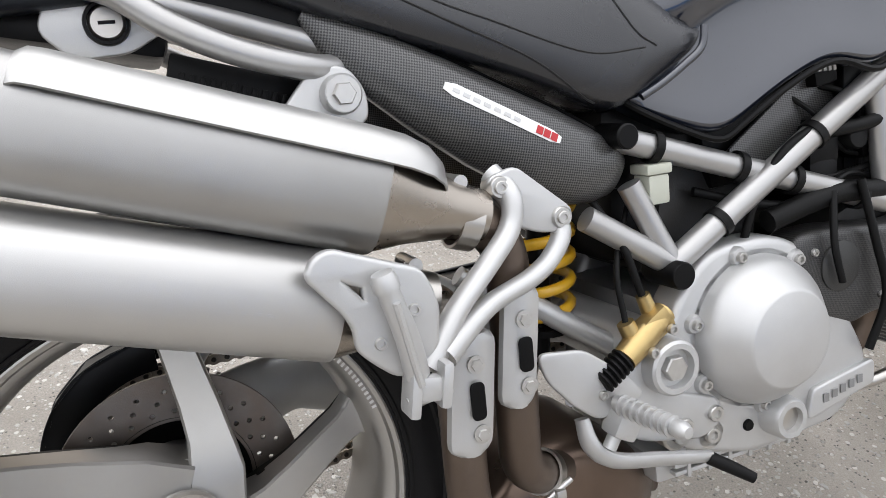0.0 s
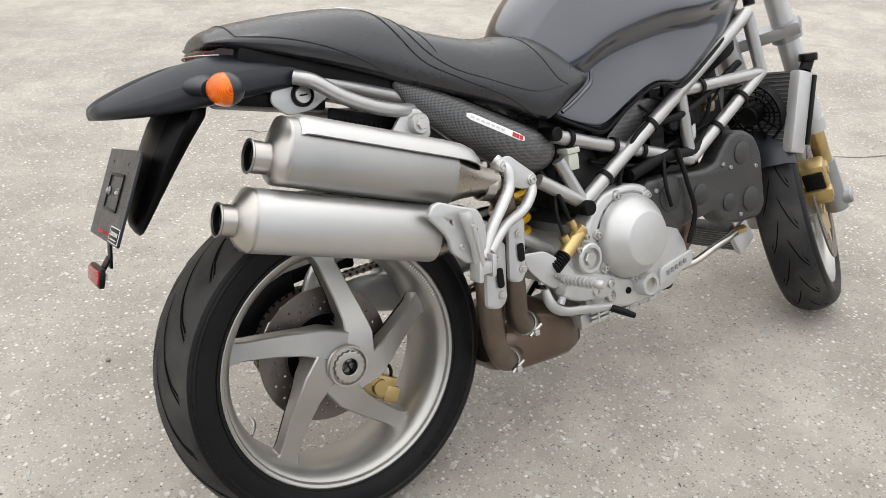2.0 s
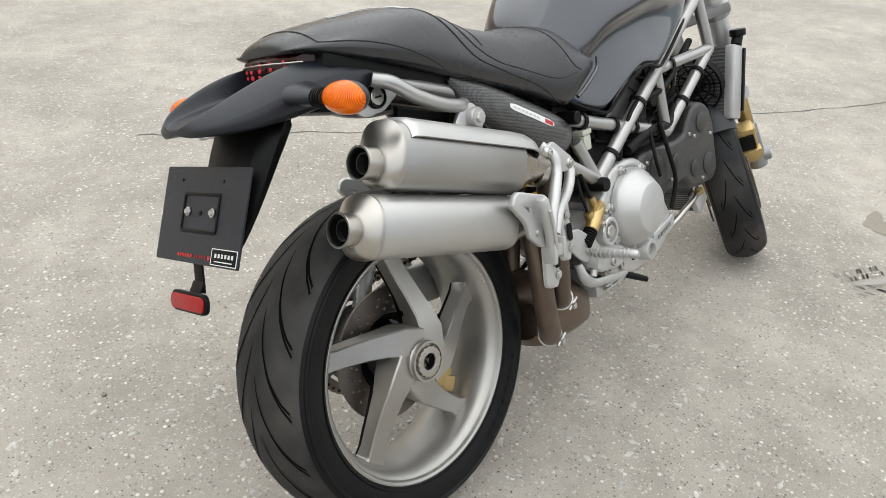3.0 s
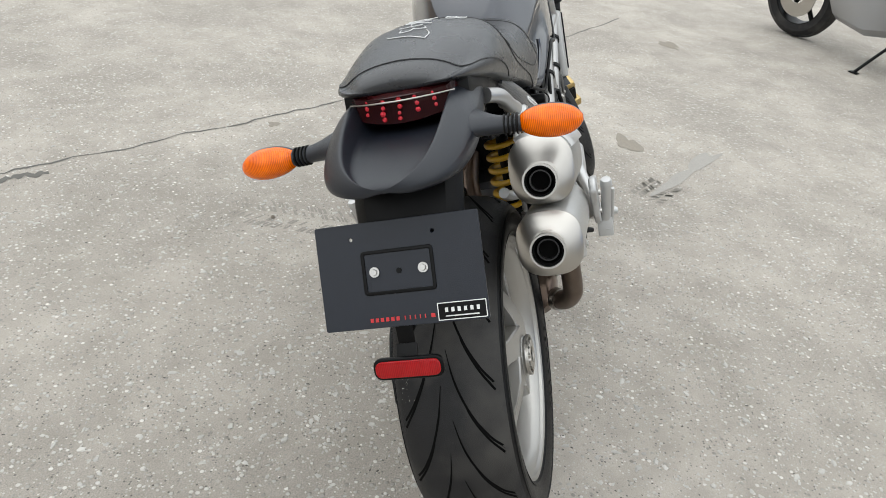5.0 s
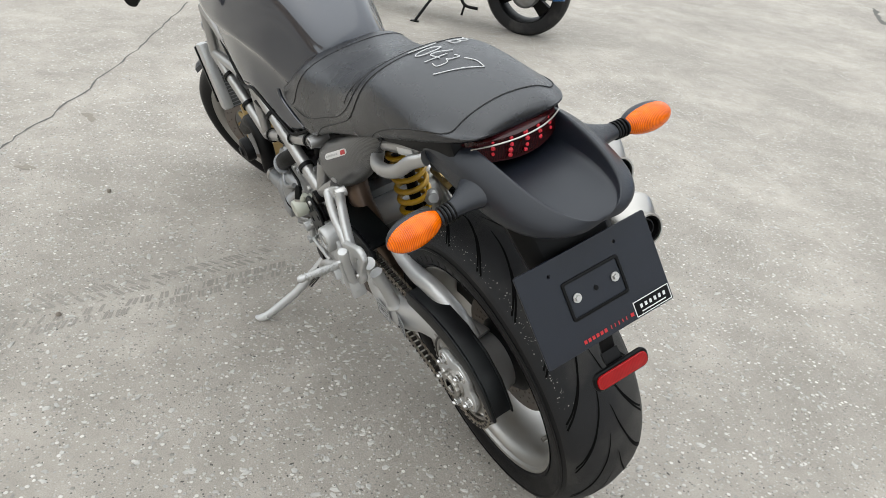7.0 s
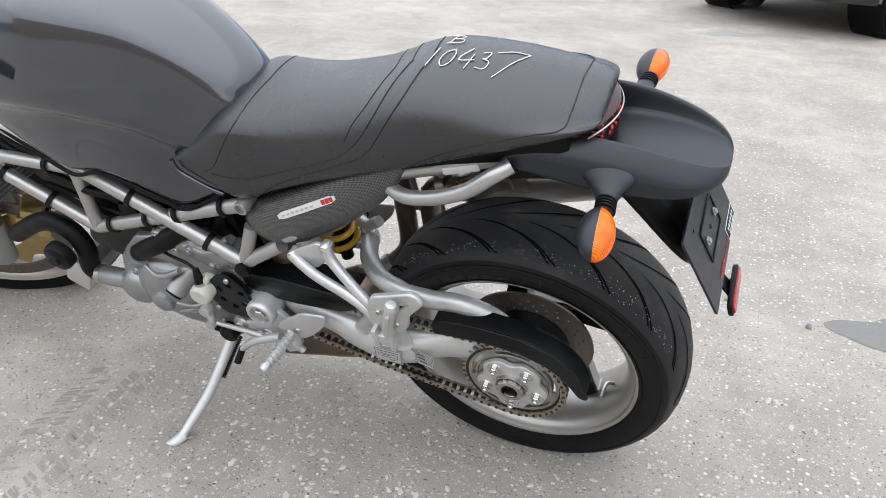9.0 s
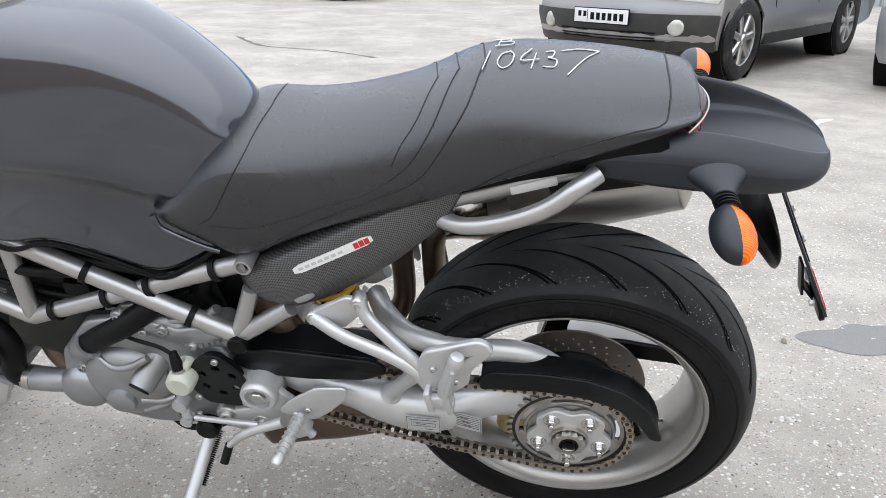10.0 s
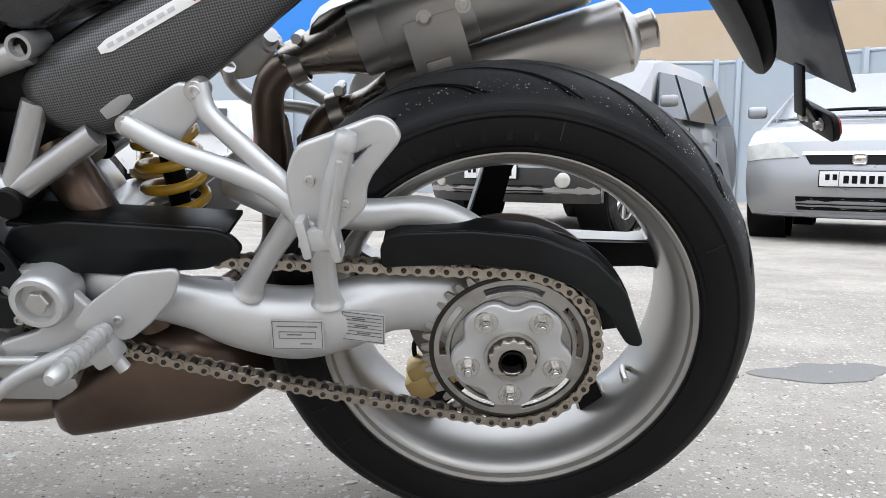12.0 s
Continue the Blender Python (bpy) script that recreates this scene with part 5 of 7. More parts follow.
# -- rider and passenger foot rests
for s, side in ((1, "left"), (-1, "right")):
    dz, yo = (.009, 0.0) if s > 0 else (-.009, 0.0)
    up1 = [(.384, .172, .590), (.387, .186, .568), (.368, .193, .545), (.338, .203, .532), (.285, .221, .520), (.232, .238, .490)] if s < 0 else [(.392, .165, .577), (.344, .180, .557), (.275, .192, .536), (.238, .200, .518), (.214, .204, .496)]
    up2 = [(.322, .172, .634), (.332, .192, .612), (.325, .199, .584), (.295, .212, .558), (.253, .228, .526), (.214, .240, .484)] if s < 0 else [(.319, .160, .616), (.309, .168, .590), (.268, .184, .556), (.232, .196, .525), (.210, .204, .488)]
    low = lambda P, o=0.0: [mirror((x, y + o, z + dz), s) for x, y, z in P]
    bracket = part("passenger_bracket", join(
        tube(low(up1), [.0115] + [.0112] * (len(up1) - 2) + [.015], 16, flat=.85),
        tube(low(up2), [.0120] + [.0115] * (len(up2) - 2) + [.015], 16, flat=.85)), M_ALU, bike, "silver cast passenger foot rest bracket")
    out, px, pz = (0.0, -.010, .012) if s > 0 else (.034, 0.0, 0.0)
    web = rounded([(x, z + dz) for x, z in ((.214, .570), (.182, .582), (.142, .598), (.130, .594), (.124, .583), (.126, .578), (.150, .548), (.157, .533), (.158, .514), (.172, .500), (.186, .488), (.206, .486), (.222, .505), (.226, .537), (.221, .556))], .006, 4)
    hole = rounded([(x, z + dz) for x, z in ((.168, .568), (.147, .578), (.145, .574), (.163, .552), (.169, .552))], .002, 3)
    part("heel_plate", side_sheet(web, s * (.208 + out), [hole], .013, .004, 3), M_ALU, bracket)
    if s > 0:
        part("bracket_web", side_sheet(rounded([(.396, .590), (.336, .626), (.324, .620), (.318, .602), (.350, .566), (.385, .570)], .008), .158, (), .010, .003), M_ALU, bracket)
    if s < 0:
        part("bracket_web", side_sheet(rounded([(.312, .620), (.340, .628), (.398, .580), (.392, .562), (.362, .566), (.340, .575)], .008), -.186, (), .009, .003), M_ALU, bracket)
    part("passenger_peg", join(tube(low([(.200 + px, .222, .486 + pz), (.193 + px, .228, .522 + pz), (.178 + px, .232, .572 + pz)], out), [.011, .0105, .0095], 14), tube(low([(.199 + px, .234, .480 + pz), (.183 + px, .243, .556 + pz)], out), .0035, 8), lathe([(.0, .016), (.009, .014), (.0115, .008), (.0115, 0)], mirror((.180 + px, .232 + out, .566 + dz + pz), s), (-.25, .05 * s, 1), 14)), M_ALU, bracket, "folded silver passenger foot peg")
    part("peg_clevis", join(block((.010, .030, .040), mirror((.222 + px, .220 + out, .474 + dz + pz), s), .004, (0, 10, 0)), block((.010, .030, .040), mirror((.194 + px, .220 + out, .471 + dz + pz), s), .004, (0, 10, 0)), lathe([(0, .020), (.0055, .020), (.0055, -.020), (0, -.020)], mirror((.208 + px, .224 + out, .466 + dz + pz), s), (1, 0, .15), 14), block((.022, .014, .022), mirror((.207 + px, .226 + out, .474 + dz + pz), s), .004, (0, 10, 0))), M_ALU, bracket)
    by = .168 if s > 0 else .192
    for q in ((.392, .577), (.320, .612)) if s > 0 else ((.386, .584), (.322, .622)):
        part("bracket_bolt", join(lathe([(0, .002), (.0095, .002), (.011, 0), (.011, -.02), (0, -.02)], mirror((q[0], by, q[1] + dz), s), (0, s, 0), 20), capbolt(mirror((q[0], by + .002, q[1] + dz), s), (0, s, 0), .0065, .003)), M_BOLT, bracket)
    for q in ((.206, .540), (.174, .517)):
        part("plate_bolt", capbolt(mirror((q[0], .2145 + out, q[1] + dz), s), (0, s, 0), .0055, .004), M_BOLT, bracket)
    rest = part("rider_bracket", join(
        side_sheet(rounded([(.505, .415), (.525, .345), (.60, .318), (.60, .292), (.575, .280), (.50, .296), (.455, .318), (.440, .345), (.470, .372)], .012, 4), s * .150, (), .014, .004)), M_ALU, bike, "silver cast rider foot rest bracket")
    part("heel_guard", join(side_sheet(rounded([(.360, .431), (.370, .402), (.400, .368), (.428, .346), (.484, .360), (.462, .386), (.412, .424)], .010, 5), s * .168, (), .007, .003)), M_ALU, rest)
    for q in ((.432, .372), (.455, .358)):
        part("guard_bolt", capbolt(mirror((q[0], .172, q[1]), s), (0, s, 0), .0055, .004), M_BOLT, rest)
    part("peg_mount", join(block((.030, .030, .030), mirror((.448, .180, .338), s), .006, (0, 30, 0)), lathe([(0, .02), (.008, .02), (.008, -.02), (0, -.02)], mirror((.442, .178, .33), s), (.5, 0, .8), 14)), M_ALU, rest)
    peg = part("foot_peg", join(tube([mirror((.444, .178, .362), s), mirror((.450, .222, .362), s), mirror((.456, .266, .362), s)], [.0095, .0105, .0085], 14, flat=.8), lathe([(0, .010), (.006, .009), (.0095, .003), (.0095, -.006), (0, -.006)], mirror((.457, .268, .362), s), (.13, s, 0), 16)), M_ALU, rest, "ribbed silver foot peg")
    for i in range(8):
        part("peg_rib", lathe([(.0085, -.0018), (.0120, -.0009), (.0120, .0009), (.0085, .0018)], Vector(mirror((.446, .188, .362), s)).lerp(Vector(mirror((.455, .256, .362), s)), i / 7), (.13, s, 0), 12, closed=True), M_ALU, peg)
    for q in ((.592, .305), (.548, .300)):
        part("bracket_bolt", capbolt(mirror((q[0], .157, q[1]), s), (0, s, 0), .010, .006), M_BOLT, rest)
    if s < 0:
        lever = part("brake_pedal", join(tube([(.412, -.158, .345), (.418, -.165, .314), (.445, -.168, .291), (.50, -.171, .278), (.568, -.173, .263)], [.009, .012, .0135, .013, .0105], 12, flat=.6)), M_ALU, rest, "cast silver brake pedal")
        part("pedal_tip", join(tube([(.566, -.176, .263), (.586, -.190, .251), (.606, -.204, .238)], [.008, .0078, .0065], 12)), M_RUBBER, lever)
    else:
        lever = part("gear_lever", join(tube([(.650, .165, .312), (.59, .168, .314), (.53, .171, .317)], .0055, 10), tube([(.590, .186, .268), (.562, .180, .294), (.53, .176, .312), (.482, .172, .333)], [.006, .0085, .009, .010], 12)), M_ALU, rest, "silver gear lever with link rod")
        part("lever_tip", tube([(.589, .182, .270), (.594, .196, .254), (.597, .206, .243)], .0078, 12), M_RUBBER, lever)
        part("rod_joint", join(lathe([(0, .012), (.011, .012), (.011, -.008), (0, -.008)], (.664, .165, .308), (0, 1, 0), 16), tube([(.664, .165, .308), (.667, .158, .347)], .009), lathe([(0, .014), (.013, .014), (.014, .010), (.014, -.008), (0, -.008)], (.667, .160, .347), (0, 1, 0), 18)), M_ALU, lever)

# -- side stand
stand = part("side_stand", tube([(.640, .135, .262), (.650, .185, .222), (.664, .250, .172), (.684, .315, .134), (.694, .352, .118)], [.012, .0115, .0115, .011, .009], 14), M_ALU, bike, "silver tubular side stand")
part("stand_foot", tube([(.690, .340, .120), (.705, .362, .113), (.72, .372, .109)], [.010, .009, .006], 12, flat=1.4), M_ALU, stand)
part("stand_pivot", lathe([(0, .165), (.018, .165), (.022, .16), (.022, .12), (0, .12)], (.640, 0, .270), seg=24), M_BLACK, stand)
sp_b = bmesh.new()
for i in range(26):
    t = i / 25
    lathe([(.004, -.001), (.0062, 0), (.004, .001)], Vector((.628, .142, .245)).lerp(Vector((.648, .215, .182)), t), (.02, .073, -.063), 10, sp_b, closed=True)
part("stand_spring", sp_b, M_BLACK, stand)

# -- engine
engine = part("engine", block((.26, .25, .16), (.68, .0, .36), .03), M_CASE, bike, "dusty aluminium twin-cylinder engine")
part("crankcase", block((.22, .20, .12), (.72, .0, .28), .03), M_CASE, engine)
part("front_cylinder", block((.16, .17, .16), (.93, .0, .43), .02, (0, -20, 0)), M_DARKCASE, engine, "grimy dark cylinder")
part("rear_cylinder", block((.16, .17, .17), (.66, .0, .53), .02, (0, 8, 0)), M_DARKCASE, engine, "grimy dark cylinder")
CC = (.665, 0, .392)
cover = part("clutch_cover", lathe([(0, -.206), (.055, -.206), (.0575, -.2048), (.060, -.202), (.083, -.176), (.088, -.168), (.091, -.157), (.092, -.12), (0, -.12)], CC, seg=64), M_ALU, engine, "round silver clutch cover")
part("cover_flange", lathe([(.090, -.150), (.097, -.150), (.099, -.147), (.099, -.125), (.090, -.125)], CC, seg=64, closed=True), M_ALU, cover)
for a in (-6, 51, 106, 165, 211, 273):
    p = (CC[0] + .097 * math.cos(radians(a)), -.150, CC[2] + .097 * math.sin(radians(a)))
    part("cover_lug", lathe([(0, -.156), (.010, -.156), (.012, -.152), (.012, -.12), (0, -.12)], (p[0], 0, p[2]), seg=18), M_ALU, cover)
    part("cover_bolt", capbolt((p[0], -.156, p[2]), (0, -1, 0), .0065, .006), M_BOLT, cover)
part("side_case", side_sheet(rounded([(.515, .33), (.555, .435), (.602, .490), (.70, .492), (.765, .455), (.848, .305), (.80, .250), (.66, .240), (.56, .268)], .03, 6), -.125, (), .05, .01), M_ALU, engine)
part("case_band", side_sheet(rounded([(.742, .258), (.852, .282), (.852, .310), (.75, .292)], .006), -.152, (), .010, .003), M_ALU, engine)
for i in range(5):
    part("case_lettering", bars([(.768 + .0145 * i, .280 + .0030 * i, .009, .011)], Matrix.Translation((0, -.1585, 0)) @ XZ, .001), M_CASE, engine, recalc=False)
sight = part("sight_glass_ring", lathe([(.016, -.178), (.023, -.178), (.026, -.174), (.028, -.14), (.016, -.14)], (.692, 0, .277), seg=32, closed=True), M_ALU, engine)
part("sight_glass", lathe([(0, -.170), (.017, -.170), (.017, -.15), (0, -.15)], (.692, 0, .277), seg=28), M_STEEL, sight, "round oil sight glass")
part("filler_cap", lathe([(0, -.154), (.006, -.154), (.0075, -.152), (.0075, -.14), (0, -.14)], (.648, 0, .272), seg=24), M_BLACK, engine)
part("sump", join(block((.24, .20, .035), (.66, -.01, .222), .008), *[block((.20, .012, .006), (.655, -.122, .252 - .010 * i), .002) for i in range(4)], *[block((.006, .016, .046), (.575 + .032 * i, -.122, .238), .002) for i in range(6)]), M_ALU, engine, "ribbed aluminium sump")
for q in ((.592, .275), (.545, .287)):
    part("frame_bolt", join(lathe([(0, -.150), (.018, -.150), (.021, -.147), (.021, -.11), (0, -.11)], (q[0], 0, q[1]), seg=24), capbolt((q[0], -.150, q[1]), (0, -1, 0), .010, .006)), M_BOLT, engine)
# gold clutch slave cylinder on the right
slave = part("slave_cylinder", join(tube([(.530, -.152, .440), (.496, -.160, .421), (.466, -.165, .403)], [.0145, .0165, .0145], 16), block((.044, .022, .030), (.510, -.158, .430), .006, (0, -32, 0)), tube([(.515, -.150, .438), (.506, -.148, .464)], [.010, .0085], 12), tube([(.484, -.158, .420), (.476, -.156, .440)], [.011, .010], 12)), M_GOLD, engine, "gold rear brake master cylinder")
boot = part("rubber_boot", tube([(.466, -.165, .403), (.432, -.168, .384)], .0105, 12), M_RUBBER, slave)
for i in range(6):
    part("boot_fold", lathe([(.010, -.004), (.0155, -.001), (.0155, .001), (.010, .004)], Vector((.464, -.165, .402)).lerp(Vector((.436, -.167, .386)), i / 5), (.034, 0, .02), 14, closed=True), M_RUBBER, boot)
for q in ((.526, -.170, .426), (.494, -.178, .408)):
    part("cylinder_bolt", capbolt(q, (0, -1, 0), .006, .006), M_BOLT, slave)
part("hose", tube([(.506, -.148, .462), (.490, -.140, .52), (.475, -.12, .56), (.46, -.09, .60)], .0045), M_RUBBER, slave)
part("hose", tube([(.477, -.155, .440), (.480, -.140, .50), (.53, -.10, .57)], .0035), M_RUBBER, slave)
# belt covers and front cylinder, right
belt = part("belt_cover", side_sheet(rounded([(.735, .482), (.79, .484), (.92, .470), (.972, .478), (1.002, .512), (1.030, .536), (1.068, .538), (1.105, .518), (1.124, .478), (1.130, .356), (1.112, .336), (1.04, .340), (.985, .350), (.952, .388), (.85, .382), (.824, .374), (.758, .400)], .014, 4), -.125, (), .055, .012, 4), M_CARBON_DULL, engine, "dusty grey timing belt cover")
for c, r in (((1.056, .496), .027), ((1.082, .378), .030), ((1.0, .388), .022), ((.798, .446), .032), ((.90, .43), .024)):
    part("belt_boss", lathe([(0, -.158), (r * .8, -.158), (r, -.155), (r, -.14), (0, -.14)], (c[0], 0, c[1]), seg=28), M_BELT, belt, "dusty round boss")
for q in ((.755, .470), (.985, .482), (1.012, .470), (1.105, .455), (1.040, .350), (.87, .395)):
    part("belt_bolt", capbolt((q[0], -.152, q[1]), (0, -1, 0), .005, .005), M_BOLT, belt)
cyl = bmesh.new()
for i in range(9):
    block((.13, .16, .006), (.86 + .012 * i * .9, 0, .40 + .012 * i), .002, (0, -20, 0), bm=cyl)
part("cylinder_fins", cyl, M_CASE, engine)
# left engine covers
alt = part("alternator_cover", lathe([(0, .170), (.034, .170), (.050, .167), (.068, .160), (.079, .150), (.085, .135), (.087, .09), (0, .09)], (.762, 0, .370), seg=56), M_CASE, engine, "rounded alternator cover")
part("cover_cap", lathe([(0, .181), (.022, .181), (.025, .179), (.0265, .165), (0, .165)], (.770, 0, .352), seg=32), M_CASE, alt)
for pts in (((.80, .150, .44), (.765, .164, .428), (.73, .166, .437), (.70, .158, .452)), ((.69, .150, .335), (.715, .162, .33), (.74, .166, .322)), ((.735, .168, .352), (.70, .164, .350), (.68, .154, .352))):
    part("cover_rib", tube(pts, .0065, 10), M_CASE, alt)
snout = part("pickup_snout", tube([(.700, .120, .425), (.713, .150, .408), (.723, .174, .394)], [.028, .024, .0215], 24), M_CASE, alt)
part("snout_plug", lathe([(0, .004), (.016, .004), (.0185, .003), (.0185, 0), (0, 0)], (.7245, .176, .393), (.33, .85, -.42), 24), M_BLACK, snout, "dark round plug")
part("left_case", side_sheet(rounded([(.56, .36), (.585, .46), (.66, .515), (.77, .50), (.84, .43), (.87, .36), (.83, .285), (.75, .262), (.64, .275)], .03, 6), .110, (), .06, .015), M_CASE, engine)
part("case_flange", side_sheet(rounded([(.545, .480), (.560, .520), (.64, .502), (.72, .525), (.80, .505), (.865, .43), (.885, .36), (.86, .345), (.845, .42), (.79, .485), (.72, .505), (.645, .480)], .008, 3), .118, (), .05, .006), M_CASE, engine)
part("number_pad", side_sheet(rounded([(.632, .462), (.562, .488), (.566, .500), (.636, .474)], .003), .138, (), .010, .002), M_CASE, engine)
for i in range(6):
    part("case_figure", bars([(.626 - .0108 * i, .4695 + .0040 * i, .006, .0085)], Matrix.Translation((0, .1440, 0)) @ XZ, .0010), M_CASE, engine, recalc=False)
for a, b in (((.60, .130, .527), (.70, .130, .507)), ((.61, .128, .545), (.71, .128, .527)), ((.69, .126, .548), (.76, .126, .535)), ((.57, .126, .548), (.60, .130, .527))):
    part("case_rib", tube([a, b], .006, 10, 1), M_CASE, engine)
for q in ((.665, .505), (.735, .532), (.585, .52), (.845, .395), (.80, .292), (.69, .288)):
    part("case_lug", join(lathe([(0, .146), (.0095, .146), (.0115, .143), (.0125, .10), (0, .10)], (q[0], 0, q[1]), seg=18), capbolt((q[0], .146, q[1]), (0, 1, 0), .006, .004)), M_CASE, engine)
sensor = part("neutral_sensor", join(lathe([(0, .192), (.019, .192), (.0225, .188), (.024, .175), (.022, .14), (0, .14)], (.640, 0, .424), seg=28), tube([(.637, .168, .440), (.622, .160, .462)], [.009, .007], 12)), M_SENSOR, engine, "pale plastic sensor cap")
part("sensor_stem", tube([(.640, .172, .446), (.643, .168, .462), (.647, .162, .478)], [.0105, .009, .0065], 14), M_RUBBER, sensor)
part("sensor_collar", lathe([(0, .006), (.0115, .006), (.012, 0), (0, 0)], (.640, .172, .444), (.1, -.15, 1), 16), M_STEEL, sensor)
part("sensor_lead", tube([(.648, .158, .462), (.675, .152, .475), (.72, .150, .488), (.77, .140, .50)], .0035, 8), M_RUBBER, sensor)
part("water_stub", lathe([(.018, 0), (.021, 0), (.021, .03), (.018, .03)], (.655, .10, .585), (.1, .15, 1), 20, closed=True), M_CASE, engine)
part("water_pump", join(lathe([(0, .165), (.030, .165), (.040, .158), (.048, .145), (.050, .10), (0, .10)], (.855, 0, .345), seg=36), tube([(.855, .13, .362), (.905, .140, .352), (.972, .142, .354)], .0225, 16)), M_CASE, engine, "cast water pump housing")
part("water_outlet", join(tube([(.838, .12, .405), (.832, .135, .440), (.808, .14, .462)], .024, 16), lathe([(.024, -.008), (.028, -.008), (.028, .008), (.024, .008)], (.811, .14, .459), (-.6, .1, .5), 20, closed=True)), M_CASE, engine)
part("radiator_hose", tube([(.810, .14, .460), (.768, .147, .490), (.724, .144, .516), (.672, .125, .548)], .0205, 16), M_RUBBER, engine, "black rubber coolant hose")
part("radiator_hose", tube([(.965, .142, .352), (.985, .142, .372), (.972, .140, .425), (.985, .138, .470), (1.03, .136, .490), (1.09, .134, .472), (1.19, .130, .41)], .0215, 16), M_RUBBER, engine, "black rubber coolant hose")
part("hose_clip", lathe([(.020, -.006), (.0235, -.006), (.0235, .006), (.020, .006)], (.962, .142, .354), (1, .05, .1), 22, closed=True), M_STEEL, engine)
part("horn", join(lathe([(0, .205), (.012, .205), (.015, .200), (.031, .196), (.034, .190), (.034, .172), (0, .168)], (1.0, 0, .440), seg=32)), M_BLACK, engine, "black round horn")
cov_holes = [ring_pts(.0085, 14, (.583 + .030 * math.cos(a), .412 + .030 * math.sin(a))) for a in [radians(30 + 60 * i) for i in range(6)]]
part("cover_backing", side_sheet(rounded([(.577, .466), (.598, .465), (.632, .43), (.632, .395), (.612, .36), (.558, .358), (.536, .386), (.55, .44)], .008), .146, (), .006, .001), M_BLACK, engine)
part("sprocket_cover", side_sheet(rounded([(.575, .472), (.600, .470), (.640, .432), (.640, .395), (.615, .355), (.555, .352), (.530, .385), (.545, .44)], .010, 4), .158, cov_holes, .006, .002), M_GUARD, engine, "black drilled sprocket cover", smooth=False)
for q in ((.578, .463), (.628, .37), (.545, .365)):
    part("cover_bolt", capbolt((q[0], .162, q[1]), (0, 1, 0), .006, .005), M_BOLT, engine)
for q in ((.593, .318), (.53, .303)):
    part("engine_mount_bolt", join(lathe([(0, .158), (.018, .158), (.020, .154), (.020, .12), (0, .12)], (q[0], 0, q[1]), seg=24), capbolt((q[0], .158, q[1]), (0, 1, 0), .010, .006)), M_BOLT, engine)
for q in ((.79, .47), (.84, .40), (.82, .31), (.70, .50), (.62, .475), (.655, .295)):
    part("case_bolt", capbolt((q[0], .142, q[1]), (0, 1, 0), .007, .006), M_BOLT, engine)
part("air_box", join(block((.34, .20, .16), (.80, 0, .66), .03, (0, -12, 0)), block((.18, .16, .10), (.60, 0, .62), .02)), M_BLACK, bike, "black air box under the tank")
part("battery_box", join(block((.12, .16, .10), (.95, 0, .58), .015), block((.05, .26, .05), (.80, 0, .56), .012)), M_BLACK, bike)
for s in (1, -1):
    for k, pts in enumerate((((.62, .10, .56), (.70, .125, .535), (.82, .12, .52), (.93, .11, .545)), ((.66, .115, .60), (.74, .13, .565), (.84, .125, .555), (1.02, .11, .58)), ((.78, .13, .61), (.88, .14, .62), (1.0, .13, .66), (1.12, .11, .70)))):
        part("wiring_loom", tube([mirror(q, s) for q in pts], (.006, .0045, .009)[k], 10), M_RUBBER, bike)
for pts, r in (([(.70, -.135, .515), (.80, -.140, .535), (.90, -.138, .53), (.96, -.13, .56)], .014), ([(.66, -.13, .47), (.675, -.14, .54), (.72, -.145, .60), (.80, -.14, .63)], .005), ([(.83, -.155, .55), (.845, -.165, .47), (.86, -.168, .40), (.84, -.16, .33)], .0055), ([(.79, -.15, .54), (.775, -.165, .48), (.785, -.168, .43)], .0045), ([(.86, -.12, .60), (.94, -.125, .63), (1.02, -.12, .66)], .008), ([(.62, .11, .60), (.70, .12, .62), (.80, .125, .64), (.95, .12, .68)], .010), ([(.70, .118, .62), (.86, .13, .65), (1.0, .13, .69), (1.1, .12, .74)], .006), ([(.58, .10, .60), (.60, .10, .555), (.59, .09, .52)], .012)):
    part("hose", tube(pts, r, 12), M_RUBBER, bike)
part("coil_box", join(block((.07, .05, .05), (.90, -.10, .60), .008, (0, -15, 0)), block((.05, .04, .06), (.80, -.11, .60), .008)), M_BLACK, bike)
part("coil_box", join(block((.09, .05, .05), (.86, .095, .60), .008, (0, -15, 0)), block((.05, .04, .06), (.74, .10, .585), .008)), M_BLACK, bike)
part("inner_panel", block((.12, .15, .16), (.58, 0, .56), .02), M_BLACK, bike)
part("reservoir", join(block((.028, .03, .034), (.548, -.118, .575), .004), block((.034, .034, .012), (.548, -.118, .598), .003)), M_SENSOR, bike, "small translucent fluid reservoir")
part("carbon_airbox_side", side_sheet(rounded([(.66, .60), (.80, .695), (.90, .69), (.88, .66), (.72, .575)], .01), -.112, (), .006, .002), M_CARBON, bike)
part("fuse_box", block((.03, .016, .045), (.842, -.125, .672), .003), M_BLACK, bike)

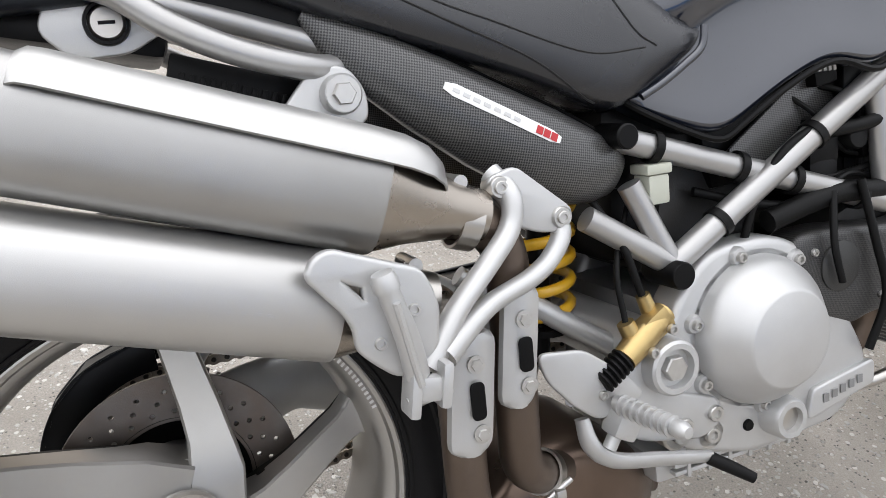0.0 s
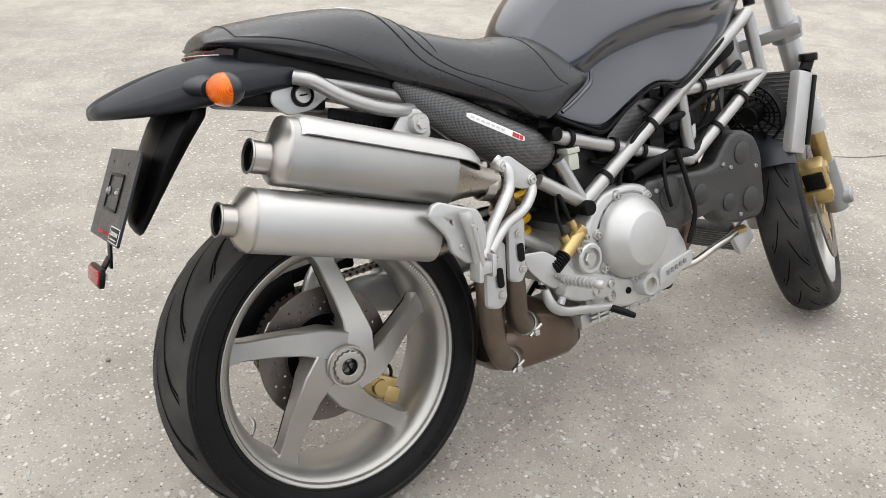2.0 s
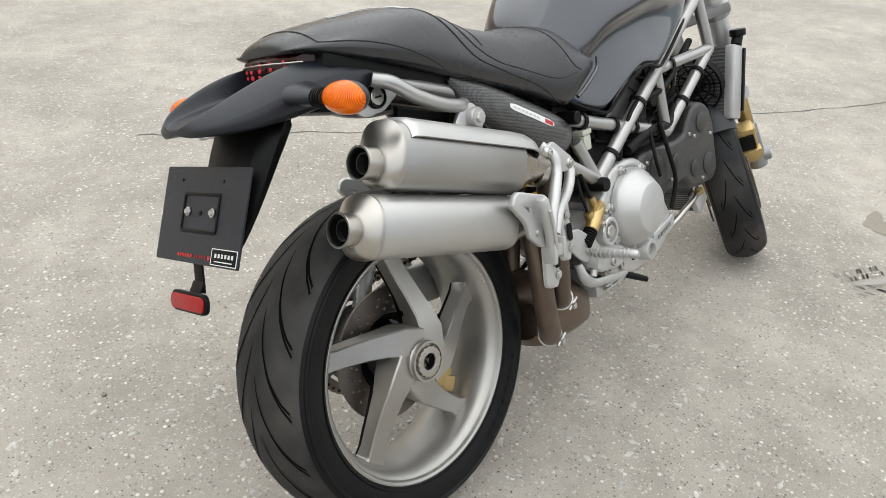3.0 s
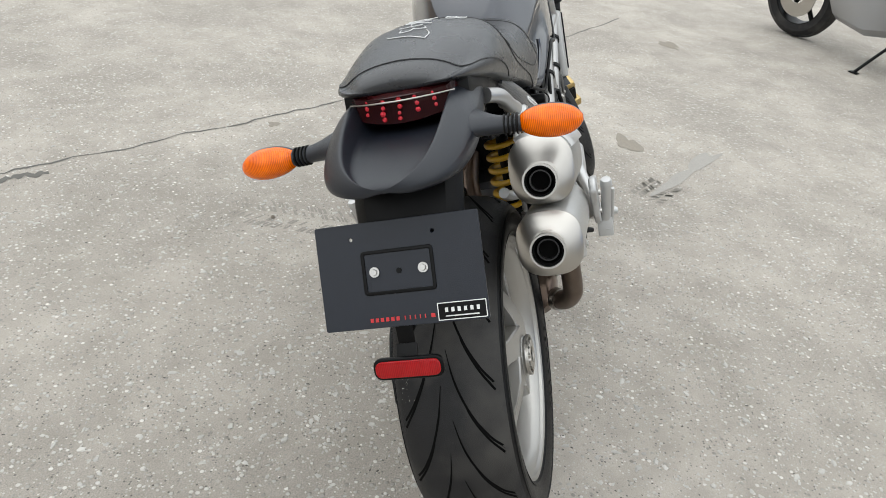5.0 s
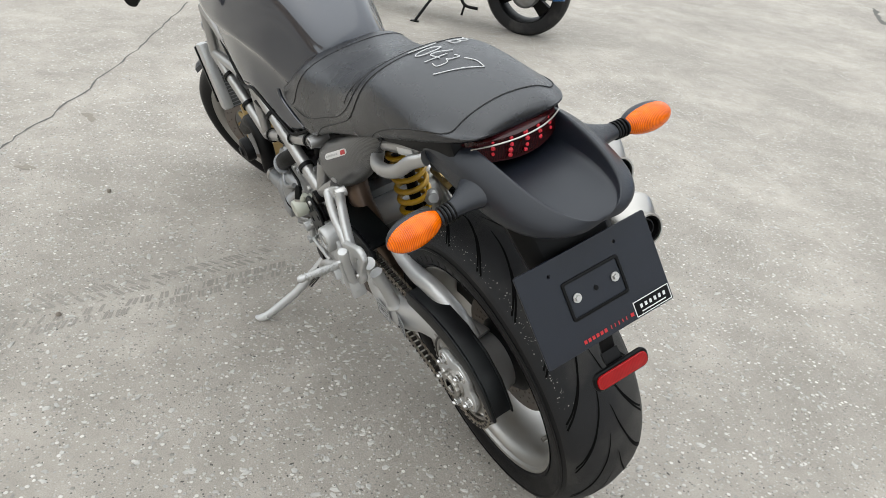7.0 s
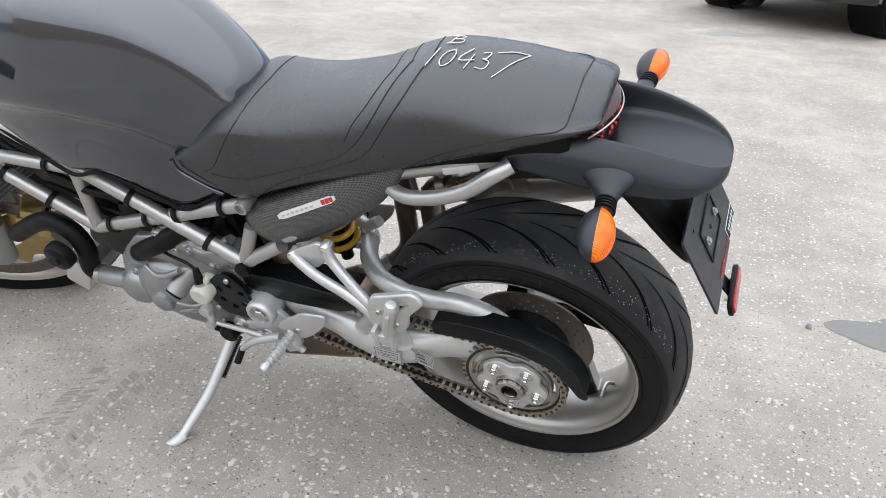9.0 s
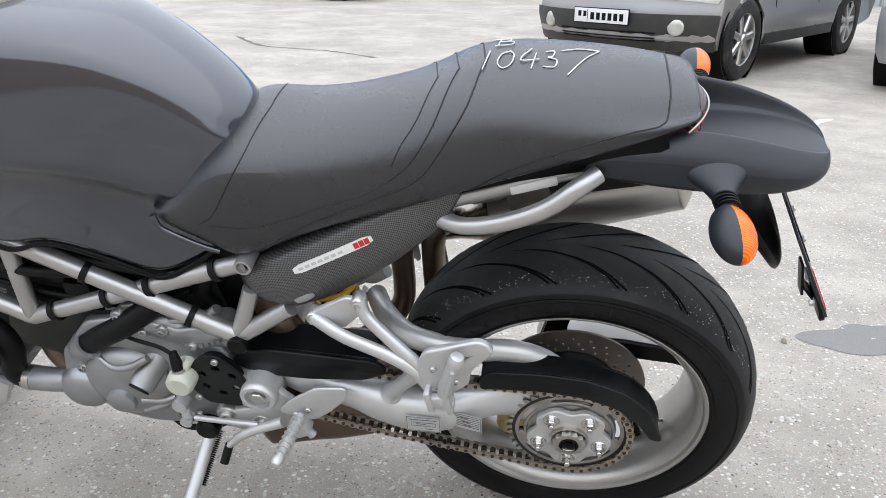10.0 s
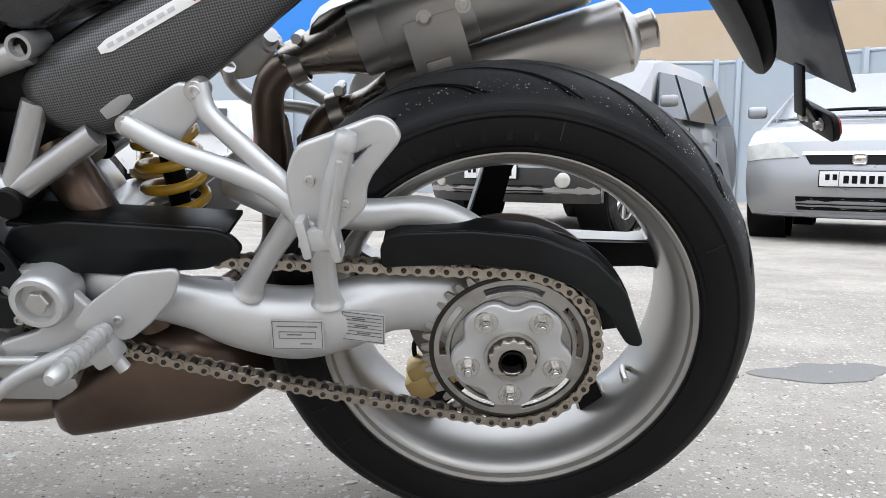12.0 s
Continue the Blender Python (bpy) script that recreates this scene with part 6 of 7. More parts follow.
# -- shock absorber
shock = part("shock_absorber", join(tube([(.425, -.045, .375), (.445, -.045, .64)], .014, 16), lathe([(.028, 0), (.034, 0), (.034, .012), (.028, .012)], (.4435, -.045, .60), (.08, 0, 1), 28, closed=True), lathe([(.0, .02), (.030, .02), (.030, .0), (.0, .0)], (.4445, -.045, .61), (.08, 0, 1), 28), lathe([(0, 0), (.033, 0), (.033, .008), (0, .008)], (.430, -.045, .412), (.08, 0, 1), 28)), M_BLACK, bike, "rear shock absorber")
coil = []
for i in range(121):
    t = i / 120
    a = 2 * math.pi * 6.2 * t
    c = Vector((.4305, -.045, .420)).lerp(Vector((.444, -.045, .600)), t)
    coil.append(c + Vector((.037 * math.cos(a), .037 * math.sin(a), 0)))
part("spring", tube(coil, .0068, 10, 1), M_SPRING, shock, "yellow coil spring")
part("shock_link", join(tube([(.385, -.070, .472), (.44, -.080, .432), (.505, -.090, .386)], .0135, 14), tube([(.33, -.045, .50), (.36, -.05, .478), (.39, -.07, .468)], .012)), M_ALU, shock)

# -- exhaust
collector_rings = []
for x, zc, hz, yc, hy in ((.318, .238, .028, -.060, .040), (.336, .237, .052, -.042, .070), (.375, .236, .070, -.030, .088), (.43, .234, .076, -.022, .094), (.475, .220, .068, -.018, .092), (.52, .200, .052, -.010, .088), (.560, .183, .036, .004, .076), (.580, .175, .030, .012, .052), (.600, .160, .021, -.004, .028)):
    yc, hy = yc + .011, hy + .011
    collector_rings.append([Vector((x + .02 * (math.sin(a)) * (1 if x < .4 else .4), yc + hy * abs(math.cos(a)) ** .55 * math.copysign(1, math.cos(a)), zc - .003 + hz * abs(math.sin(a)) ** .55 * math.copysign(1, math.sin(a)))) for a in [2 * math.pi * j / 28 for j in range(28)]])
collector = part("exhaust_collector", smooth_loft(collector_rings), M_RUST, bike, "brown heat-tinted exhaust collector box", angle=60)
part("down_pipe", tube([(.255, -.177, .601), (.290, -.175, .587), (.318, -.170, .570), (.333, -.168, .535), (.333, -.168, .45), (.332, -.165, .36), (.338, -.155, .315), (.365, -.135, .285), (.41, -.10, .262)], .0225, 18), M_PIPE, collector, "brown heat-tinted exhaust pipe")
part("down_pipe", tube([(.205, -.178, .524), (.238, -.174, .514), (.258, -.168, .500), (.268, -.163, .47), (.270, -.165, .40), (.270, -.165, .30), (.282, -.158, .255), (.315, -.130, .222), (.37, -.09, .21)], .0225, 18), M_PIPE, collector, "brown heat-tinted exhaust pipe")
part("front_pipe", tube([(.585, .020, .160), (.66, .045, .165), (.80, .045, .185), (.98, .02, .235), (1.03, .0, .30), (1.0, 0, .36)], .022, 18), M_PIPE, collector)
part("rear_header", tube([(.44, .055, .30), (.47, .06, .40), (.495, .065, .47), (.53, .05, .53)], [.024, .027, .028, .026], 18), M_RUST, collector)
for p, d in (((.375, -.128, .28), (.5, .4, -.35)), ((.325, -.122, .218), (.6, .6, -.15))):
    cl = part("pipe_clamp", lathe([(.0232, -.008), (.0262, -.008), (.0262, .008), (.0232, .008)], p, d, 28, closed=True), M_STEEL, collector)
    part("clamp_bolt", join(block((.012, .02, .012), (p[0] + .005, p[1] - .022, p[2] - .016), .002), tube([(p[0] - .01, p[1] - .024, p[2] - .02), (p[0] + .022, p[1] - .024, p[2] - .004)], .0035)), M_BOLT, cl)
# heat shields
for (x, z0, z1) in ((.272, .362, .482), (.326, .398, .515)):
    sh = part("heat_shield", smooth_loft([[Vector((x + .12 * (z - (z0 + z1) / 2) + u * f * (1 if x < .3 else .85), -.196 - .006 * math.cos(u / .026 * 1.4) + d, z)) for u, d in ((-.024, .006), (-.022, .0), (-.012, -.003), (0, -.004), (.012, -.003), (.022, 0), (.024, .006), (.018, .003), (0, .0), (-.018, .003))] for z, f in ((z0, .55), (z0 + .003, .80), (z0 + .009, .96), (z0 + .016, 1), (z1 - .016, 1), (z1 - .009, .96), (z1 - .003, .80), (z1, .55))]), M_ALU, collector, "curved silver heat shield")
    part("shield_slot", side_sheet(rounded([(x - .007, z0 + .038), (x + .007, z0 + .038), (x + .007, z1 - .045), (x - .007, z1 - .045)], .006), -.2095, (), .002, .0005), M_BLACK, sh)
    for z in (z0 + .022, z1 - .028):
        part("shield_bolt", hexbolt((x + .002, -.207, z), (0, -1, 0), .006, .004), M_BOLT, sh, smooth=False)


def oval(c, w, h, ax, n=40, p=0.75):
    """A ring of a muffler's squarish oval section round its axis."""
    side = Vector((0, 1, 0))
    up = ax.cross(side).normalized() * (1 if ax.cross(side).z > 0 else -1)
    out = []
    for j in range(n):
        a = 2 * math.pi * j / n
        ca, sa = math.cos(a), math.sin(a)
        out.append(c + side * w * math.copysign(abs(ca) ** p, ca) + up * h * math.copysign(abs(sa) ** p, sa))
    return out


def muffler(front, rear, w, h, tip_len, drop, name, body_mat, label, parent):
    F, R = Vector(front), Vector(rear)
    ax = (R - F).normalized()
    L = (R - F).length
    body = part(name, smooth_loft([oval(F, w * .99, h * .99, ax), oval(F + ax * .002, w, h, ax), oval(F + ax * (L - .002), w, h, ax), oval(R, w * .985, h * .985, ax)]), body_mat, parent, label)
    part("front_cone", smooth_loft([oval(F + ax * .001, w * .97, h * .97, ax), oval(F - ax * .035, w * .78, h * .72, ax, p=.85), oval(F - ax * .075, .030, .028, ax, p=1), oval(F - ax * .11, .0255, .0255, ax, p=1)]), M_CONE, body, "heat-tinted steel cone")
    dn = Vector((-.2, 0, -.98)) * drop
    part("end_cap", smooth_loft([oval(R - ax * .002, w * 1.005, h * 1.005, ax), oval(R + ax * .003, w * 1.005, h * 1.005, ax), oval(R + ax * .005 + dn * .1, w * .985, h * .97, ax, p=.8), oval(R + ax * .0095 + dn * .4, w * .91, h * .88, ax, p=.84), oval(R + ax * .0155 + dn * .8, w * .74, h * .69, ax, p=.9), oval(R + ax * .0195 + dn, w * .60, h * .56, ax, p=.95), oval(R + ax * .021 + dn, .0265, .0265, ax, p=1)]), M_STEEL, body, "brushed steel end cap")
    q0, q1 = R + ax * .016 + dn, R + ax * (.020 + tip_len) + dn
    tipb = lathe([(.0245, 0), (.0250, (q1 - q0).length - .004), (.0268, (q1 - q0).length - .002), (.0265, (q1 - q0).length), (.0235, (q1 - q0).length), (.0225, 0)], q0, ax, 36, closed=True)
    tip = part("tail_pipe", tipb, M_STEEL, body, "brushed steel tail pipe")
    part("inner_pipe", lathe([(.0165, -.01), (.0165, (q1 - q0).length - .010), (.0145, (q1 - q0).length - .010), (.0145, -.01)], q0, ax, 30, closed=True), M_DARKCASE, body)
    # near-black lining and disc paint the darkness inside the pipe's mouth
    part("pipe_shade_lining", lathe([(.0224, .002), (.0230, (q1 - q0).length - .003), (.0205, (q1 - q0).length - .003), (.0205, .002)], q0, ax, 30, closed=True), M_GROOVE, body)
    part("pipe_shade_disc", lathe([(0, .0105), (.0240, .0105), (.0240, .004), (0, .004)], q0, ax, 30), M_GROOVE, body)
    return body, F, R, ax, L


upper, F, R, ax, L = muffler((.202, -.178, .622), (-.0822, -.180, .7188), .0500, .0535, .031, .014, "upper_muffler", M_MUFF_DARK, "upper oval silencer in satin grey metal", bike)
# bright heat shield over the upper silencer
sh_rings = []
for t, k in ((-.20, .52), (-.17, .74), (-.12, .90), (-.05, .98), (.05, 1.0), (.5, 1.0), (.895, 1.0), (.935, .98), (.957, .90)):
    c = F + ax * (L * t)
    ring_out, ring_in = [], []
    for j in range(17):
        a = radians(24 + 104 * j / 16)
        ca, sa = math.cos(a), math.sin(a)
        u = -Vector((0, 1, 0)) * .0500 * math.copysign(abs(ca) ** .75, ca)
        up = Vector((-ax.z, 0, ax.x)) if ax.x > 0 else Vector((ax.z, 0, -ax.x))
        v = up * .0520 * math.copysign(abs(sa) ** .75, sa)
        ring_out.append(c + (u + v) * (1.16 * k + .0))
        ring_in.append(c + (u + v) * (1.10 * k + .0))
    sh_rings.append(ring_out + list(reversed(ring_in)))
part("muffler_shield", smooth_loft(sh_rings), M_MUFF, upper, "bright silver heat shield with rounded ends", angle=50)
lug = part("muffler_lug", join(side_sheet(rounded([(.135, .690), (.175, .735), (.205, .738), (.222, .715), (.222, .685)], .012, 5), -.120, (), .010, .003), lathe([(0, -.140), (.017, -.140), (.019, -.137), (.019, -.105), (0, -.105)], (.198, 0, .713), seg=28)), M_ALU, upper)
part("lug_bolt", hexbolt((.198, -.140, .713), (0, -1, 0), .011, .008), M_BOLT, upper, smooth=False)
lower, F2, R2, ax2, L2 = muffler((.152, -.180, .531), (-.1552, -.182, .6289), .0500, .0495, .026, .003, "lower_muffler", M_MUFF, "lower oval silencer in bead-blasted aluminium", bike)
for body, mat, rows in ((upper, M_MUFF_DARK, ()), (lower, M_MUFF, ((-.10, .611, .05, .012), (.05, .5575, .10, .003)))):
    for cx, cz, w, h in rows:
        for i in range(9):
            part("engraving", bars([(-w / 2 + w * (i + .5) / 9, 0, w / 9 * .6, h * .8)], Matrix.Translation((cx, -.2302, cz)) @ Matrix.Rotation(radians(17.6), 4, "Y") @ XZ, .0004), mat, body, recalc=False)
for p in ((.288, -.176, .586), (.235, -.178, .517)):
    cl = part("muffler_clamp", lathe([(.0262, -.010), (.0292, -.010), (.0292, .010), (.0262, .010)], p, ax, 28, closed=True), M_STEEL, bike)
    part("clamp_bolt", join(block((.016, .02, .014), (p[0] - .004, p[1] + .006, p[2] + .034), .003), lathe([(0, .02), (.007, .02), (.007, -.02), (0, -.02)], (p[0] - .004, p[1] + .006, p[2] + .037), (0, 1, 0), 12)), M_BOLT, cl)
band = []
for t in (.123, .128, .527, .532):
    ring = oval(F + ax * (L * t), .0500, .0535, ax)
    mid = F + ax * (L * t)
    arc = [p for p in ring if (p - mid).y > .004]
    arc.sort(key=lambda p: p.z)
    band.append([mid + (p - mid) * (1.022 if .125 < t < .530 else 1.006) for p in arc] + [mid + (p - mid) * .99 for p in reversed(arc)])
part("muffler_band", smooth_loft(band), M_MUFF_DARK, bike, "satin grey band round the silencer", angle=50)
part("muffler_strap", join(block((.075, .004, .10), (.090, -.128, .610), .001, (0, 17.6, 0)), block((.034, .010, .034), (.088, -.122, .588), .003, (0, 17.6, 0))), M_MUFF_DARK, bike, "grey plate that joins the silencers")
for q in ((.062, .672), (.112, .655)):
    part("strap_bolt", hexbolt((q[0], -.1275, q[1]), (0, 1, 0), .007, .004), M_BOLT, bike, smooth=False)

# -- under the tank, between the frame tubes
tray = part("inner_tray", join(block((.30, .15, .17), (.95, 0, .605), .02, (0, -8, 0)), block((.17, .19, .11), (1.055, 0, .745), .03, (0, -22, 0))), M_BLACK, bike, "black inner tray with the air intake")
part("throttle_pulley", join(lathe([(0, .004), (.021, .004), (.021, -.004), (0, -.004)], (1.012, -.104, .622), (.2, -1, .2), 20), block((.030, .010, .012), (1.029, -.102, .635), .002, (0, 25, 0)), block((.012, .012, .034), (.997, -.102, .617), .002)), M_BRASS, bike, "worn brass throttle pulley")
part("pulley_bolt", hexbolt((1.012, -.110, .622), (.2, -1, .2), .008, .005), M_BOLT, bike, smooth=False)
part("hose_plug", lathe([(0, .010), (.015, .008), (.017, .004), (.017, -.022), (0, -.022)], (.850, -.128, .600), (0, -1, .1), 20), M_RUBBER, bike)
part("fluid_bottle", join(tube([(.930, -.108, .548), (.930, -.108, .586)], .016, 14), tube([(.930, -.108, .588), (.930, -.108, .602)], .010, 12)), M_WHITE_PLASTIC, bike, "small milky plastic bottle")
plug = part("wire_connector", block((.036, .026, .040), (.800, -.118, .688), .004, (0, -10, 0)), M_BLACK, bike, "black wire connector")
for i in range(4):
    part("connector_pin", block((.005, .003, .012), (.788 + .008 * i, -.132, .690), .001, (0, -10, 0)), M_BOLT, plug, smooth=False)
for k, P in enumerate((((.76, -.11, .66), (.79, -.128, .63), (.84, -.120, .585), (.90, -.11, .57)), ((.80, -.11, .67), (.83, -.13, .655), (.87, -.12, .62), (.88, -.11, .55)), ((.98, -.10, .70), (1.0, -.115, .66), (.985, -.118, .60), (.95, -.10, .56)),
                       ((.91, -.11, .69), (.94, -.125, .64), (1.00, -.115, .625), (1.06, -.10, .65)), ((.72, -.13, .56), (.78, -.140, .545), (.84, -.13, .555), (.90, -.12, .54)), ((.86, .11, .68), (.90, .125, .64), (.95, .118, .60), (1.02, .10, .62)))):
    part("wire", tube([*P], .0032 + .0008 * (k % 3), 8, 8), M_RUBBER, bike)

# -- tank


def body_ring(x, w, zt, zb, tuck=.80, knee=.80):
    """One cross-section of the tank: a domed top with a hard shoulder, hollowed for the knees, flared at the bottom."""
    h = zt - zb
    sh = min(.165, h * .54)
    half = [(0, zt), (.34 * w, zt - .005), (.57 * w, zt - .016), (.68 * w, zt - .032), (.76 * w, zt - sh * .36), (.87 * w, zt - sh * .63), (.955 * w, zt - sh * .87), (w, zt - sh * 1.03), (.99 * w, zt - sh * 1.13), (w * (.25 + .75 * knee), zt - sh * 1.24), (w * knee, zt - sh * 1.37), (w * (.5 * knee + .5 * tuck), zb + h * .14), (tuck * w, zb + .010), (tuck * w * .93, zb)]
    return [Vector((x, y, z)) for y, z in half] + [Vector((x, -y, z)) for y, z in reversed(half[1:])]


TANK = [(.485, .060, .838, .715, .8, .95), (.500, .092, .866, .690, .9, .94), (.535, .112, .904, .660, .95, .90), (.590, .130, .948, .634, .99, .86), (.630, .141, .972, .620, 1.0, .84), (.66, .148, .988, .636, 1.0, .83), (.70, .157, 1.000, .662, .99, .83), (.75, .166, 1.010, .686, .97, .83),
        (.79, .172, 1.017, .694, .95, .83), (.835, .177, 1.023, .680, .94, .84), (.87, .179, 1.022, .686, .92, .85), (.95, .178, 1.012, .725, .88, .87), (1.05, .166, .990, .778, .86, .89), (1.12, .136, .945, .815, .84, .92), (1.165, .090, .895, .835, .8, .9), (1.18, .05, .87, .84, .8, .9)]
tank = part("fuel_tank", smooth_loft([body_ring(*r) for r in TANK]), M_TANK, bike, "glossy dark grey metallic fuel tank")
subdivided(tank, 2)
cap = part("filler_cap", lathe([(0, 1.034), (.040, 1.034), (.046, 1.032), (.050, 1.026), (.068, 1.024), (.070, 1.018), (.070, 1.00), (0, 1.00)], (.838, .0, 0), (0, 0, 1), 48), M_STEEL, tank, "pale metal fuel filler cap")
for i in range(6):
    a = math.pi / 3 * i
    part("cap_bolt", capbolt((.838 + .059 * math.cos(a), .059 * math.sin(a), 1.024), (0, 0, 1), .004, .004), M_BOLT, cap)
for s in (1, -1):
    edge = [(.505, .098, .690), (.54, .111, .664), (.59, .128, .636), (.630, .140, .622), (.66, .146, .638), (.70, .153, .664), (.75, .159, .688), (.79, .161, .695), (.835, .164, .682), (.87, .162, .688), (.95, .155, .727), (1.05, .142, .780), (1.13, .105, .822)]
    part("tank_edge_trim", tube([mirror(q, s) for q in edge], .0042, 8, 5), M_BLACK, tank)

for s in (1, -1):
    part("tank_lip", tube([mirror(q, s) for q in ((0.607, 0.145, 0.748), (0.602, 0.145, 0.725), (0.579, 0.143, 0.708), (0.551, 0.140, 0.691), (0.527, 0.136, 0.679))], .0045, 10, 6), M_TANK, tank)

# -- seat


def seat_ring(x, w, zt, zb, round_top=1.0):
    h = zt - zb
    half = [(0, zt), (.38 * w, zt - .003), (.68 * w, zt - .012 * round_top), (.88 * w, zt - .030 * round_top), (.99 * w, zt - min(.075, h * .55)), (1.02 * w, zt - h * .75), (.97 * w, zb + .006), (.86 * w, zb)]
    return [Vector((x, y, z)) for y, z in half] + [Vector((x, -y, z)) for y, z in reversed(half[1:])]


SEAT = [(-0.126, 0.060, 0.902, 0.889, 0.4), (-0.123, 0.080, 0.912, 0.886, 0.6), (-0.1, 0.098, 0.921, 0.88), (-0.05, 0.113, 0.927, 0.866), (0.02, 0.124, 0.931, 0.845), (0.1, 0.129, 0.933, 0.818), (0.155, 0.131, 0.927, 0.797), (0.2, 0.131, 0.908, 0.78), (0.245, 0.131, 0.883, 0.763), (0.3, 0.131, 0.868, 0.744), (0.36, 0.134, 0.852, 0.722), (0.42, 0.137, 0.844, 0.698), (0.475, 0.14, 0.845, 0.668), (0.505, 0.142, 0.842, 0.662), (0.54, 0.142, 0.822, 0.686), (0.575, 0.141, 0.8, 0.704), (0.6, 0.138, 0.784, 0.716), (0.614, 0.13, 0.772, 0.73), (0.621, 0.112, 0.762, 0.742)]
seat = part("seat", smooth_loft([seat_ring(*r) for r in SEAT]), M_VINYL, bike, "black vinyl two-level seat")
subdivided(seat, 2)


def on_seat(x, side, drop):
    """A place on the seat's skin: drop 0 is the middle of the top, 1 the lower edge."""
    S = sorted(SEAT, key=lambda r: r[0])
    x = max(S[0][0], min(S[-1][0], x))
    for a, b in zip(S, S[1:]):
        if a[0] <= x <= b[0]:
            t = (x - a[0]) / (b[0] - a[0])
            ra, rb = seat_ring(*a), seat_ring(*b)
            k = drop * 7
            i = min(6, int(k))
            f = k - i
            p = ra[i].lerp(ra[i + 1], f).lerp(rb[i].lerp(rb[i + 1], f), t)
            return Vector((p.x, p.y * side, p.z))
    return Vector((x, 0, 0))


# -- carbon side covers with badges
COVER = ((.176, .785, .006, .006), (.200, .765, .020, .014), (.235, .738, .031, .024), (.290, .702, .040, .032), (.350, .664, .046, .038), (.410, .630, .049, .041), (.452, .608, .047, .040), (.484, .597, .038, .034), (.504, .592, .026, .022), (.512, .592, .010, .008))
N2 = Vector((.50, 0, .866))


def cover_y(x, z):
    """How far out the side cover's skin lies at a place of its side view."""
    def off(r):
        return (x - r[0]) * .866 - (z - r[1]) * .5
    for a, b in zip(COVER, COVER[1:]):
        fa, fb = off(a), off(b)
        if fa >= 0 >= fb:
            t = fa / (fa - fb)
            r = [p + (q - p) * t for p, q in zip(a, b)]
            k = ((x - r[0]) * .5 + (z - r[1]) * .866) / (r[2] * 1.12)
            return .102 + r[3] * max(0, 1 - k * k) ** .375
    return .102


def on_cover(outline, s, lift, thick=.002, n=1):
    """A thin patch that follows the cover's skin; outline: two long edges of equal count."""
    rings = []
    for (xa, za), (xb, zb) in outline:
        line = [(xa + (xb - xa) * k / 4, za + (zb - za) * k / 4) for k in range(5)]
        top = [Vector((x, s * (cover_y(x, z) + lift), z)) for x, z in line]
        rings.append(top + [p - Vector((0, s * thick, 0)) for p in reversed(top)])
    return smooth_loft(rings)


def strip(x0, z0, x1, z1, h, n=8, ends=0.0):
    d = Vector((x1 - x0, 0, z1 - z0))
    nn = Vector((-d.z, 0, d.x)).normalized() * h / 2
    out = []
    for k in range(n + 1):
        p = Vector((x0, 0, z0)) + d * (k / n)
        w = nn * (.55 if ends and k in (0, n) else 1)
        out.append(((p.x - w.x, p.z - w.z), (p.x + w.x, p.z + w.z)))
    return out


for s in (1, -1):
    rings = []
    for x, zc, hh, bulge in COVER:
        if s < 0:
            zc, hh = zc + .004, hh * .88
        c = Vector((x, 0, zc))
        sec = []
        for j in range(17):
            a = -math.pi / 2 + math.pi * j / 16
            sec.append(c + N2 * (hh * 1.12 * math.sin(a)) + Vector((0, s * (.102 + bulge * abs(math.cos(a)) ** .75), 0)))
        sec += [c + N2 * (hh * .8) + Vector((0, s * .092, 0)), c + N2 * (-hh * .8) + Vector((0, s * .092, 0))]
        rings.append(sec)
    side = part("side_cover", smooth_loft(rings), M_CARBON, bike, "carbon fibre side cover", angle=60)
    part("cover_rim", tube([c + N2 * (hh * 1.12) + Vector((0, s * .103, 0)) for c, hh in [(Vector((x, 0, z)), h) for x, z, h, _ in COVER[1:-1]]], .0022, 8), M_BLACK, side)
    if s > 0:
        X0, Z0, X1, Z1 = .418, .653, .296, .718
    else:
        X0, Z0, X1, Z1 = .300, .712, .420, .645
    badge = part("badge", on_cover(strip(X0, Z0, X1, Z1, .0125, 12, 1), s, .0016), M_SILVERLABEL, side, "narrow silver badge strip")

    def at(t):
        return X0 + (X1 - X0) * t, Z0 + (Z1 - Z0) * t

    for k in range(3):
        part("badge_mark", on_cover(strip(*at(.78 + .065 * k), *at(.835 + .065 * k), .0082, 2), s, .0024), M_REDLABEL, badge)
    for k in range(7):
        part("badge_bar", on_cover(strip(*at(.07 + .085 * k), *at(.125 + .085 * k), .0038, 2), s, .0022), M_ALU, badge)
    if s > 0:
        part("cover_sticker", on_cover([((.428, .594), (.424, .584)), ((.416, .603), (.410, .590)), ((.404, .610), (.399, .599)), ((.395, .611), (.393, .606))], s, .0014), M_LABELPRINT, side, "torn pale sticker")

# -- stitching on the seat
seat_skin = seat.evaluated_get(bpy.context.evaluated_depsgraph_get())


def stitched(rows, s, r):
    """A stitched seam that lies on the seat's skin."""
    line = []
    for p in spline([on_seat(x, s, d) for x, d in rows], 8):
        _, place, normal, _ = seat_skin.closest_point_on_mesh(p)
        line.append(place + normal * (r * .25))
    return tube(line, r, 6, 1)


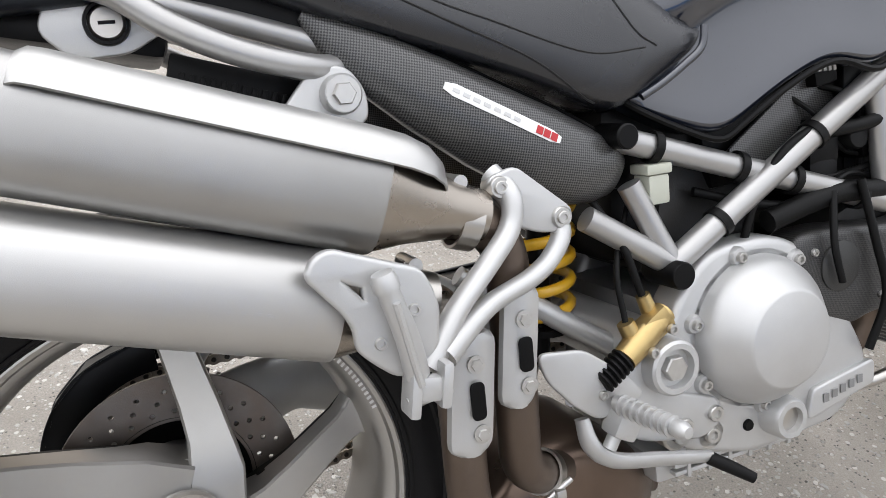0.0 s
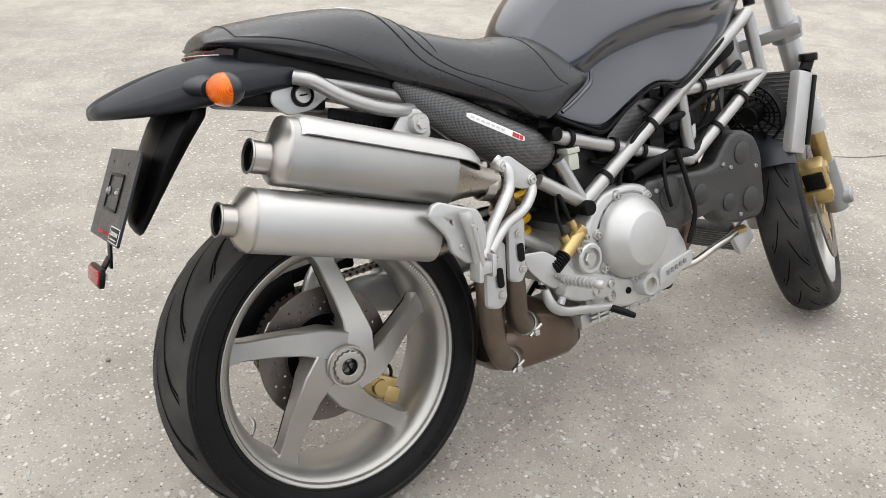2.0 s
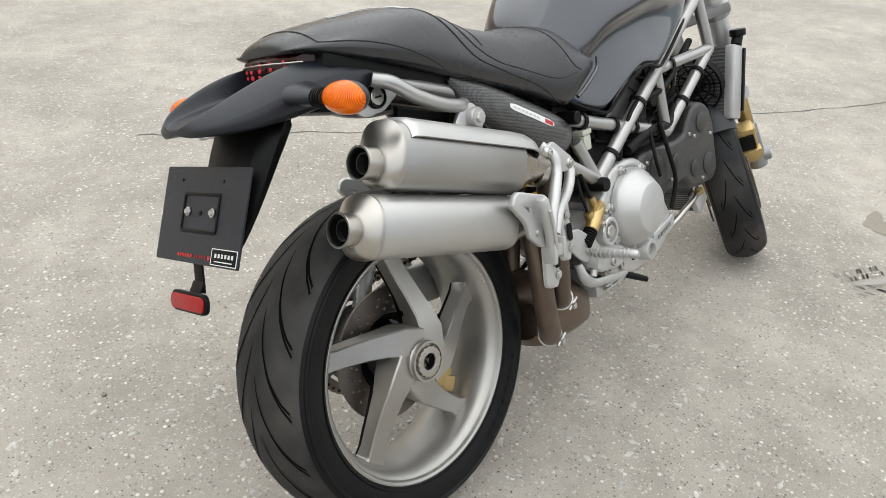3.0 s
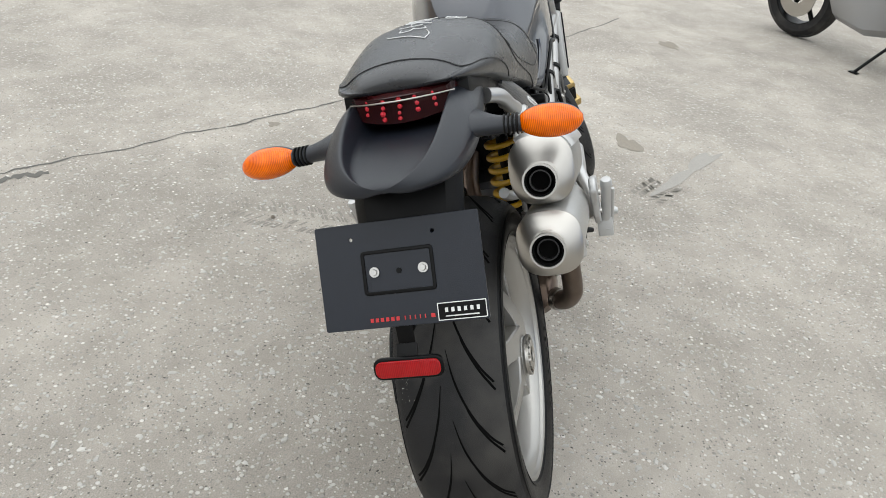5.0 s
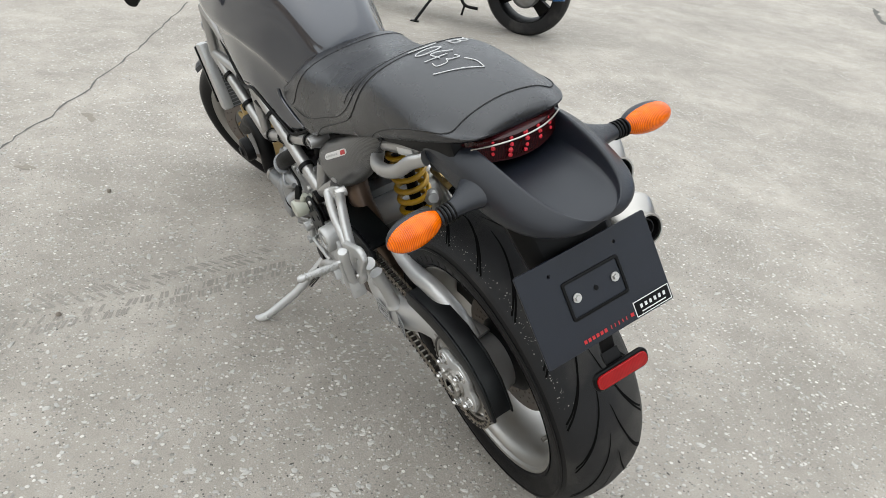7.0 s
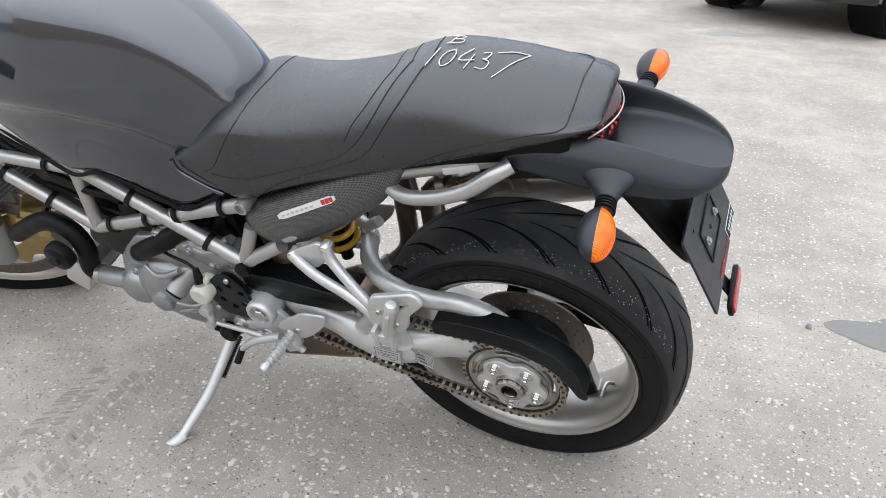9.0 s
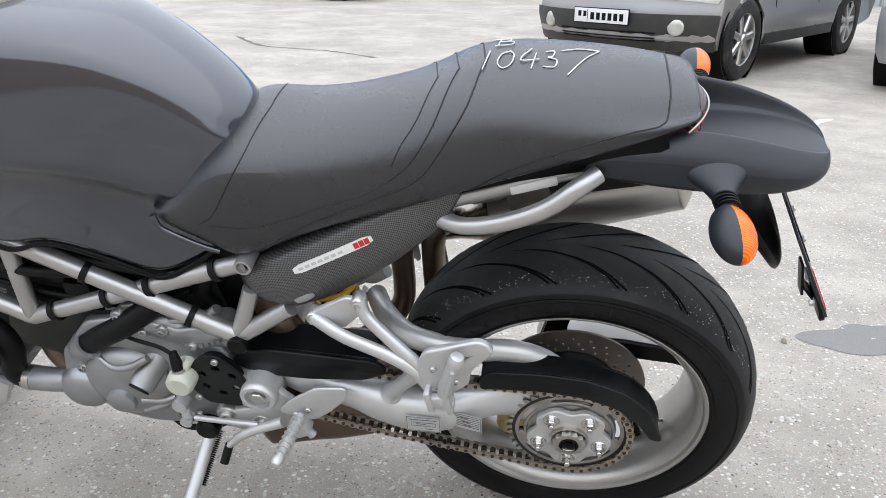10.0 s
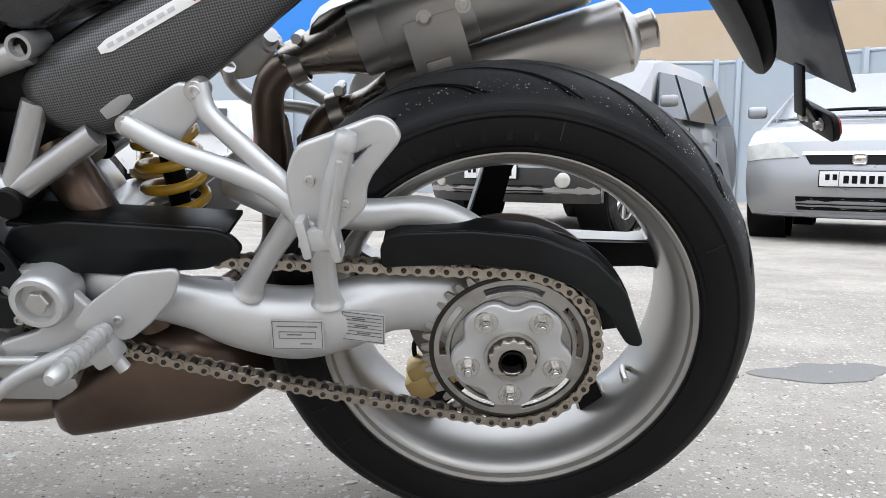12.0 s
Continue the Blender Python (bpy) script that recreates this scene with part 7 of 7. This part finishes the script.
for s in (1, -1):
    for rows, r in (([(.150, .0), (.165, .30), (.195, .50), (.23, .62), (.30, .70), (.40, .78), (.47, .90)], .0013),
                    ([(.185, .0), (.205, .32), (.235, .50), (.285, .60), (.36, .64), (.46, .68), (.53, .66)], .0011),
                    ([(.215, .0), (.230, .25), (.250, .40), (.262, .50)], .0009),
                    ([(-.085, .0), (-.085, .28), (-.078, .46), (-.055, .56), (.0, .62), (.06, .69), (.12, .78), (.16, .88)], .0012),
                    ([(.462, .0), (.470, .30), (.490, .48), (.520, .60), (.545, .66)], .0010)):
        part("seat_seam", stitched(rows, s, r), M_VINYL_GRIP, seat)


def strokes(polys, place, r=.0009):
    bm = bmesh.new()
    for pts in polys:
        P = spline([(u, v, 0) for u, v in pts], 6)
        tube([place(p.x, p.y) for p in P], r, 6, 1, bm=bm)
    return bm


def seat_top(u, v):
    """u runs back along the seat, v across to the right side, on the top of the seat's hump."""
    x, y = .155 - .93 * u, .034 - 1.46 * v
    side = 1 if y >= 0 else -1
    S = sorted(SEAT, key=lambda r: r[0])
    w = 0.125
    p = on_seat(x, side, 0)
    for k in range(41):
        q = on_seat(x, side, k / 40 * .6)
        if abs(q.y) >= abs(y):
            p = q
            break
    return Vector((x, y, p.z + .0004))


# the lot mark "B 10437" written by hand across the seat
MARK = [
    [(.004, .004), (.010, .040)],
    [(.040, .036), (.028, .030), (.024, .014), (.032, .004), (.043, .010), (.046, .026), (.040, .036)],
    [(.070, .040), (.056, .016), (.082, .018)], [(.077, .030), (.072, .002)],
    [(.090, .034), (.102, .036), (.100, .024), (.094, .022), (.106, .018), (.103, .006), (.088, .006)],
    [(.112, .038), (.138, .044), (.165, .042)], [(.165, .042), (.146, .024), (.122, -.006)],
    [(.020, .052), (.022, .074)], [(.014, .074), (.036, .073), (.034, .064), (.020, .063)], [(.020, .063), (.040, .062), (.040, .053), (.015, .052)],
]
part("chalk_mark", strokes(MARK, seat_top), M_CHALK, seat, "hand-written white lot mark B 10437")

# -- tail


def tail_ring(x, w, zc, ze, zb, dip):
    """Across the tail: raised ridges, a sunken tray between them, sloping flanks and an under side."""
    half = [(0, zc - dip), (.46 * w, zc - dip), (.56 * w, zc - dip * .93), (.63 * w, zc - dip * .10), (.67 * w, zc), (.82 * w, zc - (zc - ze) * .35), (w, ze), (.99 * w, zb + .007), (.86 * w, zb), (.4 * w, zb + .004)]
    return [Vector((x, y, z)) for y, z in half] + [Vector((x, 0, zb + .006))] + [Vector((x, -y, z)) for y, z in reversed(half[1:])]


TAIL = [(.075, .084, .836, .828, .814, .02), (.065, .092, .846, .832, .812, .03), (.02, .101, .858, .840, .808, .04), (-.04, .107, .870, .848, .804, .055), (-.10, .112, .878, .850, .800, .052), (-.15, .113, .875, .843, .797, .043), (-.20, .110, .864, .832, .795, .032), (-.245, .101, .850, .824, .796, .022), (-.277, .084, .838, .818, .799, .013), (-.297, .058, .828, .815, .802, .006), (-.306, .030, .820, .812, .804, .002)]
tail = part("tail_fairing", smooth_loft([tail_ring(*r) for r in TAIL]), M_PLASTIC, bike, "matt dark grey plastic tail fairing")
subdivided(tail, 2)
for s in (1, -1):
    root = []
    for y, cx, cz, hx, hz in ((.080, -.140, .834, .058, .018), (.098, -.145, .832, .046, .018), (.112, -.148, .830, .034, .0165), (.126, -.151, .827, .023, .0145), (.140, -.153, .825, .0165, .0128), (.156, -.155, .8235, .0130, .0118), (.172, -.156, .823, .0120, .0115)):
        root.append([Vector(mirror((cx + hx * math.cos(a), y, cz + hz * math.sin(a)), s)) for a in [2 * math.pi * k / 20 for k in range(20)]])
    stalk = part("indicator_stalk", smooth_loft(root), M_PLASTIC, tail, angle=60)
    for i in range(4):
        part("bellows_rib", lathe([(.0112, -.0020), (.0150, -.0011), (.0150, .0011), (.0112, .0020)], mirror((-.1545 - .0006 * i, .149 + .0058 * i, .8238), s), (0, s, -.05), 20, closed=True), M_RUBBER, stalk)
    shell, lens = [], []
    N = 18
    for i in range(N + 1):
        t = i / N
        y = .171 + .086 * t
        h = (t - .50) / .50 if t > .50 else (t - .50) / .56
        r = .0240 * max(.03, 1 - abs(h) ** 2.0) ** .5
        cx, cz = -.155 - .006 * t, .8225 - .003 * t
        ring_a, ring_b = [], []
        for j in range(17):
            a = -math.pi / 2 + math.pi * j / 16
            ring_a.append(Vector(mirror((cx + .002 + r * 1.10 * math.cos(a), y, cz + r * math.sin(a)), s)))
            ring_b.append(Vector(mirror((cx + .002 - r * 1.02 * math.cos(a), y, cz + r * math.sin(a)), s)))
        shell.append(ring_a)
        lens.append(ring_b)
    part("indicator_shell", smooth_loft(shell), M_PLASTIC, tail, "dark plastic indicator housing")
    part("indicator_lens", smooth_loft(lens), M_AMBER, tail, "clear amber ribbed indicator lens")
    for i in range(15):
        k = -7 + i
        y = .214 + .0048 * k
        h = .020 * max(.05, 1 - (abs(k) / 8.2) ** 2) ** .5
        part("lens_rib", tube([mirror((-.158 - .021 * math.cos(math.radians(q)) * h / .020, y, .8215 + h * math.sin(math.radians(q))), s) for q in (-74, -48, -24, -4)], .0008, 6), M_ORANGE, tail)
# tail lamp
lamp_rings = []
for x, w, z0, z1 in ((-.075, .074, .836, .884), (-.112, .084, .838, .886), (-.130, .080, .840, .886), (-.139, .070, .845, .882)):
    lamp_rings.append([Vector((x + .10 * (y / .084) ** 2 * .35, y, z)) for y, z in [(w * q, z0 + .004 * q * q) for q in (-1, -.75, -.5, -.25, 0, .25, .5, .75, 1)] + [(w * q, z1 + .002 * (1 - q * q)) for q in (1, .75, .5, .25, 0, -.25, -.5, -.75, -1)]])
lamp = part("tail_lamp", smooth_loft(lamp_rings), M_REDDARK, tail, "smoked red tail lamp with bright dots")
for i in range(5):
    for j in range(4):
        y = -.050 + .025 * i
        z = .851 + .0092 * j
        y += .0022 * math.sin(7 * i + 5 * j)
        part("lamp_dot", lathe([(0, .0030), (.0028, .002), (.0036 + .0008 * math.sin(3 * i + 11 * j), 0)], (-.1375 + .035 * (y / .084) ** 2 + (.0025 if j in (0, 3) else 0), y, z), (-1, 0, .15), 10), M_DOT, lamp)
part("lamp_rim", tube([(-.085 + .035 * (y / .084) ** 2 - .0575, y, .879 - .006 * (y / .084) ** 2) for y in (-.080, -.06, -.04, -.02, 0, .02, .04, .06, .080)], .0014, 8), M_STEEL, lamp, "pale bright lens edge")
part("seat_base", block((.46, .20, .05), (.13, 0, .80), .015, (0, 18, 0)), M_BLACK, bike, "black plastic tray under the seat")
part("under_tail", block((.16, .15, .03), (-.02, 0, .79), .01, (0, 12, 0)), M_BLACK, bike)
vent = part("louvred_tray", block((.13, .012, .034), (.115, -.080, .730), .003, (0, 17, 0)), M_BLACK, bike, "black louvred tray")
for i in range(12):
    part("louvre", block((.005, .016, .022), (.062 + .009 * i, -.082, .736 - .0028 * i), .001, (0, 17, 0)), M_BLACK, vent)
# seat lock
lock = part("seat_lock_plate", side_sheet(rounded([(-.045, .790), (-.02, .765), (.025, .768), (.065, .790), (.055, .815), (-.03, .825)], .010, 4), -.084, (), .006, .002), M_ALU, bike, "grey plate with the seat lock")
part("seat_lock", join(lathe([(.016, -.096), (.0185, -.096), (.0195, -.093), (.0195, -.085), (.016, -.085)], (.010, 0, .793), seg=32, closed=True)), M_BLACK, lock)
part("lock_barrel", lathe([(0, -.095), (.013, -.095), (.0155, -.093), (.0155, -.085), (0, -.085)], (.010, 0, .793), seg=28), M_STEEL, lock)
part("key_slot", block((.014, .002, .003), (.010, -.0955, .793), .0005), M_BLACK, lock)
part("frame_label", side_sheet(rounded([(.045, .803), (.105, .783), (.108, .795), (.048, .815)], .002), .1035, (), .001, .0003), M_SILVERLABEL, bike, "silver printed frame label")

# -- number plate holder (empty carrier plate)
hang_rings = []
for x, z, w, d in ((-.150, .818, .086, .060), (-.19, .775, .088, .048), (-.222, .730, .084, .038), (-.255, .680, .074, .026), (-.275, .640, .05, .014), (-.283, .622, .03, .008)):
    hang_rings.append([Vector((x + dx, y, z + dz)) for y, dx, dz in ((-w, 0, 0), (-w * .8, -d * .5, .01), (0, -d * .65, .012), (w * .8, -d * .5, .01), (w, 0, 0), (w * .9, d * .5, -.012), (0, d * .7, -.016), (-w * .9, d * .5, -.012))])
hanger = part("plate_hanger", smooth_loft(hang_rings), M_BLACK, bike, "black plastic number plate hanger")
subdivided(hanger, 1)
PL = Matrix(((0, math.sin(radians(-27.0)) * 1.0, -math.cos(radians(27.0)), -.2945), (-1, 0, 0, .010), (0, math.cos(radians(27.0)), math.sin(radians(-27.0)), .686), (0, 0, 0, 1)))
PL = Matrix.Translation((-.2945, .010, .686)) @ Matrix(((0, .456, -.890, 0), (-1, 0, 0, 0), (0, .890, .456, 0), (0, 0, 0, 1)))
window = rounded([(-.050, -.024), (.046, -.024), (.046, .030), (-.050, .030)], .004)
plate = part("carrier_plate", sheet(rounded([(-.117, -.073), (.117, -.073), (.117, .073), (-.117, .073)], .003), [ring_pts(.0035, 14, (-.066, .052)), ring_pts(.0035, 14, (.052, .052))], .004, .0008, PL), M_PLATE, bike, "empty dark weave-patterned number plate carrier", smooth=False)
part("plate_recess", sheet(rounded([(-.053, -.027), (.049, -.027), (.049, .033), (-.053, .033)], .005), [window], .003, .001, PL @ Matrix.Translation((0, 0, .0025))), M_BLACK, plate)
for u in (-.036, .034):
    part("plate_bolt", hexbolt(PL @ Vector((u, .004, .003)), PL.to_3x3() @ Vector((0, 0, 1)), .0048, .005), M_BOLT, plate, smooth=False)
part("plate_hole", lathe([(0, .0012), (.004, .0012), (.004, 0)], PL @ Vector((-.001, .003, .0018)), PL.to_3x3() @ Vector((0, 0, 1)), 14), M_BLACK, plate)
part("dealer_sticker", sheet(rounded([(.048, -.070), (.114, -.070), (.114, -.048), (.048, -.048)], .001), (), .0008, .0002, PL @ Matrix.Translation((0, 0, .0024))), M_BLACK, plate, "small black dealer sticker with pale bars")
part("sticker_rim", sheet(rounded([(.047, -.071), (.115, -.071), (.115, -.047), (.047, -.047)], .001), [rounded([(.0479, -.0701), (.1141, -.0701), (.1141, -.0479), (.0479, -.0479)], .001)], .001, .0002, PL @ Matrix.Translation((0, 0, .0027))), M_WHITEPRINT, plate)
for r in [(.0595 + .0088 * i, -.0570, .0042, .0060) for i in range(6)] + [(.081, -.0655, .046, .0016)]:
    part("sticker_bar", bars([r], PL @ Matrix.Translation((0, 0, .0034)), .0008), M_WHITEPRINT, plate, recalc=False)
for u, w in [(-.048 + .0075 * i, .0058) for i in range(6)] + [(.000 + .0072 * i, .0018) for i in range(5)] + [(.040, .007)]:
    part("plate_marking", bars([(u, -.0625, w * .8, .0055)], PL @ Matrix.Translation((0, 0, .0027)), .0006), M_REDLABEL, plate, recalc=False)
arm_r = part("reflector_arm", join(block((.004, .024, .058), (-.322, .018, .600), .001, (0, 12, 0)), block((.004, .030, .03), (-.335, .018, .578), .001, (0, 40, 0))), M_BLACK, bike)
RF = Matrix.Translation((-.350, .016, .566)) @ Matrix(((0, .28, -.96, 0), (-1, 0, 0, 0), (0, .96, .28, 0), (0, 0, 0, 1)))
refl = part("reflector_base", sheet(rounded([(-.049, -.014), (.049, -.014), (.049, .014), (-.049, .014)], .012, 5), (), .008, .002, RF), M_BLACK, bike)
part("reflector", sheet(rounded([(-.046, -.011), (.046, -.011), (.046, .011), (-.046, .011)], .010, 5), (), .004, .001, RF @ Matrix.Translation((0, 0, .005))), M_RED, refl, "red rear reflector")
for u in (-.02, .02):
    part("reflector_nut", hexbolt(RF @ Vector((u, 0, -.004)), RF.to_3x3() @ Vector((0, 0, -1)), .005, .008), M_BOLT, refl, smooth=False)

# -- front end, steered to the left
HEAD = Vector((1.406, 0, .300))
AXDIR = Vector((-.407, 0, .9135))
STEER = 30.0
turn = Matrix.Translation((.02, -.04, -.0385)) @ Matrix.Translation(HEAD) @ Matrix.Rotation(radians(STEER), 4, AXDIR) @ Matrix.Translation(-HEAD)
FA = Vector((1.440, 0, .300))


def steered(name, bm, material, parent, label="", **kw):
    bm.transform(turn)
    return part(name, bm, material, parent, label, **kw)


FT = [(.224, -.052), (.232, -.056), (.243, -.060), (.256, -.0625), (.268, -.060), (.279, -.052), (.288, -.038), (.295, -.020), (.2975, 0)]
FT = FT + [(r, -y) for r, y in reversed(FT[:-1])]
FRIM = [(.232, -.053), (.226, -.0545), (.2215, -.050), (.214, -.046), (.206, -.03), (.203, 0), (.206, .03), (.214, .046), (.2215, .050), (.226, .0545), (.232, .053), (.226, .044), (.214, .02), (.214, -.02), (.226, -.044)]
front_wheel = steered("front_wheel", lathe(FRIM, FA, seg=80, closed=True), M_WHEEL, bike, "grey cast front wheel rim")
ftyre = steered("tyre", tyre_mesh(FT, FA, .280, 100), [M_TYRE, M_TREAD], front_wheel, "black front tyre with worn tread")
steered("tread_groove", grooves(FT, FA, .29, [([(0, .004), (.10, .012), (.24, .026), (.34, .042)], 0.0), ([(0.05, .030), (.16, .042), (.22, .050)], 0.15)], 17, .0028), M_GROOVE, ftyre)
for k in range(5):
    a = radians(40 + 72 * k)
    rings = []
    for r, w, d in ((.02, .04, .05), (.05, .036, .034), (.10, .028, .026), (.16, .026, .024), (.19, .032, .028), (.208, .05, .034)):
        rings.append([FA + Vector((r * math.cos(a) - u * math.sin(a), v, r * math.sin(a) + u * math.cos(a))) for u, v in ((-w / 2, -d / 2 + .004), (-w / 2 + .004, -d / 2), (w / 2 - .004, -d / 2), (w / 2, -d / 2 + .004), (w / 2, d / 2 - .004), (w / 2 - .004, d / 2), (-w / 2 + .004, d / 2), (-w / 2, d / 2 - .004))])
    steered("spoke", smooth_loft(rings), M_WHEEL, front_wheel)
steered("hub", lathe([(0, -.06), (.03, -.06), (.035, -.05), (.035, .05), (.03, .06), (0, .06)], FA, seg=32), M_WHEEL, front_wheel)
fh = [ring_pts(.004, 10, (r * math.cos(a), r * math.sin(a))) for i in range(20) for r, a in ((.148, 2 * math.pi * i / 20), (.134, 2 * math.pi * (i + .4) / 20))]
for s in (1, -1):
    steered("brake_disc", sheet(ring_pts(.160, 80), [ring_pts(.118, 60), *fh], .005, .0005, Matrix.Translation(FA + Vector((0, s * .072, 0))) @ XZ), M_DISC, front_wheel, "drilled front brake disc", smooth=False)
    steered("disc_carrier", sheet(rounded([((.122 if i % 2 else .085) * math.cos(math.pi * i / 10), (.122 if i % 2 else .085) * math.sin(math.pi * i / 10)) for i in range(20)], .02, 4), [ring_pts(.04, 30)], .006, .001, Matrix.Translation(FA + Vector((0, s * .068, 0))) @ XZ), M_GOLD, front_wheel)
    y = s * .105
    up = Vector((-.315, 0, .949))
    base = FA + Vector((.0, y, .0))
    fork = steered("fork_leg", tube([base - up * .03, base + up * .12], [.030, .027], 20), M_CASE, bike, "silver fork bottom casting")
    steered("fork_slider", tube([base + up * .08, base + up * .26], .0215, 20), M_GOLD, fork, "gold fork slider")
    steered("fork_tube", tube([base + up * .225, base + up * .64], .0275, 20), M_ALU, fork, "silver upper fork tube")
    steered("fork_collar", lathe([(.026, -.02), (.031, -.02), (.031, .015), (.026, .015)], base + up * .235, up, 24, closed=True), M_ALU, fork)
    steered("fork_clamp", lathe([(.026, -.022), (.037, -.022), (.037, .022), (.026, .022)], base + up * .50, up, 24, closed=True), M_CASE, fork)
    cal = steered("front_caliper", join(block((.055, .065, .125), FA + Vector((-.120, s * .082, .075)), .012, (0, -28, 0)), block((.03, .075, .03), FA + Vector((-.115, s * .082, .105)), .006, (0, -28, 0)), block((.03, .075, .03), FA + Vector((-.138, s * .082, .045)), .006, (0, -28, 0))), M_GOLD, bike, "gold front brake caliper")
    steered("pad_slot", block((.03, .05, .05), FA + Vector((-.148, s * .082, .082)), .004, (0, -28, 0)), M_BLACK, cal)
steered("axle_nut", lathe([(0, -.150), (.018, -.150), (.022, -.145), (.022, -.12), (0, -.12)], FA, seg=24), M_CASE, front_wheel)
yoke = steered("steering_yoke", join(block((.075, .29, .035), FA + Vector((-.160, 0, .480)), .012, (0, -18, 0))), M_CASE, bike, "silver cast lower yoke")
part("steering_head", tube([(1.190, 0, .80), (1.250, 0, .665)], .034, 24), M_FRAME, frame_obj)
fend = []
for i in range(15):
    a = radians(58 + 92 * i / 14)
    fend.append([FA + Vector((r * math.cos(a), y, r * math.sin(a))) for y, r in ((-.066, .292), (-.062, .305), (-.045, .316), (0, .321), (.045, .316), (.062, .305), (.066, .292), (.060, .300), (.043, .311), (0, .316), (-.043, .311), (-.060, .300))])
steered("front_fender", smooth_loft(fend), M_PLASTIC, bike, "dark grey front fender")
# radiator
rad = part("radiator", block((.035, .27, .205), (1.290, 0, .553), .004, (0, 14, 0)), M_FIN, bike, "grey finned radiator")
for i in range(20):
    part("radiator_fin", block((.040, .268, .0022), (1.290 + (-.095 + .010 * i) * .242, 0, .553 + (-.095 + .010 * i)), 0, (0, 14, 0)), M_CASE, rad, smooth=False)
for s in (1, -1):
    part("radiator_tank", block((.058, .030, .205), (1.292, s * .148, .553), .009, (0, 14, 0)), M_ALU, rad, "silver radiator end tank")
    part("radiator_guard", block((.014, .034, .175), (1.326, s * .150, .553), .003, (0, 14, 0)), M_BLACK, rad, "black plastic edge strip")
part("radiator_cap", join(lathe([(0, .018), (.020, .018), (.022, .015), (.022, .0), (0, 0)], (1.342, -.150, .674), (0, 0, 1), 24), tube([(1.325, -.150, .650), (1.342, -.150, .676)], .015, 14)), M_BLACK, rad)
fan = part("radiator_fan", lathe([(.078, .012), (.083, .012), (.083, -.012), (.078, -.012)], (1.250, -.055, .560), (1, 0, .24), 40, closed=True), M_BLACK, rad, "black caged radiator fan")
for i in range(12):
    a = math.pi * i / 6
    part("fan_rib", block((.004, .004, .066), (1.250 + .010 * math.sin(a), -.055 + .042 * math.cos(a), .560 + .042 * math.sin(a)), .001, (math.degrees(a) * 1 - 90, 0, 0)), M_BLACK, fan)
part("fan_motor", lathe([(0, .03), (.026, .03), (.028, .026), (.028, -.01), (0, -.01)], (1.250, -.055, .560), (-1, 0, -.24), 24), M_BLACK, fan)
for rr in (.045, .058):
    part("fan_ring", lathe([(rr, -.002), (rr + .003, -.002), (rr + .003, .002), (rr, .002)], (1.246, -.055, .560), (1, 0, .24), 40, closed=True), M_BLACK, fan)
# oil cooler
oc = part("oil_cooler", block((.030, .20, .075), (1.085, 0, .275), .004, (0, -30, 0)), M_FIN, bike, "small finned oil cooler")
for i in range(8):
    part("cooler_fin", block((.034, .198, .0022), (1.085 - (-.030 + .0085 * i) * .5, 0, .275 + (-.030 + .0085 * i) * .87), 0, (0, -30, 0)), M_CASE, oc, smooth=False)
for s in (1, -1):
    part("cooler_end", block((.066, .020, .070), (1.094, s * .110, .275), .010, (0, -30, 0)), M_ALU, oc)
part("oil_pipe", tube([(1.065, -.118, .295), (1.02, -.130, .292), (.96, -.135, .285), (.90, -.130, .268), (.86, -.12, .262)], .0085, 12), M_STEEL, oc, "steel oil line")
part("oil_fitting", lathe([(0, .02), (.012, .02), (.012, -.01), (0, -.01)], (1.075, -.118, .296), (1, -.1, .05), 6), M_GOLD, oc, smooth=False)
# bars
steered("handlebar", tube([(1.18, .355, 1.025), (1.205, .30, 1.035), (1.215, .16, 1.045), (1.215, .06, 1.01), (1.215, -.06, 1.01), (1.215, -.16, 1.045), (1.205, -.30, 1.035), (1.18, -.355, 1.025)], .011, 14), M_BLACK, bike, "black handlebar")
for s in (1, -1):
    steered("grip", tube([mirror((1.208, .265, 1.034), s), mirror((1.178, .365, 1.023), s)], .017, 16), M_RUBBER, bike, "black rubber grip")
    steered("bar_riser", tube([mirror((1.205, .05, .86), s), mirror((1.213, .06, 1.01), s)], .014, 14), M_BLACK, bike)
part("loose_hose", tube([(.74, -.10, .30), (.80, -.12, .25), (.82, -.11, .225), (.80, -.08, .22)], .007), M_RUBBER, bike)
part("loose_hose", tube([(.74, .12, .27), (.70, .13, .235), (.64, .12, .235), (.60, .10, .25)], .006), M_RUBBER, bike)
